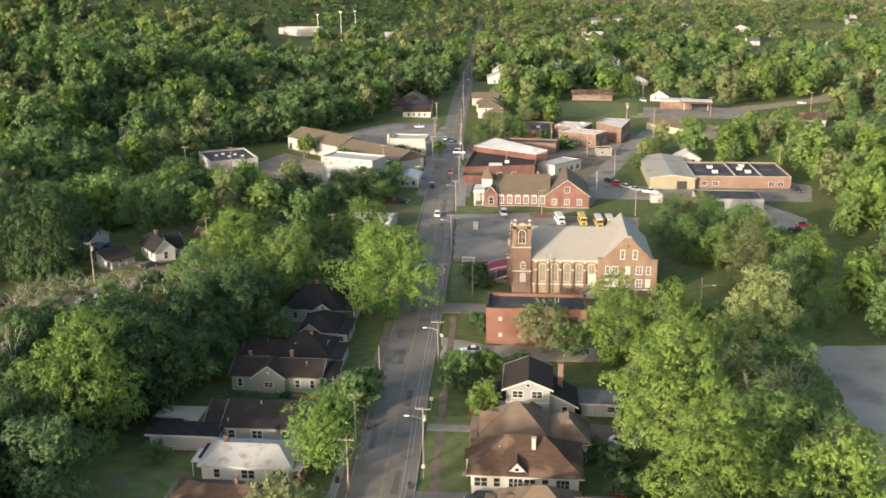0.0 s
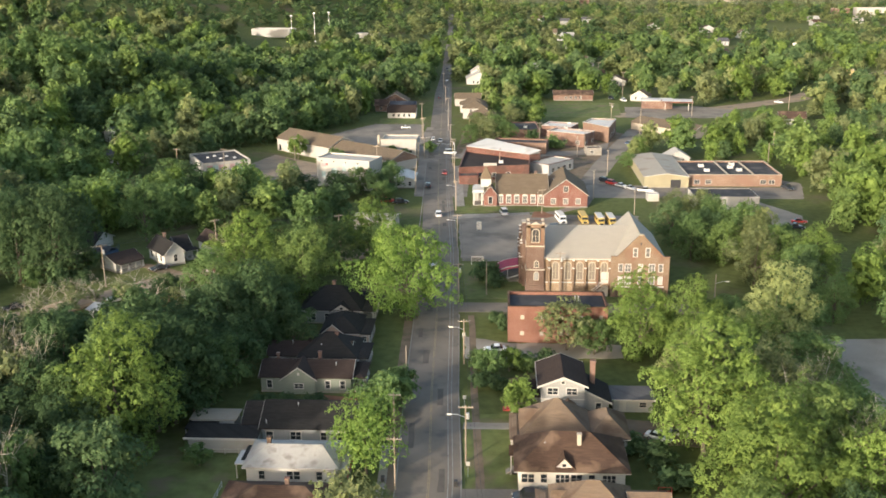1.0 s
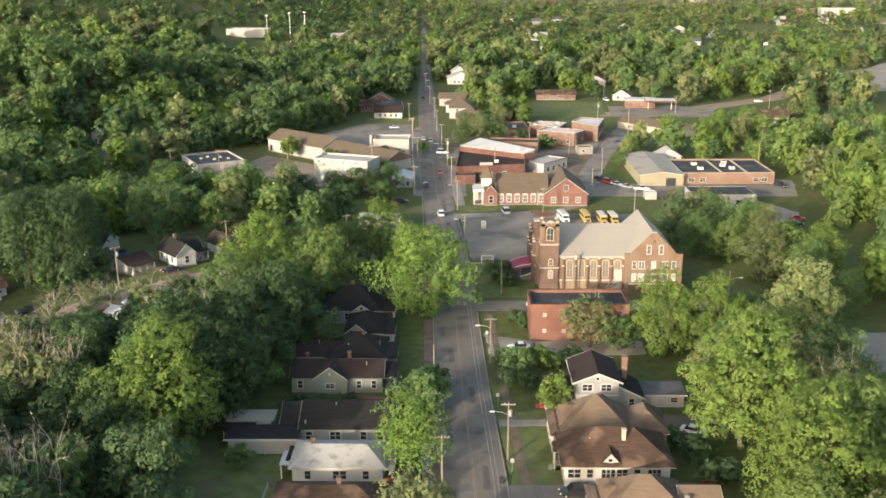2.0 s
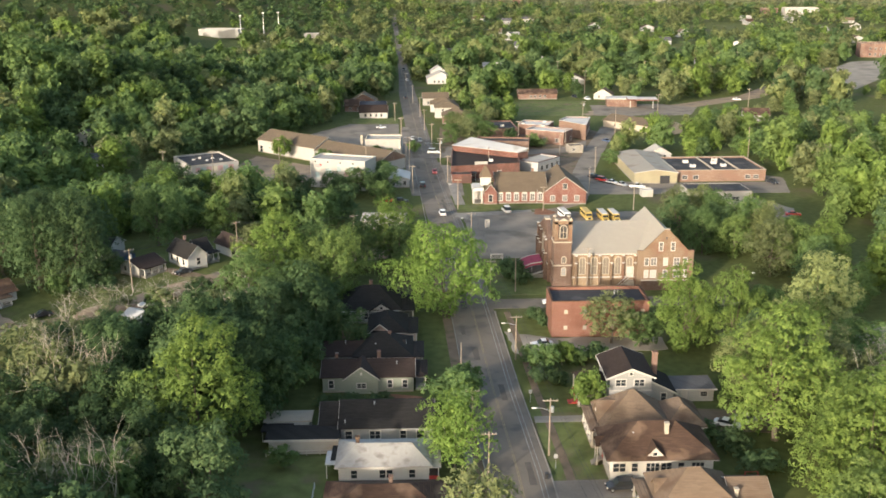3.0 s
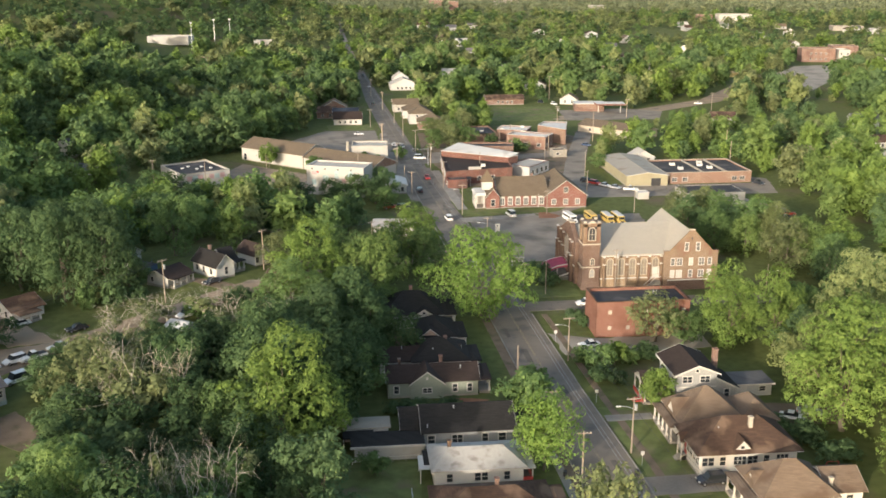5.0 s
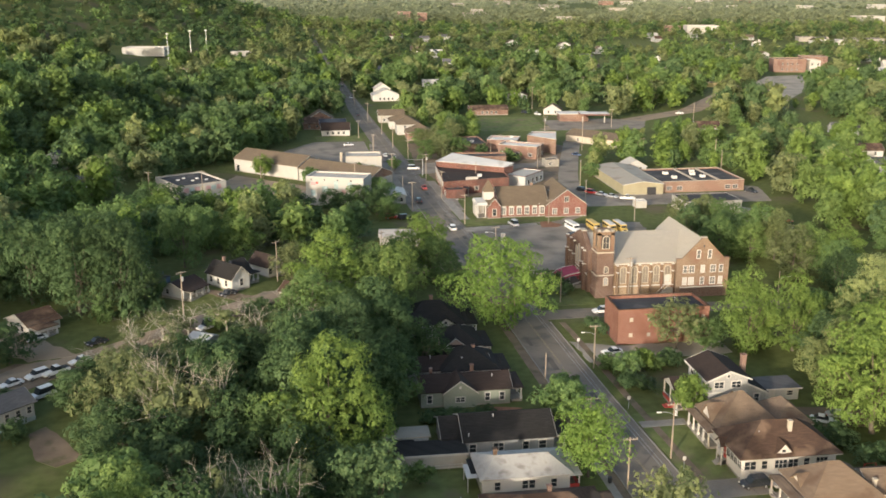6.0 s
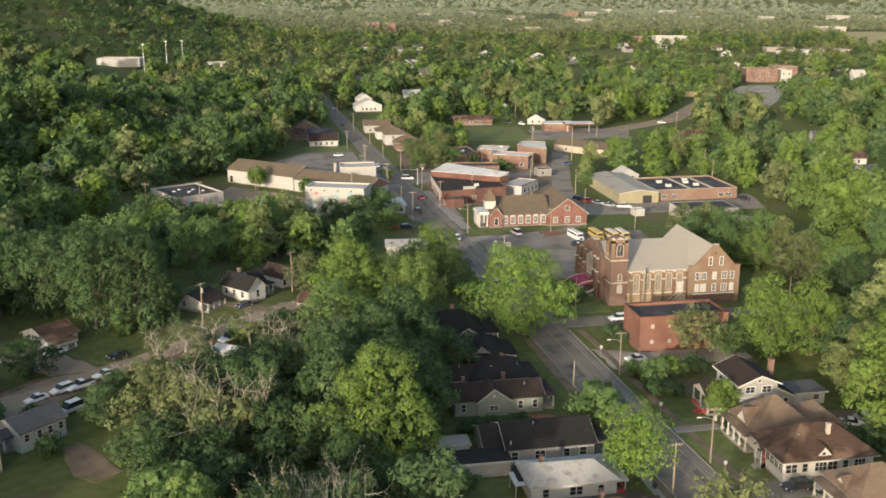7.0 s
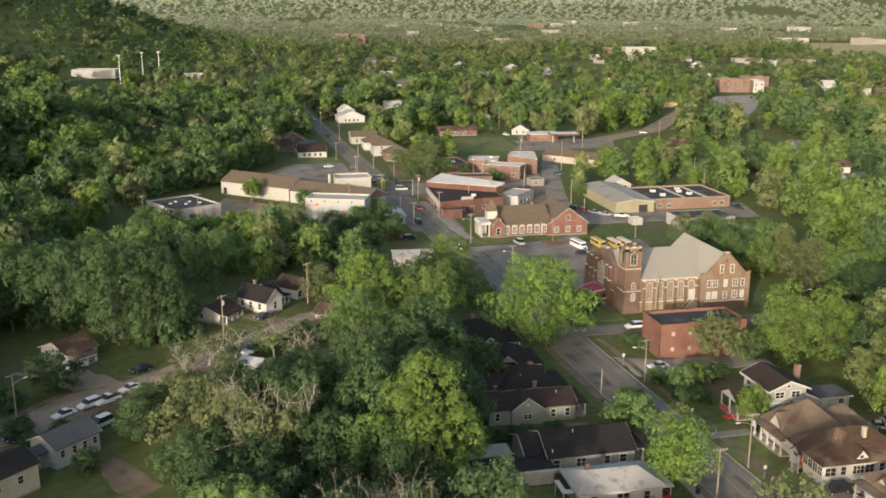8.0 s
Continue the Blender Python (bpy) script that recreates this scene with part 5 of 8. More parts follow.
def school():
    e = thing("school_hall", 10.0, 318.0, "long red brick hall with brown roof and steeple", "hall")
    block(e, -12.3, 4.0, -8.0, 8.0, 4.3, "brick_school", "roof_olive", "gable_x", 4.6, 0.5)
    block(e, 3.0, 17.0, -9.6, 10.0, 4.2, "brick_school", "roof_olive", "gable_y", 5.1, 0.5)
    for k in range(6):
        window(e, "S", -11.1 + 2.65 * k, -8.0, 1.1, 1.25, 2.2, mull=1, pane="dull_glass", t=0.24)
        bm = bmesh.new()
        prism(bm, [(-11.1 + 2.65 * k + 0.87 * math.cos(a), 3.54 + 0.5 * math.sin(a)) for a in np.linspace(0, math.pi, 9)], "y", -8.09, -7.99)
        part("window_arch", bm, M["trim"], e, "white arched window head")
    part("downpipe", tubes(([(1.0, -8.2, -0.2), (1.0, -8.2, 4.6)], [0.12, 0.12])), M["trim"], e, "white downpipe")
    vent_pipe(e, 6.5, 1.0, 6.2, 0.9)
    for u in (6.0, 10.0, 14.0):
        window(e, "S", u, -9.6, 1.2, 1.3, 1.7, mull=1, pane="dull_glass", t=0.18)
    window(e, "S", 10.0, -9.6, 5.2, 1.3, 1.7, mull=1)
    block(e, -16.6, -12.3, -9.0, -4.0, 4.2, "brick_school", "roof_olive", "gable_y", 2.6, 0.4)
    window(e, "S", -14.4, -9.0, 1.0, 1.2, 2.2)
    part("porch_roof", boxes((-20.4, -16.62, -8.2, 1.0, 4.4, 4.75), (-20.0, -16.62, -7.8, 0.6, 4.75, 5.2)), M["roof_white"], e, "flat white porch roof")
    part("porch_wall", boxes((-20.0, -16.62, -2.4, 0.8, -0.3, 4.4)), M["white_wall"], e)
    part("porch_floor", boxes((-20.2, -16.62, -8.0, -2.4, -0.3, 0.3)), M["concrete"], e)
    for px, py in ((-19.9, -7.7), (-17.2, -7.7), (-19.9, -5.0)):
        part("porch_column", boxes((px - 0.22, px + 0.22, py - 0.22, py + 0.22, 0.3, 4.4)), M["trim"], e)
    door(e, "S", -18.3, -2.4, 0.3)
    part("steeple_box", boxes((-17.6, -14.2, -6.6, -3.4, 6.0, 8.7)), M["trim"], e)
    bm = bmesh.new()
    solid(bm, [(-17.9, -6.9, 8.7), (-13.9, -6.9, 8.7), (-13.9, -3.1, 8.7), (-17.9, -3.1, 8.7), (-15.9, -5.0, 12.8)], [(3, 2, 1, 0), (0, 1, 4), (1, 2, 4), (2, 3, 4), (3, 0, 4)])
    part("spire", bm, M["roof_olive"], e)
    chimney(e, 0.5, 2.0, 7.0, 9.6, 0.8)


school()


# ---- shops and workshops round the crossing ----
G_S = "shops round the crossing"
w = corner_building("shop", "brick shop with a broad white flat roof", [(-14.6, 379.6), (9.8, 363.2), (14.0, 366.4), (-6.6, 389.0)], 6.6, "brick_shop", "roof_white", 0.35, G_S, "roof_white", [(3, f, 1.0, 2.2, 2.0) for f in (0.2, 0.5, 0.8)])
X, Y = w.matrix_basis.translation.x, w.matrix_basis.translation.y
bm = bmesh.new()
rim = [(-14.9 - X, 379.5 - Y, 6.74), (9.8 - X, 362.9 - Y, 6.74), (14.4 - X, 366.4 - Y, 7.7), (-6.6 - X, 389.4 - Y, 8.1)]
solid(bm, [(x, y, z - 0.14) for x, y, z in rim] + rim, [(3, 2, 1, 0), (4, 5, 6, 7)] + [(i, (i + 1) % 4, 4 + (i + 1) % 4, 4 + i) for i in range(4)])
part("sloping_roof", bm, M["roof_white"], w, "white sheet roof rising to the back")
w = corner_building("shop", "low red brick shop with a rusty dark roof", [(-16.3, 346.6), (9.4, 351.6), (10.0, 362.6), (-14.9, 379.2)], 5.0, "brick_shop", "roof_umber", 0.4, G_S, "brick_shop", [(3, f, 0.8, 2.4, 1.9) for f in (0.2, 0.4, 0.6, 0.8)] + [(0, f, 1.2, 1.4, 1.3) for f in (0.3, 0.5, 0.7)])
X, Y = w.matrix_basis.translation.x, w.matrix_basis.translation.y
roof_unit(w, 2, -3, 4.6)
bm = bmesh.new()
solid(bm, [(-16.34 - X, 347.0 - Y, 2.9), (-14.98 - X, 378.8 - Y, 2.9), (-14.9 - X, 378.8 - Y, 2.9), (-16.26 - X, 347.0 - Y, 2.9), (-16.34 - X, 347.0 - Y, 4.95), (-14.98 - X, 378.8 - Y, 4.95), (-14.9 - X, 378.8 - Y, 4.95), (-16.26 - X, 347.0 - Y, 4.95)], [(0, 1, 2, 3), (4, 7, 6, 5), (0, 4, 5, 1), (1, 5, 6, 2), (2, 6, 7, 3), (3, 7, 4, 0)])
part("facade", bm, M["white_wall"], w, "white painted upper front")
part("roof_sign", boxes((-4.4, 0.4, -9.6, -9.45, 4.7, 5.9)), M["white_wall"], w)
part("front_canopy", boxes((-12.6, -4.0, -16.4, -12.9, 2.75, 2.95)), M["roof_tar"], w)
for k in range(4):
    part("canopy_post", boxes((-12.4 + 2.6 * k, -12.25 + 2.6 * k, -16.3, -16.15, -0.2, 2.75)), M["trim"], w)
w = flat_building("shop", "small red brick annexe with a flat roof", -12.6, 343.4, 7.0, 5.6, 3.2, "brick_shop", "roof_tar", 1.5, 0.3, [("W", 0, 0.8, 2.2, 1.6)], G_S, "brick_shop")
w = flat_building("shop", "pale blue-grey shop with a light roof", 18.3, 365.4, 15.5, 9.0, 4.0, "lgrey_siding", "roof_pale", 50, 0.3, [("S", u, 0.8, 1.6, 1.6) for u in (-5, -1.5, 2, 5.5)], G_S, "brick_shop")
w = flat_building("shop", "dark-roofed low brick shop", 7.5, 403.5, 22.0, 9.0, 4.6, "brick_dark", "roof_tar", -9, 0.5, [("S", -6, 1.2, 1.5, 1.3)], G_S, "brick_shop")
w = flat_building("shop", "salmon brick shop with a white roof", 29.3, 421.6, 18.0, 10.0, 5.6, "brick", "roof_white", -31, 0.4, [("S", u, 1.2, 1.6, 1.4) for u in (-6, 0, 6)] + [("E", u, 1.2, 1.4, 1.4) for u in (-3, 3)], G_S, "trim")
w = corner_building("shop", "wedge-shaped brick shop with a white roof", [(46.0, 424.0), (51.6, 446.6), (41.0, 449.0), (36.0, 438.4)], 6.8, "brick_dark", "roof_white", 0.35, G_S, "trim", [(0, f, 1.4, 1.2, 1.6) for f in (0.2, 0.4, 0.6, 0.8)])
w = flat_building("shop", "low brick shop with a dark roof", 8.0, 443.0, 16.0, 22.0, 4.2, "brick_dark", "roof_tar", 3, 0.5, (), G_S, "brick_shop")
roof_unit(w, 2, -3, 3.7)
w = flat_building("shop", "low workshop with a pale roof", 26.0, 444.0, 14.0, 12.0, 4.8, "brick", "roof_white", -20, 0.4, (), G_S, "trim")
for px, py in ((-5, -4), (3, 5), (5, -7)):
    roof_unit(w, px, py, 4.4, 1.4, 1.2, 0.8)
w = flat_building("storeroom", "small white storeroom behind shops", 37.0, 398.0, 6.0, 5.0, 3.0, "concrete", "roof_tar", 6, 0.2, [("S", -1, 1.0, 1.2, 1.0)], G_S)
w = flat_building("shop", "white corner shop with a flat roof", -42.5, 397.5, 14.6, 11.5, 6.8, "white_wall", "roof_pale", -3, 0.5, [("E", u, 0.9, 2.2, 2.0) for u in (-3.5, 0, 3.5)] + [("S", 5, 1.2, 1.2, 1.3)], G_S)
part("flue", tubes(([(-9.2, 0.5, 0), (-9.2, 0.5, 7.6)], [0.6, 0.6]), sides=12), M["stone"], w)


def gabled(name, label, x, y, w, d, h, wall, roof, rise, rot=0.0, axis="x", over=0.4, group="", wins=(), cat="building"):
    e = thing(name, x, y, label, cat, group, rot)
    block(e, -w / 2, w / 2, -d / 2, d / 2, h, wall, roof, "gable_" + axis, rise, over)
    for side, u, z, ww, hh in wins:
        px, py = {"S": (u, -d / 2), "N": (u, d / 2), "E": (w / 2, u), "W": (-w / 2, u)}[side]
        window(e, side, px, py, z, ww, hh, mull=1 if ww > 1.6 else 0)
    return e


c40, s40 = math.cos(radians(-40.5)), math.sin(radians(-40.5))


def at_angle(px, py, u, v):
    return px + c40 * u - s40 * v, py + s40 * u + c40 * v


x, y = at_angle(-96, 402, 17.5, 8.0)
e = gabled("workshop", "long white workshop with a brown roof", x, y, 34, 15, 5.4, "white_wall", "roof_olive", 3.2, -40.5, wins=[("S", -15, 0.3, 1.6, 2.6)])
x, y = at_angle(-96, 402, 52.5, 7.5)
e = gabled("workshop", "white workshop with a lower brown gabled roof", x, y, 35, 14, 5.0, "white_wall", "roof_olive", 2.8, -40.5)
part("gable_face", gable_wall(17.5, 17.56, -6.9, 6.9, 4.0, 5.0, 2.7, "x"), M["brick_dark"], e)
mur = flat_building("painted_workshop", "tall white workshop with a faded painted wall", -54.8, 337.8, 21, 10, 10.3, "white_wall", "roof_pale", -20, 0.4, (), "", "trim")
for u, c, z0, ww, hh in ((-7.6, "faded_pink", 7.4, 1.8, 1.1), (-6.4, "red_paint", 7.9, 0.9, 0.7), (-3.5, "faded_blue", 5.0, 2.2, 2.2), (-7.8, "faded_blue", 3.6, 1.6, 2.0), (0.6, "faded_blue", 6.2, 1.6, 3.0), (3.4, "faded_pink", 4.6, 1.6, 1.5), (5.6, "faded_blue", 6.6, 1.8, 2.4), (8.4, "faded_pink", 6.4, 1.5, 1.4)):
    part("mural_shape", boxes((u - ww / 2, u + ww / 2, -5.02, -4.99, z0, z0 + hh), bevel=0.0), M[c], mur)
for u in (-8.4, -3.6, 1.2, 6.0):
    part("wall_vent", boxes((u - 0.25, u + 0.25, -5.12, -4.98, 9.1, 9.6)), M["dark"], mur)
fw = flat_building("flat_store", "white flat-roofed store with faded sign band", -108.6, 361.5, 18, 22, 5.2, "white_wall", "roof_tar", 30, 0.5)
for k in range(7):
    part("sign_panel", boxes((-7.4 + k * 2.1, -5.6 + k * 2.1, -11.05, -10.99, 2.6, 4.3)), M[("faded_pink", "faded_blue", "faded_pink", "cream")[k % 4]], fw)
for px, py in ((-4, 2), (-1, 4), (3, 1), (5, -3), (0, -2)):
    part("roof_hatch", boxes((px - 0.5, px + 0.5, py - 0.4, py + 0.4, 4.7, 5.15)), M["roof_white"], fw)

e = gabled("metal_warehouse", "tan metal warehouse with a low gabled roof", 57.0, 356.5, 15.4, 38, 4.0, "olive_metal", "roof_metal_tan", 1.1, 0, "y")
part("loading_door", boxes((1.5, 5.0, -19.06, -18.98, 0.0, 2.9)), M["dark"], e)
bw = flat_building("brick_workshop", "wide brick workshop with a black flat roof", 81.0, 352.5, 33.0, 24.5, 4.2, "brick_pink", "roof_tar", 0.5, 0.5, [("S", u, 1.0, 1.8, 1.3) for u in (-13, -9, 10, 13)])
part("firewall", boxes((-2.15, -1.95, -11.9, 11.9, 3.7, 4.45)), M["concrete"], bw)
part("firewall", boxes((6.85, 7.05, -11.9, 11.9, 3.7, 4.45)), M["concrete"], bw)
for px, py in ((-8.5, 4), (-8, -4), (1.5, 1.5), (3.6, -3.5), (3.2, 6.5)):
    roof_unit(bw, px, py, 3.7, 1.9, 1.6, 1.0)
sh = flat_building("long_shed", "open-sided shed with a dark flat roof", 71.2, 312.9, 20.4, 12.0, 4.3, "white_wall", "roof_tar", 0, 0.15, [("S", 5, 1.0, 2.4, 1.4)], cap="roof_grey")
# no hole here: a dark sheet stands in for shade inside the opening
part("shed_opening", boxes((-7.5, -2.0, -6.06, -5.96, 0.0, 3.2)), M["dark"], sh)
flat_building("small_shed", "small white box shed with a flat roof", 49.5, 319.5, 3.8, 4.0, 2.3, "white_wall", "roof_white", 0, 0.15, (), "", "trim")
e = gabled("long_motel", "long tan building with a shallow gabled roof", 77.0, 450.5, 36, 13, 3.4, "stone", "roof_olive", 2.2, -49, wins=[("S", u, 1.0, 1.2, 1.2) for u in (-11, 11)])
patch("forecourt", "asphalt_pale", [(62, 494), (112, 494), (122, 520), (104, 534), (66, 530)], 0.056, "pale asphalt forecourt before the petrol station")
gs = thing("petrol_station", 86.0, 522.0, "petrol station with a flat pale canopy", "petrol station", rot=-6)
part("shop_wall", boxes((-12, 4, 2, 12, 0, 4.0)), M["brick"], gs)
part("shop_roof", boxes((-12.5, 4.5, 1.5, 12.5, 4.0, 4.4)), M["roof_white"], gs)
part("canopy", boxes((-2, 14, -8, 2, 4.6, 5.4)), M["brick_shop"], gs)
part("canopy_top", boxes((-1.8, 13.8, -7.8, 1.8, 5.4, 5.46)), M["roof_white"], gs)
for px in (0, 12):
    part("canopy_post", boxes((px - 0.2, px + 0.2, -3.2, -2.8, 0, 4.6)), M["trim"], gs)

# houses further along the road
def small_house(x, y, w, d, h, wall, roof, rise, axis, rot=0.0, label="", wins=(), group="houses of the town", style="gable"):
    e = thing("house", x, y, label, "house", group, rot)
    block(e, -w / 2, w / 2, -d / 2, d / 2, h, wall, roof, "hip" if style == "hip" else "gable_" + axis, rise, 0.45)
    for side, u, z, ww, hh in wins:
        px, py = {"S": (u, -d / 2), "N": (u, d / 2), "E": (w / 2, u), "W": (-w / 2, u)}[side]
        window(e, side, px, py, z, ww, hh)
    return e


S4 = [("S", -4, 1.0, 1.1, 1.3), ("S", -1.4, 1.0, 1.1, 1.3), ("S", 1.4, 1.0, 1.1, 1.3), ("S", 4, 1.0, 1.1, 1.3)]
S2 = [("S", -2, 1.0, 1.0, 1.4), ("S", 2, 1.0, 1.0, 1.4)]
small_house(-51.0, 492.0, 14, 9, 3.2, "white", "roof_umber", 3.0, "x", 0, "white house with a dark maroon roof", S4)
small_house(-52.0, 508.0, 13, 10, 3.2, "grey_siding", "roof_slate", 2.6, "x", 0, "house with a dark blue-grey roof", S2)
small_house(-62.0, 514.0, 10, 9, 3.2, "brick", "roof_brown", 2.6, "x", 0, "brick house among trees", S2)
small_house(-58.0, 530.0, 14, 10, 3.4, "brick", "roof_olive", 4.0, "y", 0, "house with a steep brown gable", S2)
small_house(-14.5, 630.0, 17, 12, 4.0, "white", "roof_pale", 3.6, "y", 4, "white gabled house with a pale roof", S4)
small_house(-15.5, 643.0, 10, 9, 6.5, "white", "roof_pale", 3.2, "y", 4, "white two-storey house with gables", S2)
small_house(-10.0, 477.0, 13, 12, 3.6, "brick", "roof_olive", 3.6, "x", 0, "brick house with a tan hip roof", S2, style="hip")
small_house(-14.0, 494.0, 12, 12, 5.2, "lgrey_siding", "roof_olive", 3.4, "x", 0, "tall pale house with a tan hip roof", S2 + [("S", -2, 3.6, 1.0, 1.2), ("S", 2, 3.6, 1.0, 1.2)], style="hip")
small_house(-15.5, 513.0, 13, 12, 4.2, "white", "roof_olive", 3.4, "x", 0, "house with a tan hip roof and porch", S2, style="hip")
small_house(-19.0, 536.0, 14, 10, 4.2, "white_wall", "roof_olive", 2.4, "x", 0, "long pale house by the road", S4)
small_house(40.0, 560.0, 22, 10, 3.2, "brick", "roof_brown", 2.0, "x", 0, "low brick house with a brown roof", S4)
small_house(78.0, 556.0, 10, 8, 3.0, "lgrey_siding", "roof_olive", 3.0, "y", -20, "cream house with a steep roof", S2)
# among the eastern trees
small_house(137.5, 344.0, 11, 9, 3.2, "pink_siding", "roof_tan", 2.4, "y", 20, "pale house among trees", S2)
small_house(185.0, 403.0, 11, 9, 3.2, "white", "roof_brown", 2.4, "x", -12, "white house among trees", S2)
small_house(171.0, 369.0, 11, 9, 3.4, "lgrey_siding", "roof_grey", 2.4, "x", 10, "grey house among trees", S2)
small_house(207.0, 462.0, 13, 10, 3.4, "lgrey_siding", "roof_grey", 2.6, "x", -15, "grey house with a grey roof", S2)
small_house(139.0, 476.0, 12, 9, 3.4, "white", "roof_brown", 2.6, "x", -10, "white house with a dark roof", S2)
small_house(68.0, 382.0, 9, 8, 2.8, "lgrey_siding", "roof_pale", 2.6, "y", 0, "pale grey house with a steep roof", S2)
# western cottages
e = small_house(-85.8, 232.0, 5.2, 9.8, 3.3, "white", "roof_black", 2.5, "y", 42, "white cottage with a steep black gabled roof", [("S", 0.2, 1.0, 0.9, 1.7), ("W", -2.6, 1.0, 0.9, 1.4), ("W", 0.4, 1.0, 0.9, 1.4), ("W", 3.2, 1.0, 0.9, 1.4)])
chimney(e, 0.6, 2.0, 5.0, 6.9, 0.6)
block(e, 2.62, 6.2, -1.0, 4.7, 3.0, "white", "roof_black", "gable_x", 2.4, 0.4, label="rear wing")
porch(e, 4.0, 7.2, -2.9, -1.1, 2.4, "roof_black", "S", 3, 0.5)
e = small_house(-96.0, 227.2, 7.0, 7.2, 2.5, "lgrey_siding", "roof_umber", 1.3, "y", -36, "small grey cottage with a white picket rail", [("S", -1.6, 0.9, 0.8, 1.1), ("E", 0, 0.9, 1.0, 1.1)])
porch(e, 3.5, 5.2, -3.2, 3.2, 2.2, "roof_umber", "E", 4, 0.35)
small_house(-76.8, 243.0, 5.2, 7.5, 3.0, "white", "roof_umber", 2.2, "y", 42, "white cottage beside trees", S2)
e = small_house(-127.4, 214.6, 9.2, 7.4, 2.6, "white", "roof_brown", 1.8, "y", -46, "cream cottage with a brown gabled roof", [("S", -2.6, 0.9, 0.9, 1.2), ("S", 1.8, 0.9, 0.9, 1.2), ("W", 0.4, 0.9, 1.0, 1.2)])
porch(e, 4.6, 7.6, -3.2, 1.4, 2.3, "roof_brown", "E", 3, 0.5)
e = small_house(-121.6, 168.8, 7.0, 8.8, 3.7, "lgrey_siding", "roof_grey", 1.6, "y", -45, "long grey-sided house with a grey gabled roof", [("E", -3.2, 1.7, 0.8, 1.2), ("E", -0.8, 1.7, 0.8, 1.2), ("E", 1.3, 1.7, 0.8, 1.2), ("E", 3.4, 1.7, 0.8, 1.2), ("S", -1.8, 1.7, 0.9, 1.2)])
part("foundation", boxes((-3.56, 3.56, -4.46, 4.46, -0.6, 0.9)), M["faded_blue"], e, "blue-grey painted foundation")
porch(e, -2.0, 1.2, -6.2, -4.4, 2.8, "roof_grey", "S", 2, 0.8, gable=True)
e = small_house(-129.7, 156.8, 7.6, 8.6, 4.8, "cream", "roof_black", 1.5, "y", -45, "cream house with a black roof and raised deck", [("E", -3, 2.4, 0.9, 1.2), ("E", 1, 2.4, 0.9, 1.2)])
small_house(-146.0, 200.0, 9.0, 9.0, 3.2, "lgrey_siding", "roof_grey", 2.0, "y", -38, "grey cottage by the street", S2)
small_house(-112.0, 246.0, 9, 9, 2.8, "white", "roof_black", 2.2, "x", -10, "white cottage with a black roof among trees", S2)
e = small_house(-88.5, 196.5, 4.6, 4.0, 2.3, "white_wall", "roof_white", 0.8, "x", -35, "small white shed below the street", ())
e = small_house(-69.0, 224.0, 6.5, 5.5, 2.6, "white_wall", "roof_brown", 1.6, "x", -35, "white shed with a rusty roof beside the street", ())
small_house(-151.0, 372.0, 12, 8, 3.0, "white", "roof_grey", 1.6, "x", -20, "white cottage under hillside trees", S2)
small_house(-196.0, 352.0, 17, 8, 3.2, "white", "roof_black", 1.6, "x", -25, "long white house under hillside trees", S4)
small_house(-165.0, 406.0, 9, 8, 4.6, "white", "roof_grey", 2.4, "y", -25, "narrow white house among hillside trees", S2)
small_house(-38.5, 283.0, 12, 9, 3.0, "white_wall", "roof_pale", 1.0, "x", -6, "pale shed with a metal roof", S2)
small_house(-35.0, 340.0, 7, 12, 3.2, "lgrey_siding", "roof_white", 1.0, "y", 0, "low pale shop with a white roof", S2)

# the far town
hill = flat_building("hill_warehouse", "white flat warehouse on the far hillside", -193.0, 833.0, 34, 16, 6.5, "white_wall", "roof_white", -8, 0.4, [("E", u, 1.0, 2.4, 3.0) for u in (-4, 1)])
flat_building("hill_store", "low red-roofed store on the far hillside", -147.0, 748.0, 24, 12, 4.0, "white_wall", "maroon", -6, 0.2)
flat_building("hill_store", "low pale store on the far hillside", -119.0, 878.0, 20, 9, 5.0, "white_wall", "roof_white", -6, 0.2)
random.seed(5)
LOTS.append([(-198, 700), (-166, 700), (-170, 835), (-208, 835)])
LOTS.append([(-162, 690), (-132, 690), (-132, 748), (-162, 748)])
LOTS.append([(-132, 820), (-106, 820), (-106, 878), (-132, 878)])
LOTS.append([(-30, 560), (-12, 560), (-4, 622), (-26, 622)])
LOTS.append([(292, 700), (372, 690), (384, 800), (318, 800)])
flat_building("town_block", "red brick town block with white corner", 340.0, 786.0, 27, 16, 11.0, "brick", "roof_tar", -12, 0.6, [("S", u, z, 1.2, 1.8) for u in (-6, -2, 2, 6) for z in (1.5, 6)], "far town blocks")
flat_building("town_block", "white painted corner block", 360.0, 782.0, 9, 18, 10.0, "white_wall", "roof_white", -12, 0.6, [("S", u, z, 1.2, 1.8) for u in (-2.5, 2.5) for z in (1.5, 6)], "far town blocks")
flat_building("town_block", "small brick town block", 386.0, 830.0, 22, 16, 9.0, "brick", "roof_tar", -12, 0.5, (), "far town blocks")
flat_building("store", "long white store with a flat roof", 406.0, 738.0, 60, 22, 6.0, "white_wall", "roof_white", 4, 0.5, [("S", u, 0.8, 4.0, 2.4) for u in (-22, -14, -6)], "far town blocks")
flat_building("store", "long store with a dark roof", 478.0, 722.0, 66, 24, 5.0, "brick_dark", "roof_tar", -14, 0.5, (), "far town blocks")
flat_building("yellow_store", "low yellow store with a flat roof", 229.0, 684.0, 20, 9, 3.2, "yellow_wall", "roof_tan", -14, 0.3, (), "far town blocks")
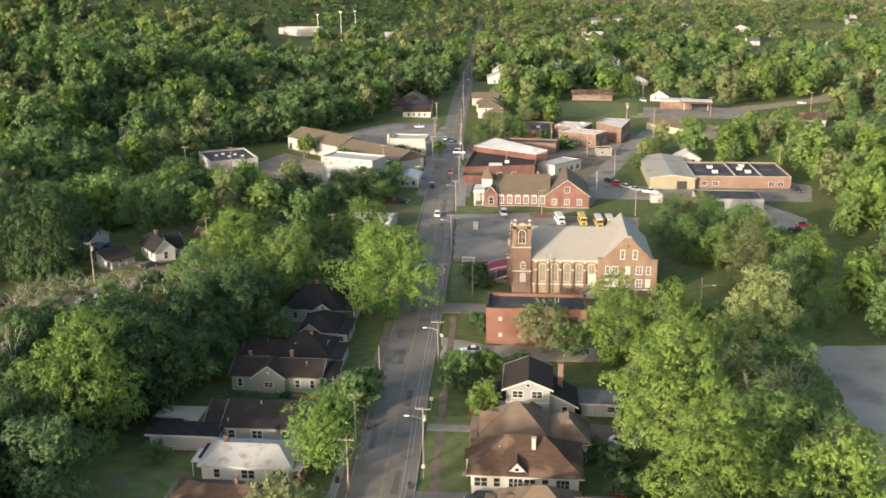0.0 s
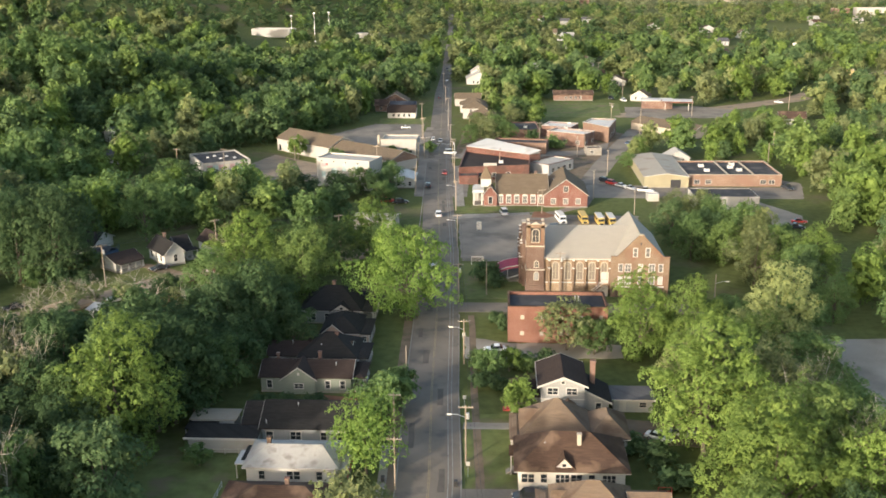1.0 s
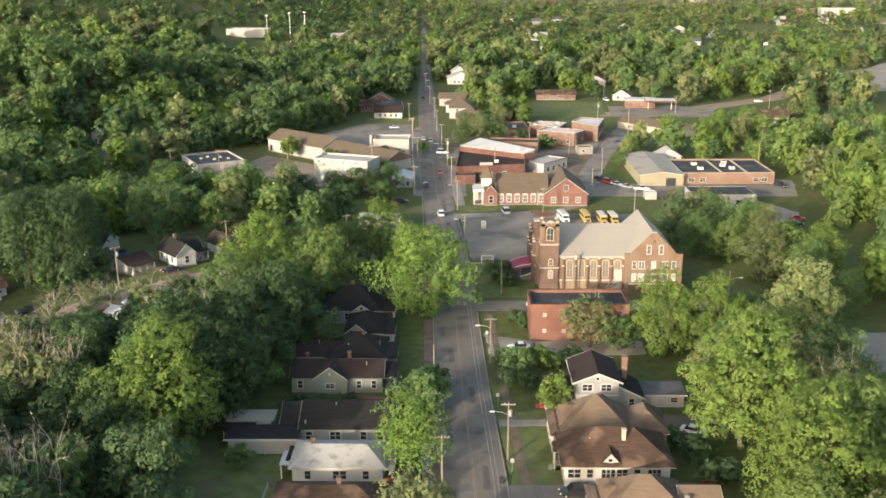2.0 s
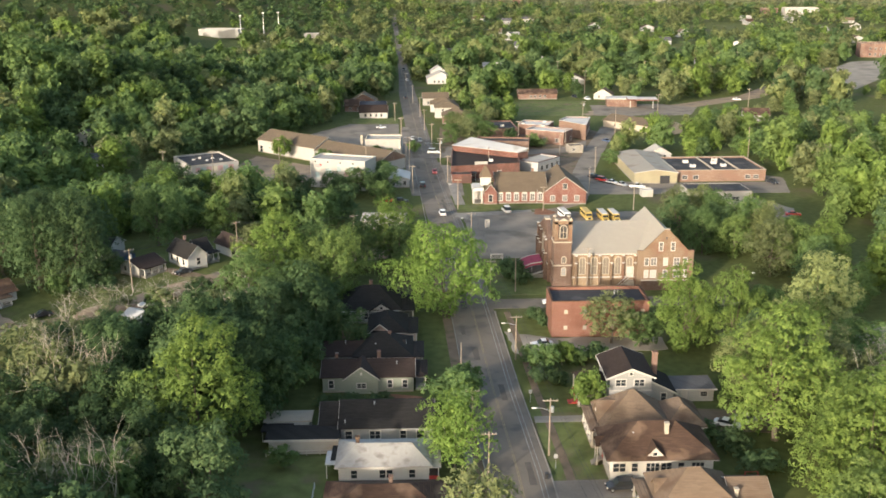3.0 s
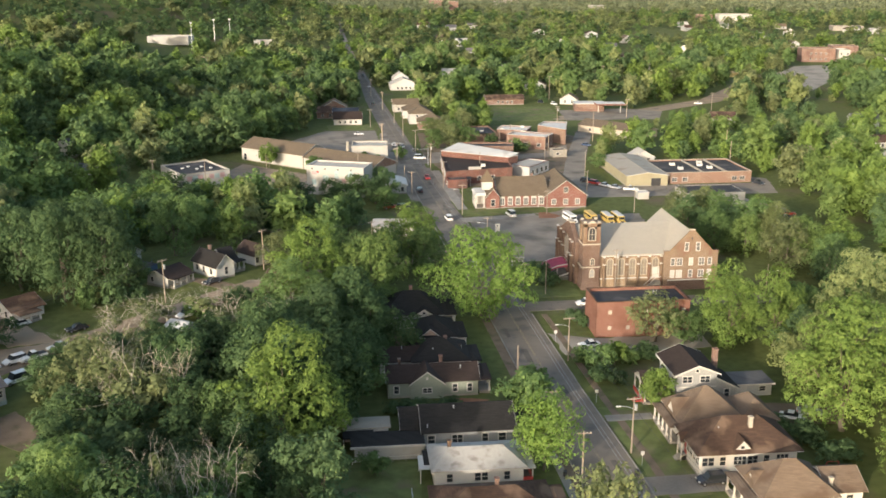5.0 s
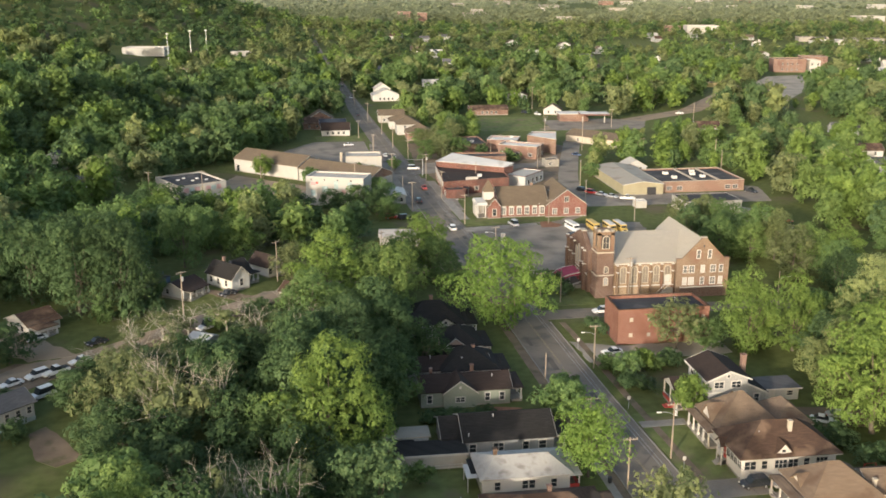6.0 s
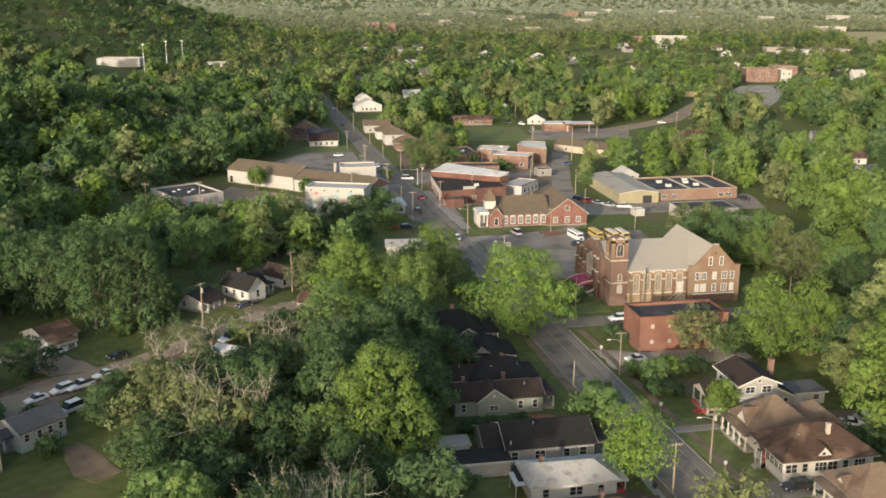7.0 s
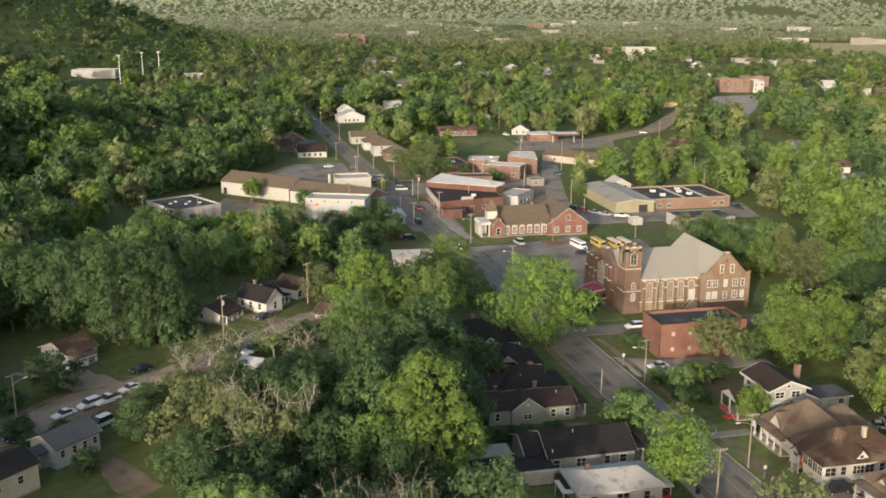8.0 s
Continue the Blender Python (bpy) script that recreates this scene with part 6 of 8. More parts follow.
flat_building("far_hall", "pale metal hall in the distance", 456.0, 1256.0, 42, 26, 10.0, "white_wall", "roof_white", -10, 0.3, (), "far town blocks")
flat_building("far_hall", "brick hall in the distance", 418.0, 1262.0, 20, 16, 9.0, "brick", "roof_tan", -10, 0.3, (), "far town blocks")
flat_building("far_hall", "long pale store in the distance", 580.0, 1075.0, 40, 24, 6.0, "concrete", "roof_grey", -14, 0.3, (), "far town blocks")
flat_building("far_hall", "long low store in the distance", 536.0, 1112.0, 34, 20, 5.0, "concrete", "roof_grey", -14, 0.3, (), "far town blocks")
flat_building("far_tower", "round-looking brick block above the trees", 123.0, 1860.0, 24, 18, 14.0, "brick", "roof_tan", 0, 0.3, (), "far town blocks")
flat_building("far_tower", "brick block above distant trees", 146.0, 1770.0, 16, 16, 15.0, "brick", "roof_pale", 0, 0.3, (), "far town blocks")
for k in range(26):
    d = random.uniform(1700, 3300)
    a = radians(random.uniform(9, 40))
    ww, dd, hh = random.uniform(18, 50), random.uniform(15, 40), random.uniform(7, 12)
    flat_building("far_hall", "pale flat-roofed block in the hazy distance", -90 + d * math.sin(a), d * math.cos(a), ww, dd, hh, random.choice(("white_wall", "concrete", "brick", "concrete")), random.choice(("roof_pale", "roof_pale", "roof_tan", "roof_white")), random.uniform(-20, 10), 0.3, (), "far town blocks")
for k in range(44):
    d = random.uniform(640, 1250)
    a = radians(random.uniform(3, 34))
    x, y = -60 + d * math.sin(a), d * math.cos(a)
    if 215 < x < 395 and 585 < y < 800:
        continue
    small_house(x, y, random.uniform(9, 14), random.uniform(8, 11), random.uniform(3, 5), random.choice(("white", "lgrey_siding", "lgrey_siding", "grey_siding")), random.choice(("roof_olive", "roof_grey", "roof_pale", "roof_brown")), random.uniform(2, 3.4), random.choice("xy"), random.uniform(-25, 15), random.choice(("small house half hidden among distant trees", "pale distant house among trees")), S2)


# ---- trees ----
def crown_arrays(rng, lobes, n, size, fill, core_scale=0.85, per=7, clump=2.6, solid_lobes=0):
    """Leaves gathered in small tilted sprays over a cluster of lobes, each lobe with an uneven inner mass. Returns vertices and triangles."""
    L = np.array(lobes)
    area = (L[:, 3] * L[:, 4] + L[:, 3] * L[:, 5] + L[:, 4] * L[:, 5])
    m = max(8, int(n / per * 2.4))
    pick = rng.choice(len(L), m, p=area / area.sum())
    d = rng.normal(size=(m, 3))
    d /= np.linalg.norm(d, axis=1)[:, None]
    keep = d[:, 2] > rng.uniform(-0.75, 0.1, m)
    pick, d = pick[keep], d[keep]
    ph = np.arange(len(L))[pick][:, None] * 1.7
    wob = 1 + 0.1 * np.sin(4.1 * d[:, :1] + ph) * np.sin(3.7 * d[:, 1:2] + 2 * ph) + 0.07 * np.sin(7.3 * d[:, 2:] + ph)
    c = L[pick, :3] + d * L[pick, 3:] * wob * rng.uniform(0.85, 1.05, len(pick))[:, None]
    inside = np.zeros(len(c), int)
    for lb in L:
        inside += (((c - lb[:3]) / lb[3:]) ** 2).sum(1) < 0.6
    ok = inside == 0
    c, d = c[ok][:max(6, n // per)], d[ok][:max(6, n // per)]
    tilt = d + rng.normal(scale=0.27, size=c.shape) + np.array((0, 0, 0.3))
    tilt /= np.linalg.norm(tilt, axis=1)[:, None]
    c, tilt = np.repeat(c, per, 0), np.repeat(tilt, per, 0)
    m = len(c)
    off = rng.normal(size=(m, 3)) * size * clump * 0.5
    off -= tilt * (off * tilt).sum(1)[:, None] * 0.7
    pos = c + off - tilt * ((off ** 2).sum(1) / (size * clump * 1.6))[:, None]
    nrm = tilt + rng.normal(scale=0.17, size=(m, 3)) + 0.5 * off / (size * clump)
    nrm /= np.linalg.norm(nrm, axis=1)[:, None]
    a = np.cross(nrm, rng.normal(size=(m, 3)))
    a /= np.linalg.norm(a, axis=1)[:, None]
    b = np.cross(nrm, a)
    s = size * rng.uniform(0.65, 1.4, m)[:, None]
    k = rng.uniform(0.65, 1.0, m)[:, None]
    V = np.stack([pos + a * s * 1.15, pos - a * s * 0.75 + b * s * k, pos - a * s * 0.75 - b * s * k], 1).reshape(-1, 3)
    T = np.arange(3 * m).reshape(-1, 3)
    inner = L[:solid_lobes or len(L)]
    q = len(inner) * fill
    lb = np.repeat(inner, fill, 0)
    d = rng.normal(size=(q, 3))
    d /= np.linalg.norm(d, axis=1)[:, None]
    p = lb[:, :3] + d * lb[:, 3:] * rng.uniform(0.3, core_scale, q)[:, None]
    nrm = d + rng.normal(scale=0.45, size=(q, 3))
    a = np.cross(nrm, rng.normal(size=(q, 3)))
    a /= np.linalg.norm(a, axis=1)[:, None]
    b = np.cross(nrm / np.linalg.norm(nrm, axis=1)[:, None], a)
    s = np.minimum(lb[:, 3:4] * 0.42, size * 2.6) * rng.uniform(0.6, 1.2, q)[:, None]
    W = np.stack([p + a * s, p - a * s * 0.6 + b * s * 0.85, p - a * s * 0.6 - b * s * 0.85], 1).reshape(-1, 3)
    return np.concatenate([V, W]), np.concatenate([T, np.arange(3 * q).reshape(-1, 3) + len(V)])


def mesh_np(name, V, T, mats, mi=None):
    me = bpy.data.meshes.new(name)
    nt = len(T)
    me.vertices.add(len(V))
    me.vertices.foreach_set("co", np.ascontiguousarray(V, dtype=np.float32).ravel())
    me.loops.add(nt * 3)
    me.loops.foreach_set("vertex_index", T.ravel().astype(np.int32))
    me.polygons.add(nt)
    me.polygons.foreach_set("loop_start", (np.arange(nt) * 3).astype(np.int32))
    for m in mats:
        me.materials.append(m)
    if mi is not None:
        me.polygons.foreach_set("material_index", mi.astype(np.int32))
    me.update(calc_edges=True)
    return me


def make_lobes(rng, H, W, base, n, spread=0.62, size=0.2, top=0.0, tall=1.0):
    cz, rz = (H + base) / 2, (H - base) / 2
    out = [(0, 0, cz, W * 0.28, W * 0.28, rz * 0.72)]
    for i in range(n):
        z = 1 - 2 * (i + 0.5) / n
        a = i * 2.39996 + rng.uniform(-0.5, 0.5)
        r = math.sqrt(1 - z * z)
        k = spread * rng.uniform(0.78, 1.2)
        wid = 1.0 - top * max(0.0, z)
        s = W * size * rng.uniform(0.6, 1.4)
        out.append((W / 2 * k * r * math.cos(a) * wid, W / 2 * k * r * math.sin(a) * wid, cz + rz * 0.8 * z * rng.uniform(0.85, 1.05), s, s, s * rng.uniform(0.7, 0.95) * tall))
    return out


def split_lobes(rng, lobes, sub, ratio=0.5):
    """Smaller uneven clumps round the outer side of each lobe, after the lobes themselves."""
    out = list(lobes)
    cz = lobes[0][2]
    for x, y, z, rx, ry, rz in lobes[1:]:
        away = np.array((x, y, (z - cz) * 1.1 + 0.15 * rz))
        away /= np.linalg.norm(away) + 1e-6
        for _ in range(sub):
            d = rng.normal(size=3) + away * 1.15
            d /= np.linalg.norm(d)
            k = ratio * rng.uniform(0.6, 1.35)
            f = rng.uniform(0.68, 1.0)
            out.append((x + d[0] * rx * f, y + d[1] * ry * f, z + d[2] * rz * f, rx * k, ry * k, rz * k * rng.uniform(0.65, 1.0)))
    return out


def trunk_bm(rng, H, W, base, lobes, r, limbs=7):
    bm = bmesh.new()
    lean = rng.normal(scale=0.3, size=2)
    topz = base + (H - base) * 0.45
    tube(bm, [(0, 0, -0.4), (0, 0, 0.4), (lean[0] * 0.5, lean[1] * 0.5, base * 0.7), (lean[0], lean[1], topz)], [r * 1.5, r, r * 0.8, r * 0.35], 8)
    for i in range(min(limbs, len(lobes) - 1)):
        lb = lobes[1 + i * (len(lobes) - 1) // limbs]
        z0 = base * 0.7 + (topz - base * 0.7) * (i / limbs)
        p0 = Vector((lean[0] * z0 / topz, lean[1] * z0 / topz, z0))
        p2 = Vector(lb[:3])
        p1 = p0.lerp(p2, 0.5) + Vector((0, 0, -0.4))
        tube(bm, [p0, p1, p2], [r * 0.45, r * 0.3, r * 0.1], 5)
    return bm


def tree_proto(name, seed, H, W, base, nl, nleaf, leaf, mat_i, label, spread=0.62, size=0.2, top=0.2, core=0.4, category="tree", tall=1.0, per=8, clump=3.1):
    rng = np.random.default_rng(seed)
    lobes = make_lobes(rng, H, W, base, nl, spread, size, top, tall)
    V, T = crown_arrays(rng, split_lobes(rng, lobes, 6), nleaf, leaf, (56 if nleaf > 9000 else 36) if core > 0.2 else 5, 0.72, per, clump, len(lobes))
    e = new(name)
    tagged(e, label, category)
    part("trunk", trunk_bm(rng, H, W, base, lobes, max(0.12, H * 0.022)), M["bark"], e)
    cr = new("crown", mesh_np("crown", V, T, [LEAF[mat_i]]))
    cr.parent = e
    return e, H, W


def bare_branches(bm, rng, p, d, length, r, depth):
    """A forking bare limb."""
    q = p + d * length * 0.5 + Vector(rng.normal(scale=0.06 * length, size=3))
    e = p + d * length
    tube(bm, [p, q, e], [r, r * 0.75, r * 0.45], 5 if depth > 1 else 4, cap=False)
    if depth == 0:
        return
    for k in range(3 if depth > 1 else 4):
        nd = (d + Vector(rng.normal(scale=0.55, size=3)) + Vector((0, 0, 0.12))).normalized()
        bare_branches(bm, rng, (q if k == 0 else e), nd, length * rng.uniform(0.55, 0.8), r * 0.45, depth - 1)


def dead_proto(seed, H, label):
    rng = np.random.default_rng(seed)
    e = tagged(new("bare_tree"), label, "tree")
    bm = bmesh.new()
    tube(bm, [(0, 0, -0.4), (0.1, 0, H * 0.2), (0.2, 0.1, H * 0.4)], [0.26, 0.2, 0.14], 7)
    for k in range(4):
        a = k * 1.6 + rng.uniform(-0.4, 0.4)
        d = Vector((math.cos(a) * 0.5, math.sin(a) * 0.5, 1.0)).normalized()
        bare_branches(bm, rng, Vector((0.15, 0.05, H * (0.22 + 0.06 * k))), d, H * 0.3, 0.11, 3)
    part("trunk", bm, M["dead_wood"], e)
    lobes = [(rng.normal(scale=H * 0.13), rng.normal(scale=H * 0.13), H * rng.uniform(0.3, 0.7), H * 0.1, H * 0.1, H * 0.09) for _ in range(8)]
    V, T = crown_arrays(rng, lobes, 500, 0.27, 2)
    cr = new("crown", mesh_np("crown", V, T, [LEAF[3]]))
    cr.parent = e
    return e, H, H * 0.6


PROTO = {
    "maple": [tree_proto("tree", 11, 19.5, 22, 0.6, 28, 22000, 0.19, 8, "tall broad leafy tree with bright green rounded crown", 0.74, 0.175, 0.25)],
    "round": [tree_proto("tree", 12, 13.5, 11.5, 2.4, 26, 13000, 0.165, 8, "dense egg-shaped bright green tree", 0.52, 0.26, 0.3, per=5, clump=2.4)],
    "big": [tree_proto("tree", 20 + k, 20, 16, 1.4, 18, 16500, 0.175, (0, 1, 5, 2, 7)[k], ("tall leafy tree with lumpy green crown", "tall pale yellow-green leafy tree")[k // 4], 0.78, 0.18, 0.4, tall=1.35) for k in range(5)],
    # variant 1, the deepest leaf, also serves for crowns in shade
    "wood": [tree_proto("tree", 30 + k, 16, 12, 1.6, 14, 5200, 0.22, (1, 4, 6, 3)[k], "woodland tree with dense uneven green crown", 0.76, 0.2, 0.35, tall=1.2, per=6) for k in range(4)],
    "ragged": [tree_proto("tree", 40 + k, 11, 10, 1.8, 26, 3600, 0.2, (3, 1, 2)[k], "sparse olive tree with thin branches showing", 0.82, 0.15, 0.1, core=(0.12, 0.3, 0.3)[k]) for k in range(3)],
    "small": [tree_proto("tree", 50 + k, 7, 6.5, 1.6, 16, 1900, 0.19, (0, 1)[k], "small light green garden tree", 0.78, 0.18, 0.2, core=0.5) for k in range(2)],
    "bush": [tree_proto("bush", 60 + k, 3.0, 4.2, 0.2, 10, 900, 0.2, (1, 2)[k], "rounded leafy green bush by a yard", 0.6, 0.24, 0.0, category="bush") for k in range(2)],
    "dead": [dead_proto(70 + k, 13, "half-dead tree with bare pale branches") for k in range(2)],
}
FIRST = set()
TREES = []


def plant(kind, x, y, H, W=None, variant=None, group=""):
    opts = PROTO[kind]
    v = random.randrange(len(opts)) if variant is None else variant
    e, h0, w0 = opts[v]
    sz = H / h0
    sx = (W / w0) if W else sz * random.uniform(0.9, 1.12)
    m = pose(x, y, gz(x, y), 0, 0, random.uniform(0, 360)) @ Matrix.Diagonal((sx, sx, sz, 1))
    if (kind, v) not in FIRST:
        FIRST.add((kind, v))
        e.matrix_basis = m
        PLACED[(kind, v)] = m
        TREES.append((x, y, (W or H * 0.7) / 2))
        if group:
            tagged(e, group=group)
        return e
    c = copy_thing(e, m @ Matrix.Diagonal((*[1 / s for s in e.matrix_basis.to_scale()], 1)))
    TREES.append((x, y, (W or H * 0.7) / 2))
    if group:
        tagged(c, group=group)
    return c


PLACED = {}
random.seed(21)
HERO = [
    ("maple", -22.5, 207.5, 20.5, 21.5), ("round", -22.3, 136.2, 12.6, 10.0), ("small", -21.2, 156.5, 8.6, 8.8, 1), ("small", -19.0, 162, 7, 7, 1),
    ("big", -63.5, 141.5, 22.5, 18, 0), ("big", -62, 218, 19, 17, 0), ("big", -47, 214, 18.5, 15, 2), ("big", -36, 250, 16, 15, 0), ("big", -54, 224, 16, 15, 1), ("big", -53, 205, 13, 12, 1),
    ("big", -44, 240, 13, 12, 1), ("big", -30, 236, 8, 8, 1), ("big", -66, 205, 14, 13, 1),
    ("big", 32, 144.5, 22.5, 19, 0), ("big", 43, 131, 20, 18, 2), ("big", 36, 120, 21, 18, 0), ("wood", 54.5, 140, 14, 11, 0), ("dead", 45.5, 141.5, 18, 8, 1), ("dead", 51, 126, 16, 8, 0), ("wood", 55, 150, 12, 10, 0), ("big", 50, 118, 19, 16, 0), ("wood", 55, 130, 13, 11, 3),
    ("big", 52.5, 180, 20.5, 16.5, 4), ("big", 46, 171, 15, 12, 2), ("big", 26.8, 184, 17.5, 13, 0), ("big", 37, 183.5, 16.5, 11.5, 0), ("wood", 32, 190, 9, 9, 0), ("wood", 43, 163, 13, 12, 0), ("wood", 55, 168, 13, 12, 0),
    ("ragged", 12.6, 188.2, 11.2, 11.5, 0), ("ragged", 58, 190, 13, 13, 1), ("ragged", 43, 188, 12, 8, 1), ("ragged", 18, 186, 8, 8, 1), ("dead", 51.7, 151, 15, 9, 0), ("dead", 54, 134, 15, 8, 1), ("dead", 47, 151, 12, 8, 1),
    ("small", 2.2, 155.0, 8.0, 6.0, 0), ("ragged", -20.5, 105.5, 17, 12.5, 0),
    ("wood", -43.5, 183.5, 10.5, 9.5, 1), ("wood", -49, 183, 13, 10, 1), ("wood", -50, 196, 12, 11, 1), ("wood", -52, 170, 13, 11, 1), ("wood", -54, 160, 14, 11, 0), ("wood", -58, 152, 15, 12, 1), ("wood", -58, 172, 15, 12, 1),
    ("small", -3.6, 174, 6.0, 6.0, 1), ("small", 0.6, 177, 5.0, 5.0, 0), ("bush", -4.5, 170, 2.6, 4.5, 1), ("bush", 4, 178, 2.8, 5, 0), ("bush", -1.5, 168, 2.4, 4, 1), ("bush", 8, 180, 2.6, 5, 1), ("bush", -5.6, 179, 2.6, 4.4, 0),
    ("bush", -4.5, 232, 4.2, 6.5, 1), ("bush", -2.5, 228, 3.2, 4.6, 1), ("bush", -0.6, 199, 2.2, 2.4, 1), ("bush", -2.0, 203, 2.4, 3.4, 1),
    ("small", -49.5, 137.5, 4.0, 4.5, 1), ("bush", -44, 159.5, 2.0, 4.5, 1), ("bush", -40, 160, 1.8, 4, 1), ("bush", -35, 160.5, 1.8, 4, 1), ("bush", 20, 145, 2.6, 5, 1), ("bush", 24, 141, 3, 6, 1), ("bush", 26, 134, 3, 6, 1),
    ("ragged", -98, 162, 15.5, 14, 0), ("ragged", -92, 154, 15, 13, 0), ("dead", -87.5, 150, 18, 12, 0), ("dead", -92, 160, 17.5, 11, 1), ("dead", -82, 151, 18, 7, 1), ("wood", -96, 148, 12, 11, 1), ("wood", -88, 143, 12, 11, 1), ("wood", -78, 146, 14, 11, 1), ("wood", -72, 141, 15.5, 12, 0), ("wood", -79, 137, 12, 11, 1), ("wood", -68, 131, 14, 12, 1), ("wood", -86, 133, 12.5, 12, 2), ("wood", -96, 136, 13, 12, 1), ("wood", -76, 127, 11, 11, 2), ("wood", -100, 151, 11, 10, 2),
    ("wood", -58, 120.5, 16.5, 13, 2), ("wood", -65, 124, 12, 10, 1), ("big", -89.5, 112.5, 19, 12, 2), ("dead", -79, 115.5, 19.5, 9, 0), ("dead", -75, 113, 18.5, 8, 1), ("ragged", -71, 118, 15, 10, 0), ("dead", -70, 116, 19.5, 9, 1), ("wood", -82, 121, 10.5, 10, 1), ("wood", -56, 156, 17, 12, 1), ("wood", -60, 149, 14, 11, 1),
    ("dead", -77, 189, 10, 8, 0), ("dead", -67.5, 195, 10.5, 8, 1), ("dead", -60.5, 193, 11, 8, 0), ("dead", -72, 183, 11, 7, 1), ("ragged", -86, 172, 12, 12, 1), ("ragged", -93, 177, 10, 11, 0), ("ragged", -80, 180, 11, 12, 1), ("ragged", -63, 188, 12, 10, 1), ("ragged", -77, 206, 8, 9, 1), ("ragged", -86, 204, 7, 8, 0), ("dead", -101, 190, 8.5, 8, 1), ("dead", -95, 192, 8, 8, 0), ("ragged", -103, 181, 9, 10, 0),
    ("wood", -70.5, 237.5, 9.5, 8.5, 3), ("big", -109, 219.5, 21, 13.5, 3), ("big", -118.5, 220, 23, 15, 3), ("big", -112, 233, 21, 15, 3), ("big", -132, 232, 22, 16, 3), ("big", -124, 240, 20, 14, 3), ("wood", -103.5, 219, 11, 8.5, 1), ("bush", -106, 213.5, 5.5, 5, 1), ("bush", -101, 215.5, 3.0, 4.5, 1), ("small", -103, 224, 6, 5.5, 1), ("wood", -127.5, 196, 8.5, 10.0, 1), ("bush", -136, 190, 4, 6, 1), ("bush", -112, 214, 5, 4.5, 0), ("wood", -109.5, 172.5, 7.5, 8.0, 2), ("wood", -108, 179, 7, 7, 1), ("bush", -117.5, 161.5, 3.2, 4.2, 1), ("bush", -131, 177.5, 3.4, 5, 1), ("bush", -124, 178.5, 1.5, 4, 1), ("bush", -128, 172, 2.6, 4, 1), ("dead", -103, 198, 7.5, 9, 1), ("dead", -97.5, 200.5, 7.5, 9, 0), ("dead", -92, 201, 8, 9, 1), ("dead", -84, 202, 8.5, 9, 0), ("dead", -78, 198, 9, 9, 1), ("dead", -79, 209, 6, 8, 0), ("dead", -71, 214, 7, 7, 1), ("dead", -108, 187, 6, 8, 1),
    ("wood", -112, 333, 9, 9, 1), ("wood", -119, 338, 9.5, 9, 0), ("wood", -104.5, 335, 6, 7.5, 1), ("wood", -95, 333, 5, 7, 0), ("bush", 21.5, 410, 4.5, 7.5, 0), ("bush", 13, 430, 4, 5, 1), ("wood", 48, 371, 6, 7, 0), ("wood", -43, 320, 9, 8, 1), ("wood", -49, 324, 10, 9, 0), ("wood", -54, 317, 8, 9, 1), ("wood", -39.5, 327, 10, 9, 2), ("wood", -58, 326, 7.5, 8, 1), ("wood", -14, 418, 9.5, 9, 0), ("wood", -6, 421, 10, 9.5, 3), ("wood", 1.5, 425, 9, 8, 0), ("wood", -41, 340, 9, 8, 0), ("wood", -47, 343, 8.5, 8, 1), ("wood", -40, 312, 8, 8, 0), ("wood", -68, 322, 7, 9, 1), ("wood", -8, 433, 9, 8, 3), ("wood", -3, 441, 10, 9, 0), ("wood", -11, 447, 9, 8, 3), ("wood", 1, 433, 8, 7, 0), ("wood", -12, 457, 8, 8, 0), ("wood", 4, 462, 11, 10, 3), ("wood", 10, 472, 12, 10, 0), ("wood", -5, 455, 9, 8, 3), ("small", -64, 366, 8, 7, 1), ("small", -83, 385, 9, 8, 0), ("small", -30, 395, 6, 5, 1), ("small", -46, 389, 5, 5, 1), ("small", -40, 388, 4, 4, 1),
]
def street_limit(x, y):
    """Growth south of the western street stays low beside it."""
    if x > -58 or x < -112:
        return 99.0
    d = min(math.hypot(x - a, y - b) for a, b, _, _ in along(WEST, 3.0))
    return 1.8 + 0.38 * max(0.0, d - 5)


for row in HERO:
    kind, x, y, H, W = row[:5]
    if kind == "ragged" and x < -58 and H > street_limit(x, y) + 1.2:
        W *= max(0.6, (street_limit(x, y) + 1.2) / H)
        H = street_limit(x, y) + 1.2
    v = row[5] if len(row) > 5 else None
    if kind == "ragged" and x < -30:
        v = 0 if x < -86 and v == 0 else (v or 0) + 1
    plant(kind, x, y, H, W, v)

# where nothing grows
BLD = []
for o in list(scene.objects):
    if o.type == "EMPTY" and o.parent is None and o.get("category") not in ("tree", "bush"):
        lo, hi = [1e9, 1e9], [-1e9, -1e9]
        for c in o.children:
            if c.type == "MESH":
                for q in c.bound_box:
                    w = c.matrix_basis @ Vector(q)
                    for i in (0, 1):
                        lo[i], hi[i] = min(lo[i], w[i]), max(hi[i], w[i])
        if hi[0] > lo[0]:
            BLD.append((o.matrix_basis.translation.x, o.matrix_basis.translation.y, o.matrix_basis.to_euler().z, lo[0], hi[0], lo[1], hi[1]))


def in_poly(px, py, poly):
    c = np.zeros(len(px), bool)
    for (x0, y0), (x1, y1) in zip(poly, poly[1:] + poly[:1]):
        cond = ((y0 > py) != (y1 > py))
        with np.errstate(divide="ignore", invalid="ignore"):
            c ^= cond & (px < (x1 - x0) * (py - y0) / (y1 - y0 + 1e-12) + x0)
    return c


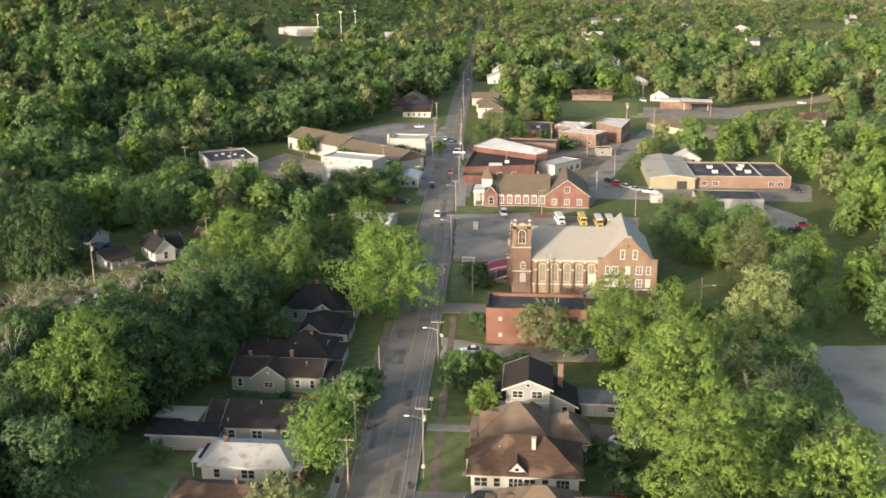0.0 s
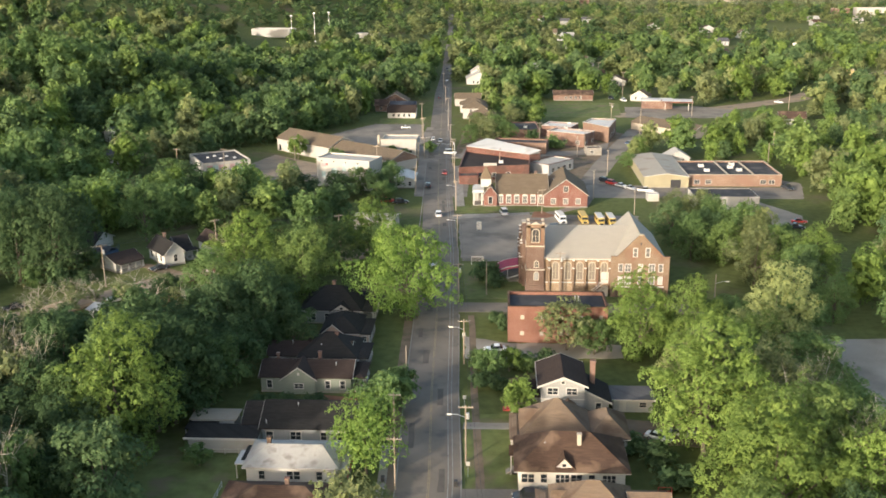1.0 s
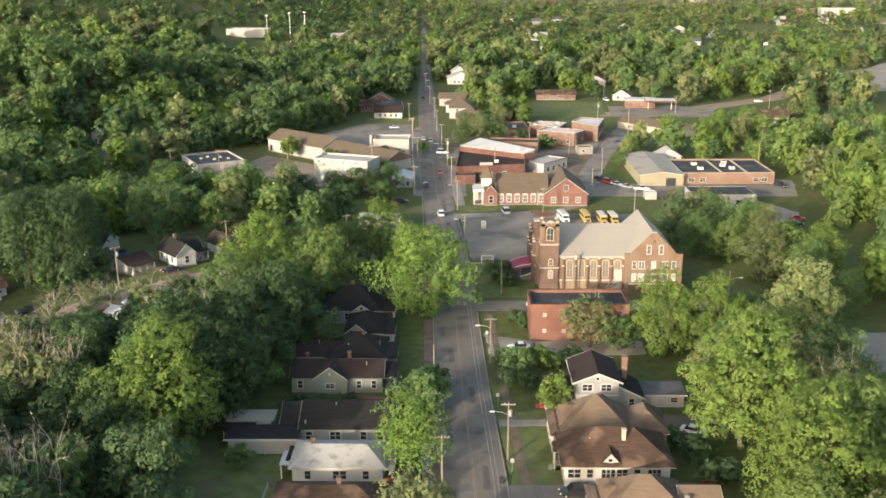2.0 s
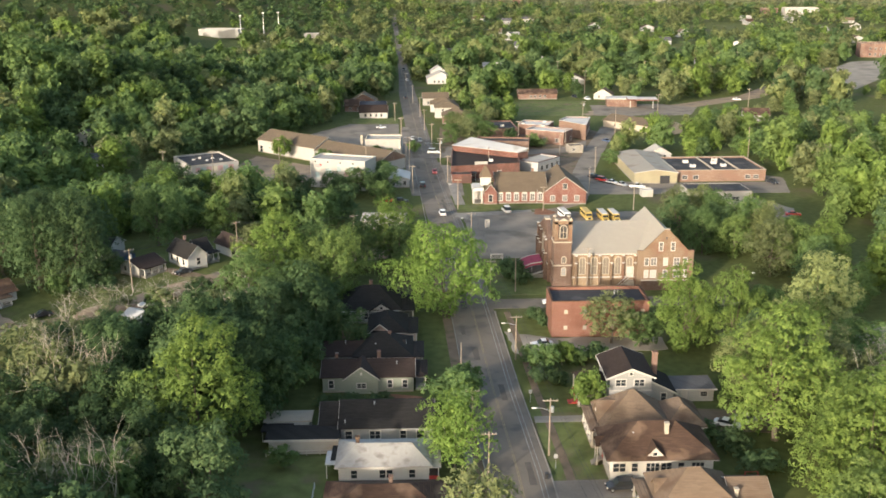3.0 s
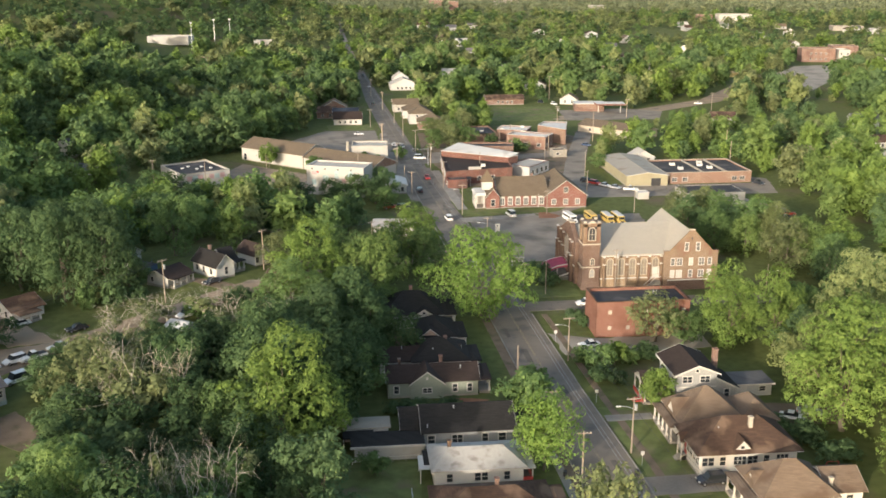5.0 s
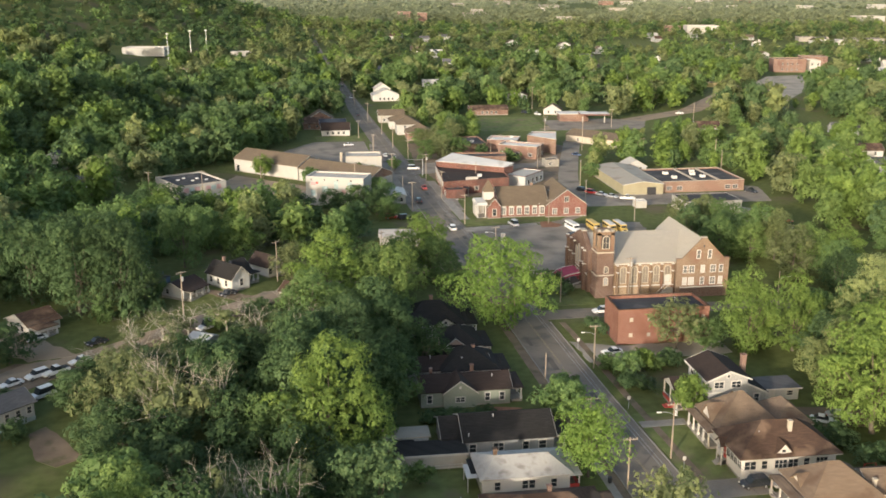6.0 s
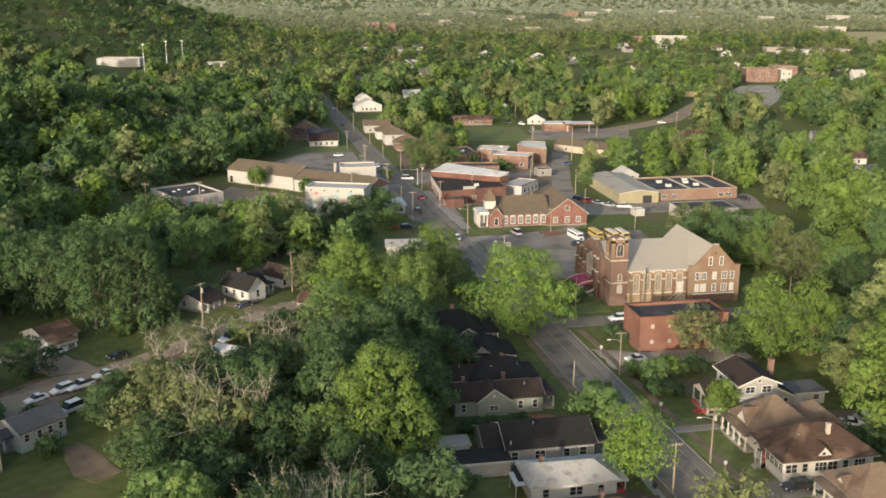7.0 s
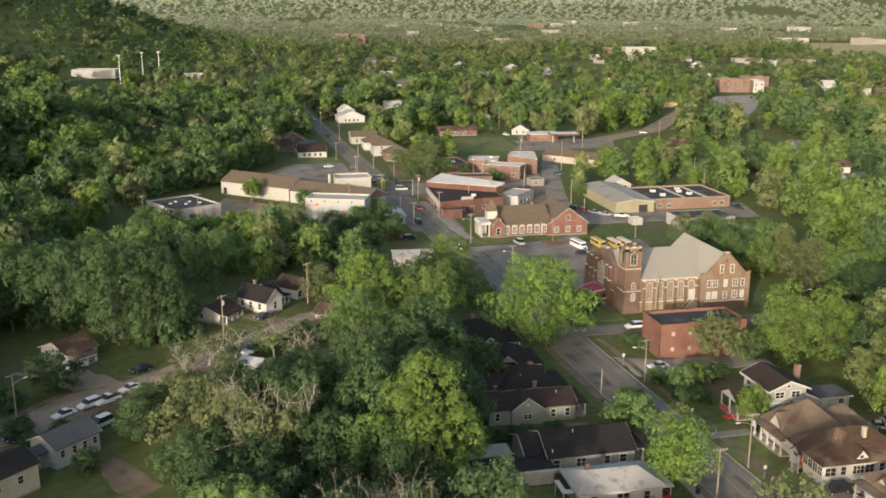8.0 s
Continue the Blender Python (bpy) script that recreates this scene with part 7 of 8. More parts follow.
def free(px, py, r, front=0.0):
    """True where a crown of radius r clears buildings, roads and yards."""
    ok = np.ones(len(px), bool)
    for bx, by, rot, x0, x1, y0, y1 in BLD:
        dx, dy = px - bx, py - by
        ok &= ~((np.abs(dx) < 4 + 0.5 * r + max(-x0, x1, -y0, y1)) & (dy < max(y1, x1) + r * 0.7) & (dy > min(y0, -x1) - r - front) & (np.abs(dx) < max(-x0, x1) + r * 0.8))
    for pts, half in ((MAIN[:8], 7.0), ([MAIN[7], (-38.2, 648)], 4.4), ([(-38.2, 648), MAIN[8], MAIN[9]], 2.6), (WEST, 4.5), (CROSS, 4.5), (EAST, 5.5), (HIGH, 8), (FAR_E, 7), ([(x, y - 12) for x, y in FAR_E[:4]], 7), ([(x, y - 28) for x, y in FAR_E[:4]], 8), (SIDE_W, 4.5)):
        for (x0, y0), (x1, y1) in zip(pts, pts[1:]):
            ll = (x1 - x0) ** 2 + (y1 - y0) ** 2
            t = np.clip(((px - x0) * (x1 - x0) + (py - y0) * (y1 - y0)) / ll, 0, 1)
            ok &= np.hypot(px - x0 - t * (x1 - x0), py - y0 - t * (y1 - y0)) > half + r * 0.55
    for poly in LOTS:
        c = in_poly(px, py, poly)
        for ox, oy in ((r, 0), (-r, 0), (0, r), (0, -r), (0, front * 0.6), (0, front * 1.2)):
            c |= in_poly(px + ox * 0.6, py + oy * 0.6, poly)
        ok &= ~c
    return ok


def scatter(rng, poly, step, r, front=0.0):
    xs, ys = [p[0] for p in poly], [p[1] for p in poly]
    gx, gy = np.meshgrid(np.arange(min(xs), max(xs), step), np.arange(min(ys), max(ys), step))
    px = (gx + (np.arange(gx.shape[0])[:, None] % 2) * step / 2).ravel() + rng.uniform(-0.33, 0.33, gx.size) * step
    py = gy.ravel() + rng.uniform(-0.33, 0.33, gx.size) * step
    k = in_poly(px, py, poly)
    px, py = px[k], py[k]
    k = free(px, py, r, front)
    return px[k], py[k]


rng = np.random.default_rng(8)
NEAR = [
    ([(-99, 62), (-97, 125), (-96, 160), (-101, 186), (-62, 226), (-52, 222), (-51, 160), (-58, 144), (-64, 136), (-66, 100), (-62, 62)], 8.6, (14, 20), ("wood", "wood", "wood", "ragged")),
    ([(-70, 226), (-50, 226), (-34, 240), (-30, 252), (-56, 240)], 8.5, (10, 14), ("wood",)),
    ([(28, 100), (55, 100), (55, 150), (61, 174), (60, 196), (44, 200), (32, 172), (28, 150)], 9.0, (11, 16), ("wood", "wood", "big")),
    ([(46, 248), (72, 240), (71, 264), (60, 290), (46, 290), (43, 256)], 9.0, (11, 14), ("big", "big", "wood")),
    ([(58, 203), (76, 200), (78, 240), (70, 252), (58, 246)], 9.5, (10, 15), ("wood", "big", "big")),
    ([(-170, 225), (-104, 228), (-100, 244), (-92, 262), (-170, 262)], 9.5, (13, 19), ("wood", "wood", "big")),
]


for poly, step, (h0, h1), kinds in NEAR:
    px, py = scatter(rng, poly, step, 4.5)
    for x, y in zip(px, py):
        if any(math.hypot(x - a, y - b) < 0.62 * r + 2.5 for a, b, r in TREES) or len(TREES) > 325:
            continue
        lim = street_limit(x, y) if y < 232 else 99.0
        H = min(random.uniform(h0, h1), lim)
        if H < 2.2:
            continue
        kind = "bush" if H < 4.5 else ("ragged" if H < 8 else random.choice(kinds))
        # south-western picks are darker: the woods' shade is put into leaf colour
        v = random.choice(((0, 0, 1, 3) if y > 225 else (1, 1, 2, 1)) if x < -40 else (0, 0, 3, 2)) if kind == "wood" else (random.choice((1, 2)) if kind == "ragged" else None)
        plant(kind, x, y, H, variant=v)

# ---- woods: joined masses of many trees ----
def template(seed, nl, n, leaf, base=0.05, spread=0.54, size=0.26, fill=26, per=6, sub=4):
    """A crown of height 1 and width about 0.8."""
    r = np.random.default_rng(seed)
    lobes = make_lobes(r, 1.0, 0.8, base, nl, spread, size, 0.3)
    return crown_arrays(r, split_lobes(r, lobes, sub, 0.42), n, leaf, fill, 0.72, per, 2.6, len(lobes))


def stand(x, y, rng, lo, hi):
    """Tree height, in patches of taller and lower growth."""
    k = 0.5 + 0.7 * noise.noise((x * 0.02, y * 0.02, 2.0)) + rng.normal(scale=0.3)
    return lo + (hi - lo) * min(1.15, max(-0.15, k))


def woods(name, label, spots, temps, leaf_mix, rng, mats=LEAF):
    """spots: rows of x, y, height, width factor."""
    Vs, Ts, mi, base = [], [], [], 0
    for i, (x, y, H, wf) in enumerate(spots):
        V, T = temps[rng.integers(len(temps))]
        a = rng.uniform(0, 6.283)
        c, s = math.cos(a), math.sin(a)
        W = np.empty_like(V)
        W[:, 0] = x + (c * V[:, 0] - s * V[:, 1]) * H * wf
        W[:, 1] = y + (s * V[:, 0] + c * V[:, 1]) * H * wf
        W[:, 2] = gz(x, y) + V[:, 2] * H
        Vs.append(W)
        Ts.append(T + base)
        base += len(V)
        # other than LEAF: a paler, brighter haze level with distance
        k = rng.choice(len(leaf_mix), p=leaf_mix) if mats is LEAF else int(min(5, max(0, (math.hypot(x, y) - 1250) / 560 + rng.normal(scale=0.3))))
        mi.append(np.full(len(T), k))
    me = mesh_np(name, np.concatenate(Vs), np.concatenate(Ts), mats, np.concatenate(mi))
    return tagged(new(name, me), label, "trees", kind="stuff")


def hidden(px, py, margin=0.0):
    """Spots outside every view along the path."""
    a = np.degrees(np.arctan2(px - 10, py))
    b = np.degrees(np.arctan2(px + 91, py))
    return (a < -33 - margin) & (b < -15 - margin) | (b > 40 + margin) & (a > 22 + margin)


MID_T = [template(100 + k, 11, 1000, 0.03) for k in range(4)]
FAR_T = [template(110 + k, 8, 260, 0.046, sub=3, fill=20) for k in range(4)]
DIM_T = [template(120 + k, 4, 33, 0.075, per=3, size=0.26, sub=2, fill=16) for k in range(4)]
MID_Z = [
    ([(-150, 262), (-44, 262), (-40, 290), (-98, 290), (-150, 298)], 9.5, (10, 16)),
    ([(-70, 302), (-36, 304), (-34, 330), (-46, 334), (-50, 316), (-70, 314)], 7.5, (6, 9)),
    ([(-124, 298), (-52, 298), (-52, 322), (-66, 330), (-100, 332), (-124, 338)], 8.5, (7, 11)),
    ([(-40, 268), (-30, 268), (-30, 296), (-42, 300)], 7.5, (8, 12)),
    ([(-330, 262), (-150, 262), (-150, 300), (-136, 330), (-132, 372), (-104, 404), (-96, 420), (-66, 474), (-66, 545), (-42, 560), (-46, 700), (-330, 700)], 9.6, (10, 19)),
    ([(74, 200), (150, 205), (230, 330), (300, 430), (190, 440), (108, 380), (107, 330), (98, 302), (96, 262), (86, 240), (76, 228)], 13.0, (7, 17)),
    ([(46, 376), (62, 372), (100, 372), (108, 382), (190, 442), (180, 500), (96, 498), (84, 470), (62, 420)], 12.0, (5, 13)),
    ([(-14, 428), (2, 424), (2, 470), (-6, 492), (-10, 460)], 7.5, (8, 12)),
    ([(2, 458), (16, 460), (18, 494), (4, 500)], 8.0, (9, 14)),
    ([(34, 366), (42, 372), (58, 404), (52, 398), (44, 392)], 6.5, (4, 7)),
]
spots = []
for poly, step, (h0, h1) in MID_Z:
    px, py = scatter(rng, poly, step, 4.2, 20.0)
    k = ~hidden(px, py)
    spots += [(x, y, stand(x, y, rng, h0, h1), rng.uniform(0.82, 1.18)) for x, y in zip(px[k], py[k])]
woods("woods", "dense green woods round the town", [q for q in spots if q[0] > -40], MID_T, (0.27, 0.18, 0.07, 0.1, 0.03, 0.19, 0.08, 0.08), rng)
woods("hillside_woods", "dense dark green woods on the hillside", [q for q in spots if q[0] <= -40 and q[1] < 470], MID_T, (0.16, 0.3, 0.14, 0.1, 0.05, 0.08, 0.12, 0.05), rng)
woods("ridge_woods", "dark green woods over the western ridge", [q for q in spots if q[0] <= -40 and q[1] >= 470], FAR_T, (0.14, 0.3, 0.15, 0.11, 0.05, 0.07, 0.12, 0.06), rng)
# Out of view; added so that their shadows fall on the western houses.
px, py = scatter(rng, [(-260, 70), (-150, 70), (-146, 150), (-158, 176), (-152, 215), (-175, 262), (-260, 262)], 10.0, 4.5)
woods("street_woods", "tall unseen woods added to shade the western houses", [(x, y, rng.uniform(15, 21), rng.uniform(0.9, 1.2)) for x, y in zip(px, py)], FAR_T, (0.05, 0.3, 0.3, 0.05, 0.2, 0.0, 0.1, 0.0), rng)
px, py = scatter(rng, [(-460, 820), (-460, 700), (-46, 700), (-38, 545), (-34, 500), (60, 500), (180, 500), (300, 430), (520, 560), (640, 820)], 13.0, 5.0, 22.0)
k = ~hidden(px, py)
px, py = px[k], py[k]
gap = np.array([noise.noise((x * 0.012, y * 0.012, 4.0)) for x, y in zip(px, py)])
keep = (gap < 0.27) | (px < 0)
# paler leaf mix stands in for the haze over the far woods
woods("far_woods", "unbroken green tree cover beyond the town", [(x, y, stand(x, y, rng, 6, 19), rng.uniform(0.85, 1.25)) for x, y in zip(px[keep], py[keep])], FAR_T, (0.14, 0.17, 0.07, 0.2, 0.02, 0.12, 0.1, 0.18), rng)
px, py = scatter(rng, [(-800, 820), (640, 820), (1000, 1150), (1150, 1400), (-1000, 1400)], 17.0, 5.0, 30.0)
k = ~hidden(px, py)
px, py = px[k], py[k]
gap = np.array([noise.noise((x * 0.008, y * 0.008, 14.0)) for x, y in zip(px, py)])
keep = (gap < 0.3) | (px < -50)
near_spots = [(x, y, stand(x, y, rng, 7, 16), rng.uniform(1.1, 1.6)) for x, y in zip(px[keep], py[keep])]
# darker leaf mix puts the hill's shaded side into the colour
woods("far_hill_woods", "far western hill woods in shade-darkened leaf colours", [q for q in near_spots if q[0] < -130], DIM_T, (0.05, 0.25, 0.28, 0.08, 0.16, 0.0, 0.18, 0.0), rng)
# paler again: more haze put into the leaf colours
woods("distant_woods", "distant tree cover beyond the town", [q for q in near_spots if q[0] >= -130], DIM_T, (0.1, 0.15, 0.06, 0.25, 0.02, 0.1, 0.1, 0.22), rng)


PLAIN_T = [template(140 + k, 4, 22, 0.1, per=3, size=0.26, sub=1, fill=9) for k in range(5)]
EDGE_T = [template(160 + k, 2, 8, 0.17, per=2, size=0.3, sub=1, fill=4) for k in range(5)]
HORIZON_T = [template(150 + k, 3, 14, 0.13, per=2, size=0.28, sub=1, fill=6) for k in range(5)]


def far_band(y0, y1, step, height, wide, density):
    """Spots for tree crowns in a band of the plain, in clumps with clearings."""
    px, py = scatter(rng, [(-0.42 * y0 - 260, y0), (0.78 * y0 + 60, y0), (0.78 * y1 + 60, y1), (-0.42 * y1 - 260, y1)], step, 6.0, 20.0)
    k = ~hidden(px, py)
    out = []
    for x, y in zip(px[k], py[k]):
        if noise.noise((x * 0.004, y * 0.0025, 5.0)) < density or x < -300:
            out.append((x, y, rng.uniform(0.7, 1.25) * height, wide * rng.uniform(0.8, 1.3)))
    return out


# these bands carry haze in their materials, not in the air
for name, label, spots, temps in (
        ("plain_woods", "haze-tinted tree cover across the plain", far_band(1400, 2250, 21.0, 13.0, 1.45, 0.32), PLAIN_T),
        ("horizon_woods", "pale haze-tinted woods towards the horizon", far_band(2250, 3700, 40.0, 15.0, 1.9, 0.3), HORIZON_T),
        ("backdrop_woods", "haze-tinted woods at the edge of sight", far_band(3700, 4950, 42.0, 16.0, 1.9, 0.5), EDGE_T)):
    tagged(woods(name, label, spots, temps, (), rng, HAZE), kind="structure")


# ---- vehicles ----
def wheel_meshes(r=0.33, w=0.22):
    ty = done(tubes(([(-w / 2, 0, 0), (w / 2, 0, 0)], [r, r]), sides=14), "tyre")
    ty.materials.append(M["rubber"])
    rm = done(tubes(([(-w / 2 - 0.02, 0, 0), (w / 2 + 0.02, 0, 0)], [r * 0.6, r * 0.6]), sides=10), "rim")
    rm.materials.append(M["metal"])
    return ty, rm


WHEEL = wheel_meshes()
BUSWHEEL = wheel_meshes(0.48, 0.3)


def car_proto(paint, kind, label):
    """Nose towards -y, wheels on the ground."""
    L, Wd = {"sedan": (4.7, 1.8), "suv": (4.8, 1.9), "pickup": (5.5, 1.95), "van": (5.2, 2.0)}[kind]
    top = {"sedan": 1.45, "suv": 1.75, "pickup": 1.8, "van": 2.1}[kind]
    e = tagged(new("car"), label, "car")
    h = L / 2
    belt = 0.92 if kind == "sedan" else 1.1
    bm = bmesh.new()
    prism(bm, [(-h, 0.35), (-h + 0.05, 0.7), (-h + 0.9, belt - 0.05), (h - 0.5, belt), (h, belt - 0.1), (h, 0.35)], "x", -Wd / 2, Wd / 2)
    bmesh.ops.bevel(bm, geom=list(bm.edges), offset=0.07, segments=2, affect="EDGES")
    part("body", bm, M[paint], e)
    if kind == "pickup":
        cab = [(-0.9, belt - 0.1), (-0.35, top), (0.75, top), (0.95, belt - 0.1)]
    elif kind == "sedan":
        cab = [(-1.0, belt - 0.1), (-0.3, top), (0.9, top), (1.75, belt - 0.1)]
    else:
        cab = [(-1.25, belt - 0.1), (-0.6, top), (h - 0.5, top), (h - 0.12, belt - 0.1)]
    bm = bmesh.new()
    prism(bm, cab, "x", -Wd / 2 + 0.1, Wd / 2 - 0.1)
    bmesh.ops.bevel(bm, geom=list(bm.edges), offset=0.06, segments=2, affect="EDGES")
    part("glasshouse", bm, M["glass"], e)
    part("roof", boxes((-Wd / 2 + 0.16, Wd / 2 - 0.16, cab[1][0] + 0.08, cab[2][0] - 0.02, top - 0.04, top + 0.03), bevel=0.03), M[paint], e)
    if kind == "pickup":
        part("load_bed", boxes((-Wd / 2 + 0.15, Wd / 2 - 0.15, 1.05, h - 0.12, belt - 0.02, belt + 0.02)), M["dark"], e)
    for sx in (-1, 1):
        part("headlight", boxes((sx * Wd * 0.36 - 0.18, sx * Wd * 0.36 + 0.18, -h - 0.01, -h + 0.12, 0.62, 0.76)), M["lamp_glow"], e)
        part("tail_light", boxes((sx * Wd * 0.4 - 0.12, sx * Wd * 0.4 + 0.12, h - 0.1, h + 0.015, 0.65, 0.85)), M["red_paint"], e)
        for wy in (-h + 0.85, h - 0.95):
            wh = part("wheel", WHEEL[0], None, e)
            wh.matrix_basis = pose(sx * (Wd / 2 - 0.1), wy, 0.33)
            part("rim", WHEEL[1], None, wh)
    return e


CARS = {}


def car(paint, kind, x, y, rot, label):
    key = (paint, kind)
    m = pose(x, y, gz(x, y) + 0.06, 0, 0, rot)
    if key not in CARS:
        CARS[key] = car_proto(paint, kind, label)
        CARS[key].matrix_basis = m
        return CARS[key]
    c = copy_thing(CARS[key], m)
    return tagged(c, label)


car("car_white", "sedan", -2.2, 186.8, -84, "white saloon parked beside bushes")
car("car_white", "suv", 3.4, 212.6, -88, "white estate car waiting on the side street")
car("car_silver", "sedan", -19.0, 245.0, 2, "silver saloon on the main road")
car("car_red", "sedan", -22.1, 358.0, 2, "red saloon on the main road")
car("car_dark", "suv", -26.8, 336.0, 184, "dark estate car near the kerb")
car("car_white", "suv", -20.6, 296.0, 185, "white car on the main road")
car("car_white", "van", -21.9, 396.5, 85, "white van at the crossing")
car("car_dark", "suv", -30.6, 412.0, 2, "dark car waiting at the crossing")
car("car_silver", "sedan", -27.6, 424.0, 2, "silver car queueing behind others")
car("car_white", "sedan", -31.0, 428.0, 184, "white car leaving the crossing")
car("car_dark", "sedan", -36, 560.0, 184, "dark car far along the road")
car("car_white", "sedan", -36, 640.0, 4, "white car far along the road")
car("car_dark", "sedan", -39, 700.0, 4, "dark car far along the road")
car("car_white", "pickup", 49.0, 331.0, 70, "white pickup parked by the warehouse")
car("car_silver", "sedan", 44.2, 334.5, 40, "silver saloon parked by the warehouse")
car("car_white", "sedan", 41.4, 338.2, 40, "white saloon parked by the warehouse")
car("car_red", "suv", 38.6, 342.0, 40, "dark red car parked by the warehouse")
car("car_dark", "suv", 36.4, 346.0, 40, "dark car parked by the warehouse")
car("car_dark", "pickup", 98.5, 336.0, 20, "dark pickup beside the brick workshop")
car("car_red", "sedan", 89.5, 291.0, 80, "red saloon on a gravel yard")
car("car_dark", "pickup", 86.5, 284.5, 75, "dark pickup on a gravel yard")
car("car_white", "van", -0.1, 299.0, 190, "white van in the car park")
car("car_dark", "suv", 15.5, 281.5, 100, "dark car behind the buses")
car("car_dark", "suv", 3.0, 129.5, -86, "dark car on a drive")
car("car_silver", "sedan", 8.0, 128.8, -86, "silver saloon beside a white house")
car("car_white", "sedan", 25.5, 149.5, 60, "white saloon in a back yard")
car("car_silver", "sedan", 29.5, 151.0, 70, "silver saloon in a back yard")
car("car_silver", "sedan", -27.5, 157.8, -80, "silver saloon beside a grey house")
car("car_white", "sedan", -125.0, 207.3, -55, "white saloon on a drive")
car("car_white", "sedan", -124.2, 184.4, -48, "white saloon parked along the street")
car("car_white", "suv", -120.0, 187.6, -48, "white estate car parked along the street")
car("car_white", "pickup", -116.8, 188.6, -50, "white pickup parked along the street")
car("car_dark", "suv", -131.0, 176.5, -48, "dark car parked along the street")
car("car_dark", "sedan", -111.4, 201.8, -55, "dark saloon on the verge")
car("car_white", "van", -117.0, 178.4, -45, "white van behind a grey house")
car("car_white", "sedan", -112.9, 193.0, -50, "white saloon under trees")
car("car_white", "van", -88.4, 205.4, -50, "white van below the street")
car("car_dark", "sedan", -85.4, 224.6, -50, "dark saloon before a cottage")
car("car_red", "sedan", -70.5, 226.5, -50, "dull red car under trees")
car("car_dark", "suv", -34.0, 312.0, 100, "dark car beside a low shop")
car("car_red", "suv", -38.5, 313.0, 100, "dark red car beside a low shop")
car("car_blue", "sedan", 54.5, 420.0, 30, "blue car on the back street")
car("car_white", "suv", 68.0, 552.0, 20, "white car among far houses")
car("car_dark", "suv", 62.0, 560.0, 20, "dark car among far houses")
car("car_white", "sedan", 152.0, 546.0, 60, "white car on the far road")
car("car_white", "sedan", -46.0, 458.0, 90, "white car in the corner lot")


def bus(x, y, rot, body, roof_m, label):
    e = thing("bus", x, y, label, "bus", "parked buses", rot, z=0.06)
    e.scale = (0.88, 0.78, 0.88)
    bm = bmesh.new()
    prism(bm, [(-5.2, 0.5), (-5.2, 1.5), (-4.0, 1.65), (-3.7, 2.95), (5.2, 2.95), (5.3, 0.5)], "x", -1.2, 1.2)
    bmesh.ops.bevel(bm, geom=list(bm.edges), offset=0.12, segments=2, affect="EDGES")
    part("body", bm, M[body], e)
    part("roof", boxes((-1.1, 1.1, -3.6, 5.15, 2.9, 3.08), bevel=0.06), M[roof_m], e)
    part("windscreen", boxes((-1.0, 1.0, -4.02, -3.9, 1.8, 2.6)), M["glass"], e)
    part("headlight", boxes((-1.0, -0.7, -5.26, -5.15, 0.9, 1.15)), M["lamp_glow"], e)
    part("headlight", boxes((0.7, 1.0, -5.26, -5.15, 0.9, 1.15)), M["lamp_glow"], e)
    part("grille", boxes((-0.6, 0.6, -5.25, -5.15, 0.8, 1.4)), M["dark"], e)
    for sx in (-1, 1):
        for k in range(8):
            part("window", boxes((sx * 1.2 - 0.03, sx * 1.2 + 0.03, -3.2 + k * 1.02, -2.35 + k * 1.02, 1.85, 2.55)), M["glass"], e)
        for wy in (-3.9, 2.9):
            wh = part("wheel", BUSWHEEL[0], None, e)
            wh.matrix_basis = pose(sx * 1.05, wy, 0.48)
            part("rim", BUSWHEEL[1], None, wh)


bus(17.4, 290.5, 9, "car_white", "roof_white", "white bus parked in the car park")
bus(24.2, 290.5, 5, "yellow", "yellow", "yellow school bus parked in the car park")
bus(29.0, 288.5, 4, "yellow", "roof_white", "yellow school bus with a white roof")
bus(32.4, 288.5, 4, "yellow", "roof_white", "yellow school bus with a white roof")


# ---- poles, wires, signs ----
def utility_pole(x, y, H=10.0, arms=1, rot=0.0, can=False, lamp=0, group="utility poles"):
    e = thing("utility_pole", x, y, "weathered wooden utility pole with crossarm", "pole", group, rot)
    part("post", tubes(([(0, 0, -0.4), (0, 0, H)], [0.17, 0.11]), sides=8), M["pole_wood"], e)
    for k in range(arms):
        z = H - 0.4 - 0.9 * k
        a = part("crossarm", boxes((-1.2, 1.2, -0.08, 0.06, z - 0.08, z + 0.08)), M["pole_wood"], e)
        for u in (-1.1, -0.5, 0.5, 1.1):
            part("insulator", tubes(([(u, 0, z + 0.08), (u, 0, z + 0.24)], [0.06, 0.04])), M["trim"], a)
    if can:
        part("transformer", tubes(([(0.35, 0, H - 2.4), (0.35, 0, H - 1.4)], [0.27, 0.27]), sides=10), M["metal"], e, "grey transformer can")
    if lamp:
        part("lamp_arm", tubes(([(0, 0, H - 2.2), (lamp * 1.2, 0, H - 1.7), (lamp * 2.4, 0, H - 1.6)], [0.05, 0.05, 0.05])), M["metal"], e)
        part("lamp_head", boxes((lamp * 2.6 - 0.4, lamp * 2.6 + 0.4, -0.14, 0.14, H - 1.72, H - 1.55), bevel=0.04), M["lamp_glow"], e)
    return (x, y, gz(x, y) + H - 0.25)


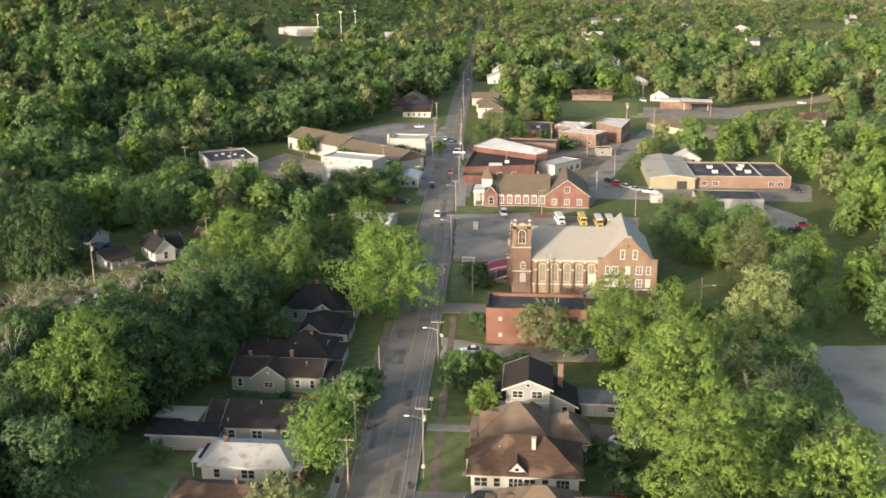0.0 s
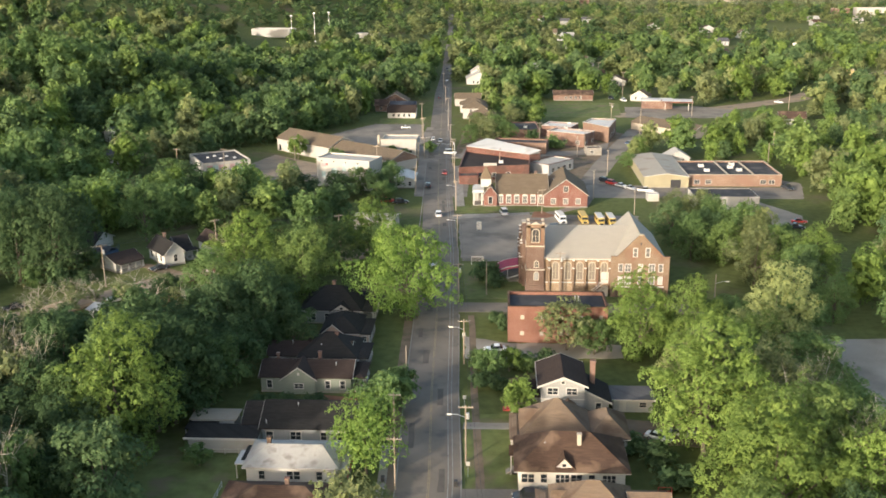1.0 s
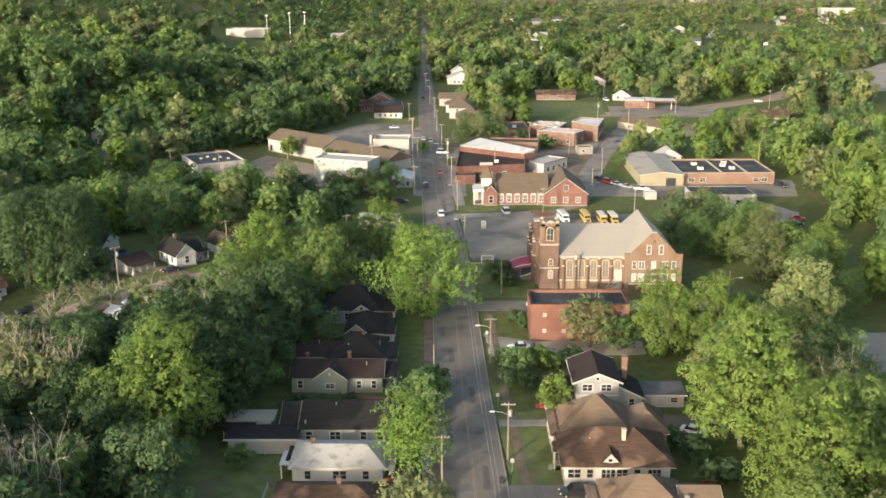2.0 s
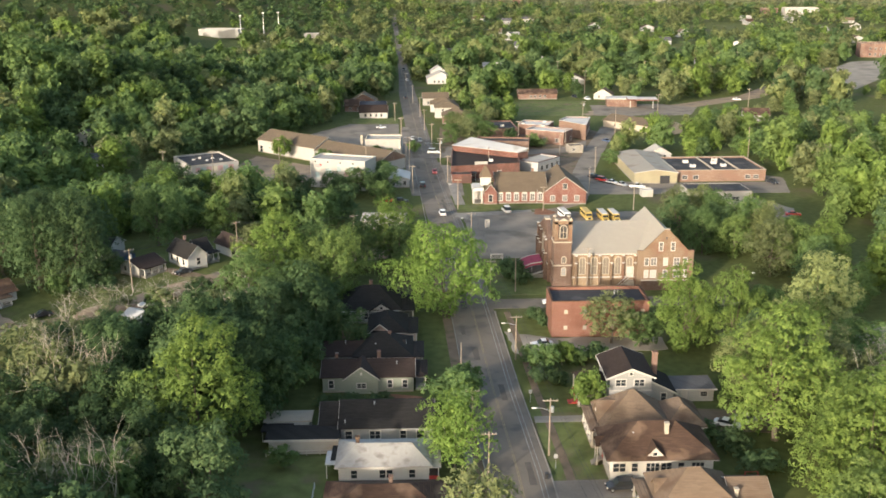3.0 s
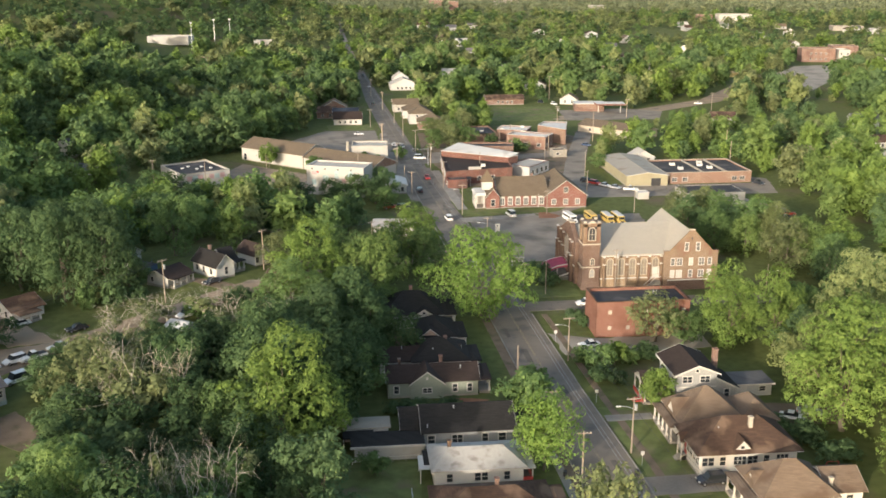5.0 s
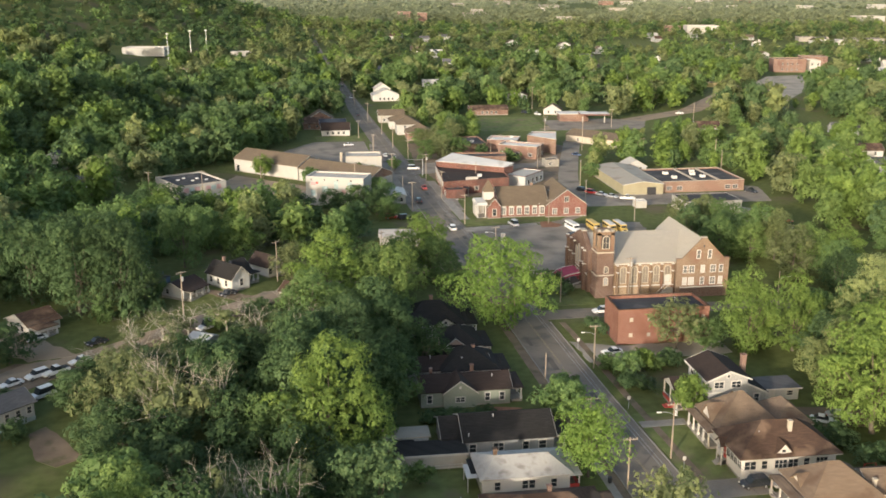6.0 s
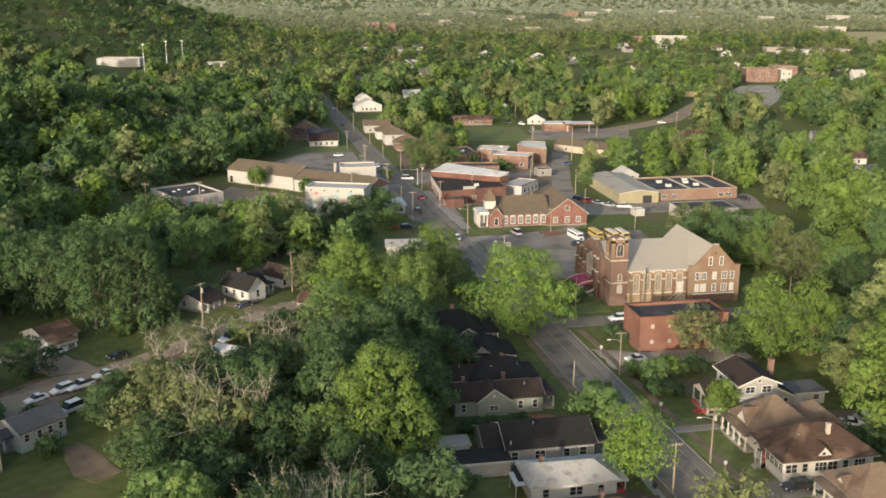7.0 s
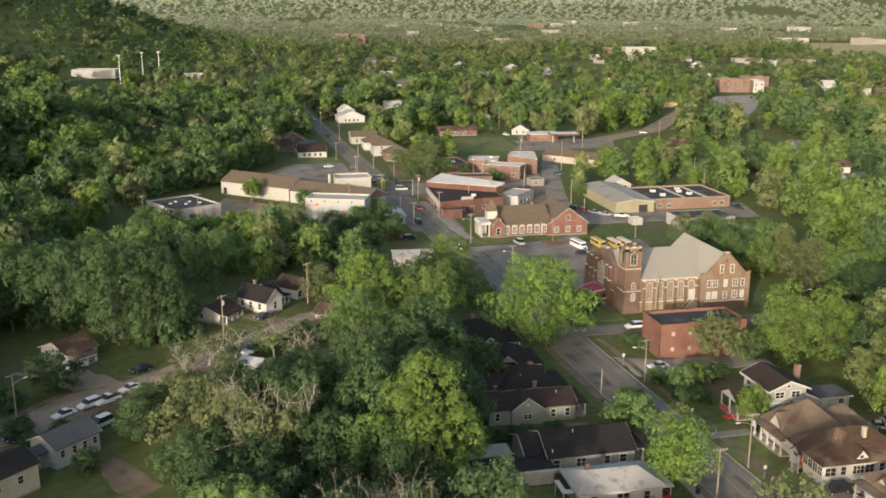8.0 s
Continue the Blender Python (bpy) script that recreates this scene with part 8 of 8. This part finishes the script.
def wire(a, b, sag=0.7, offs=(-1.1, 0.5, 1.1), dz=0.0, label="thin overhead wires between poles"):
    d = Vector((b[0] - a[0], b[1] - a[1], 0)).normalized()
    n = Vector((d.y, -d.x, 0))
    e = None
    for o in offs:
        bm = bmesh.new()
        pts = []
        for k in range(9):
            t = k / 8
            p = Vector(a).lerp(Vector(b), t) + n * o + Vector((0, 0, dz - 4 * sag * t * (1 - t)))
            pts.append(p)
        tube(bm, pts, [0.022] * 9, 3, cap=False)
        if e is None:
            e = new("power_line", done(bm, "power_line"))
            e.data.materials.append(M["dark"])
            tagged(e, label, "power line")
        else:
            part("wire", bm, M["dark"], e)


random.seed(3)
EP = [utility_pole(-4.2, 108, 10, 1, 0), utility_pole(-6.7, 140.4, 10.2, 1, 0, True, -1), utility_pole(-8.4, 180.0, 9.6, 1, 0, False, -1), utility_pole(-11.0, 216.5, 9.8, 1, 0, True), utility_pole(-13.2, 262, 9.6, 1, 0, False, -1), utility_pole(-15.4, 303, 10, 1, 0, False, -1), utility_pole(-17.6, 342, 10, 1, 0), utility_pole(-19.6, 372, 11, 2, 0, True), utility_pole(-22.5, 412, 10, 1, 0), utility_pole(-25.5, 452, 10, 1, 0), utility_pole(-27.5, 492, 10, 1, 0), utility_pole(-31.5, 540, 10, 1, 0), utility_pole(-36, 600, 10, 1, 0), utility_pole(-40, 670, 10, 1, 0)]
for a, b in zip(EP, EP[1:]):
    wire(a, b)
for x, y, h in ((-17.2, 131.6, 9), (-18.9, 147, 9), (-19.8, 205, 8.5), (-19.6, 176, 5.5), (-30.2, 325, 10), (-33.0, 372, 9.5), (-31.5, 345, 8), (-36.0, 430, 9.5), (-40, 480, 9)):
    utility_pole(x, y, h, 0 if h < 9 else 1, 0, group="poles on the west verge")
WP = [utility_pole(-133, 186, 9, 1, 42, False, 1), utility_pole(-94.5, 213.4, 10.5, 1, 42, True), utility_pole(-74, 236, 10.5, 1, 42), utility_pole(-46, 259, 10, 1, 30)]
for a, b in zip(WP, WP[1:]):
    wire(a, b)
EE = [utility_pole(30, 320, 10, 1, 60), utility_pole(38.5, 357, 10, 1, 60), utility_pole(60.5, 432, 14, 0, 0), utility_pole(52, 470, 11, 2, 0, True), utility_pole(99, 365, 11, 1, 70), utility_pole(122, 345, 12.5, 1, 70), utility_pole(108, 392, 11, 1, 70), utility_pole(135, 318, 9, 2, 70), utility_pole(47.5, 212, 9, 0, 0, False, 1), utility_pole(13.0, 222, 11, 1, 0, True), utility_pole(34, 404, 9, 1, 30), utility_pole(16, 424, 9, 1, 0), utility_pole(70, 575, 14, 1, 0), utility_pole(96, 500, 10, 1, 0), utility_pole(150, 520, 10, 1, 0), utility_pole(60, 620, 15, 1, 0), utility_pole(120, 640, 13, 1, 0), utility_pole(200, 700, 13, 1, 0), utility_pole(-4.5, 222, 8.5, 0, 0)]
wire(EE[4], EE[5])
wire(EE[5], EE[7])
wire(EE[5], EE[6])
for px, py, ph in ((-31.8, 386, 9), (-1.4, 363, 9), (21.5, 428, 9), (6, 470, 10), (-36, 436, 9), (30, 392, 8.5), (12, 300.5, 8), (41, 300, 8)):
    utility_pole(px, py, ph, 1, random.choice((0, 20, 70)))
utility_pole(-84, 383, 9, 1, 0)
utility_pole(-48, 362, 10, 1, 0)
utility_pole(-103, 348, 11, 1, 0)
utility_pole(-122, 352, 10, 1, 0)
for x, y, h in ((-172, 806, 22), (-156, 822, 24), (-143, 818, 26)):
    e = thing("mast", x, y, "slender metal mast on the far hill", "mast")
    part("shaft", tubes(([(0, 0, 0), (0, 0, h)], [0.35, 0.15])), M["metal"], e)
    part("head", boxes((-1.0, 1.0, -0.2, 0.2, h - 0.6, h + 0.3)), M["metal"], e)

# traffic signals
for x, y in ((-19.5, 384), (-36.0, 398)):
    e = thing("traffic_signal", x, y, "traffic light pole at the crossing", "traffic light")
    part("post", tubes(([(0, 0, 0), (0, 0, 7)], [0.13, 0.1])), M["metal"], e)
    sgn = 1 if x < -25 else -1
    part("arm", tubes(([(0, 0, 6.5), (sgn * 7, 0, 6.8)], [0.08, 0.05])), M["metal"], e)
    for k in (3.5, 6.0):
        part("signal_head", boxes((sgn * k - 0.2, sgn * k + 0.2, -0.2, 0.2, 5.7, 6.7)), M["dark"], e)


def notice(x, y, w, h, z, label):
    e = thing("sign", x, y, label, "sign")
    part("board", boxes((-w / 2, w / 2, -0.12, 0.12, z, z + h), bevel=0.03), M["trim"], e)
    part("panel", boxes((-w / 2 + 0.15, w / 2 - 0.15, -0.14, 0.14, z + 0.15, z + h - 0.15)), M["white_wall"], e)
    for k in range(3):
        part("text_bar", boxes((-w / 2 + 0.3, w / 2 - 0.4 - 0.2 * k, -0.155, -0.14, z + h - 0.5 - 0.32 * k, z + h - 0.38 - 0.32 * k)), M["dark"], e)
    for px in (-w / 2 + 0.15, w / 2 - 0.15):
        part("post", boxes((px - 0.08, px + 0.08, -0.08, 0.08, -0.2, z)), M["trim"], e)


notice(-7.2, 246.0, 3.4, 1.3, 1.0, "white church notice board on posts")
notice(-7.5, 279.5, 1.4, 2.4, 0.4, "white panel sign beside the car park")
for x, y in ((-7.6, 160.0), (-8.8, 190.5), (-19.8, 168.5), (-6.2, 136)):
    e = thing("post_sign", x, y, "thin metal sign post on the verge", "sign post")
    part("post", tubes(([(0, 0, -0.2), (0, 0, 2.6)], [0.04, 0.04])), M["metal"], e)
    part("plate", boxes((-0.3, 0.3, -0.02, 0.02, 1.9, 2.6)), M["trim"], e)

# garden fences and bins
def fence(pts, h, label, m="trim"):
    e = thing("fence", pts[0][0], pts[0][1], label, "fence")
    bx, by = pts[0]
    base = gz(bx, by)
    for (x0, y0), (x1, y1) in zip(pts, pts[1:]):
        L = math.hypot(x1 - x0, y1 - y0)
        n = max(2, int(L / 2.2))
        for k in range(n + 1):
            x, y = x0 + (x1 - x0) * k / n, y0 + (y1 - y0) * k / n
            z = gz(x, y) - base
            part("post", boxes((x - bx - 0.05, x - bx + 0.05, y - by - 0.05, y - by + 0.05, z - 0.3, z + h)), M[m], e)
        for zz in (0.35 * h, 0.85 * h):
            za, zb = gz(x0, y0) - base, gz(x1, y1) - base
            part("rail", tubes(([(x0 - bx, y0 - by, za + zz), (x1 - bx, y1 - by, zb + zz)], [0.05, 0.05]), sides=4), M[m], e)


fence([(-53, 141.2), (-42, 141.8)], 1.0, "low white fence before bushes")
fence([(-60, 122), (-44, 119), (-44, 131)], 1.1, "wire fence round a bare yard", "metal")
fence([(-24, 143.6), (-18.8, 143.8)], 1.0, "low wire garden fence", "metal")
fence([(-103, 244), (-101.5, 231)], 1.4, "blue-grey board fence beside a cottage", "blue_paint")
e = thing("blue_shed", -103.5, 236.5, "low blue-grey garden shed", "shed", rot=-30)
part("wall", boxes((-2.5, 2.5, -2, 2, -0.5, 2.0)), M["blue_paint"], e)
part("roof", gable_roof(-2.5, 2.5, -2, 2, 2.0, 0.8, "x", 0.25), M["roof_grey"], e)
e = thing("garden_swing", 23.5, 131.0, "red painted garden swing seat", "swing")
part("frame", tubes(([(-1, -0.7, 0), (-1, 0, 1.8)], [0.05, 0.05]), ([(-1, 0.7, 0), (-1, 0, 1.8)], [0.05, 0.05]), ([(1, -0.7, 0), (1, 0, 1.8)], [0.05, 0.05]), ([(1, 0.7, 0), (1, 0, 1.8)], [0.05, 0.05]), ([(-1, 0, 1.8), (1, 0, 1.8)], [0.05, 0.05])), M["red_paint"], e)
part("seat", boxes((-0.8, 0.8, -0.3, 0.3, 0.5, 0.58), (-0.8, 0.8, 0.25, 0.32, 0.58, 1.1)), M["red_paint"], e)
for x, y, c in ((-17.6, 152, "dark"), (-19.4, 133.8, "dark"), (14.0, 129.8, "car_white"), (-8.0, 133, "dark")):
    e = thing("wheelie_bin", x, y, "plastic rubbish bin on the verge", "bin")
    part("body", boxes((-0.28, 0.28, -0.32, 0.32, 0.08, 0.95), bevel=0.04), M[c], e)
    part("lid", boxes((-0.3, 0.3, -0.36, 0.34, 0.95, 1.03), bevel=0.02), M[c], e)
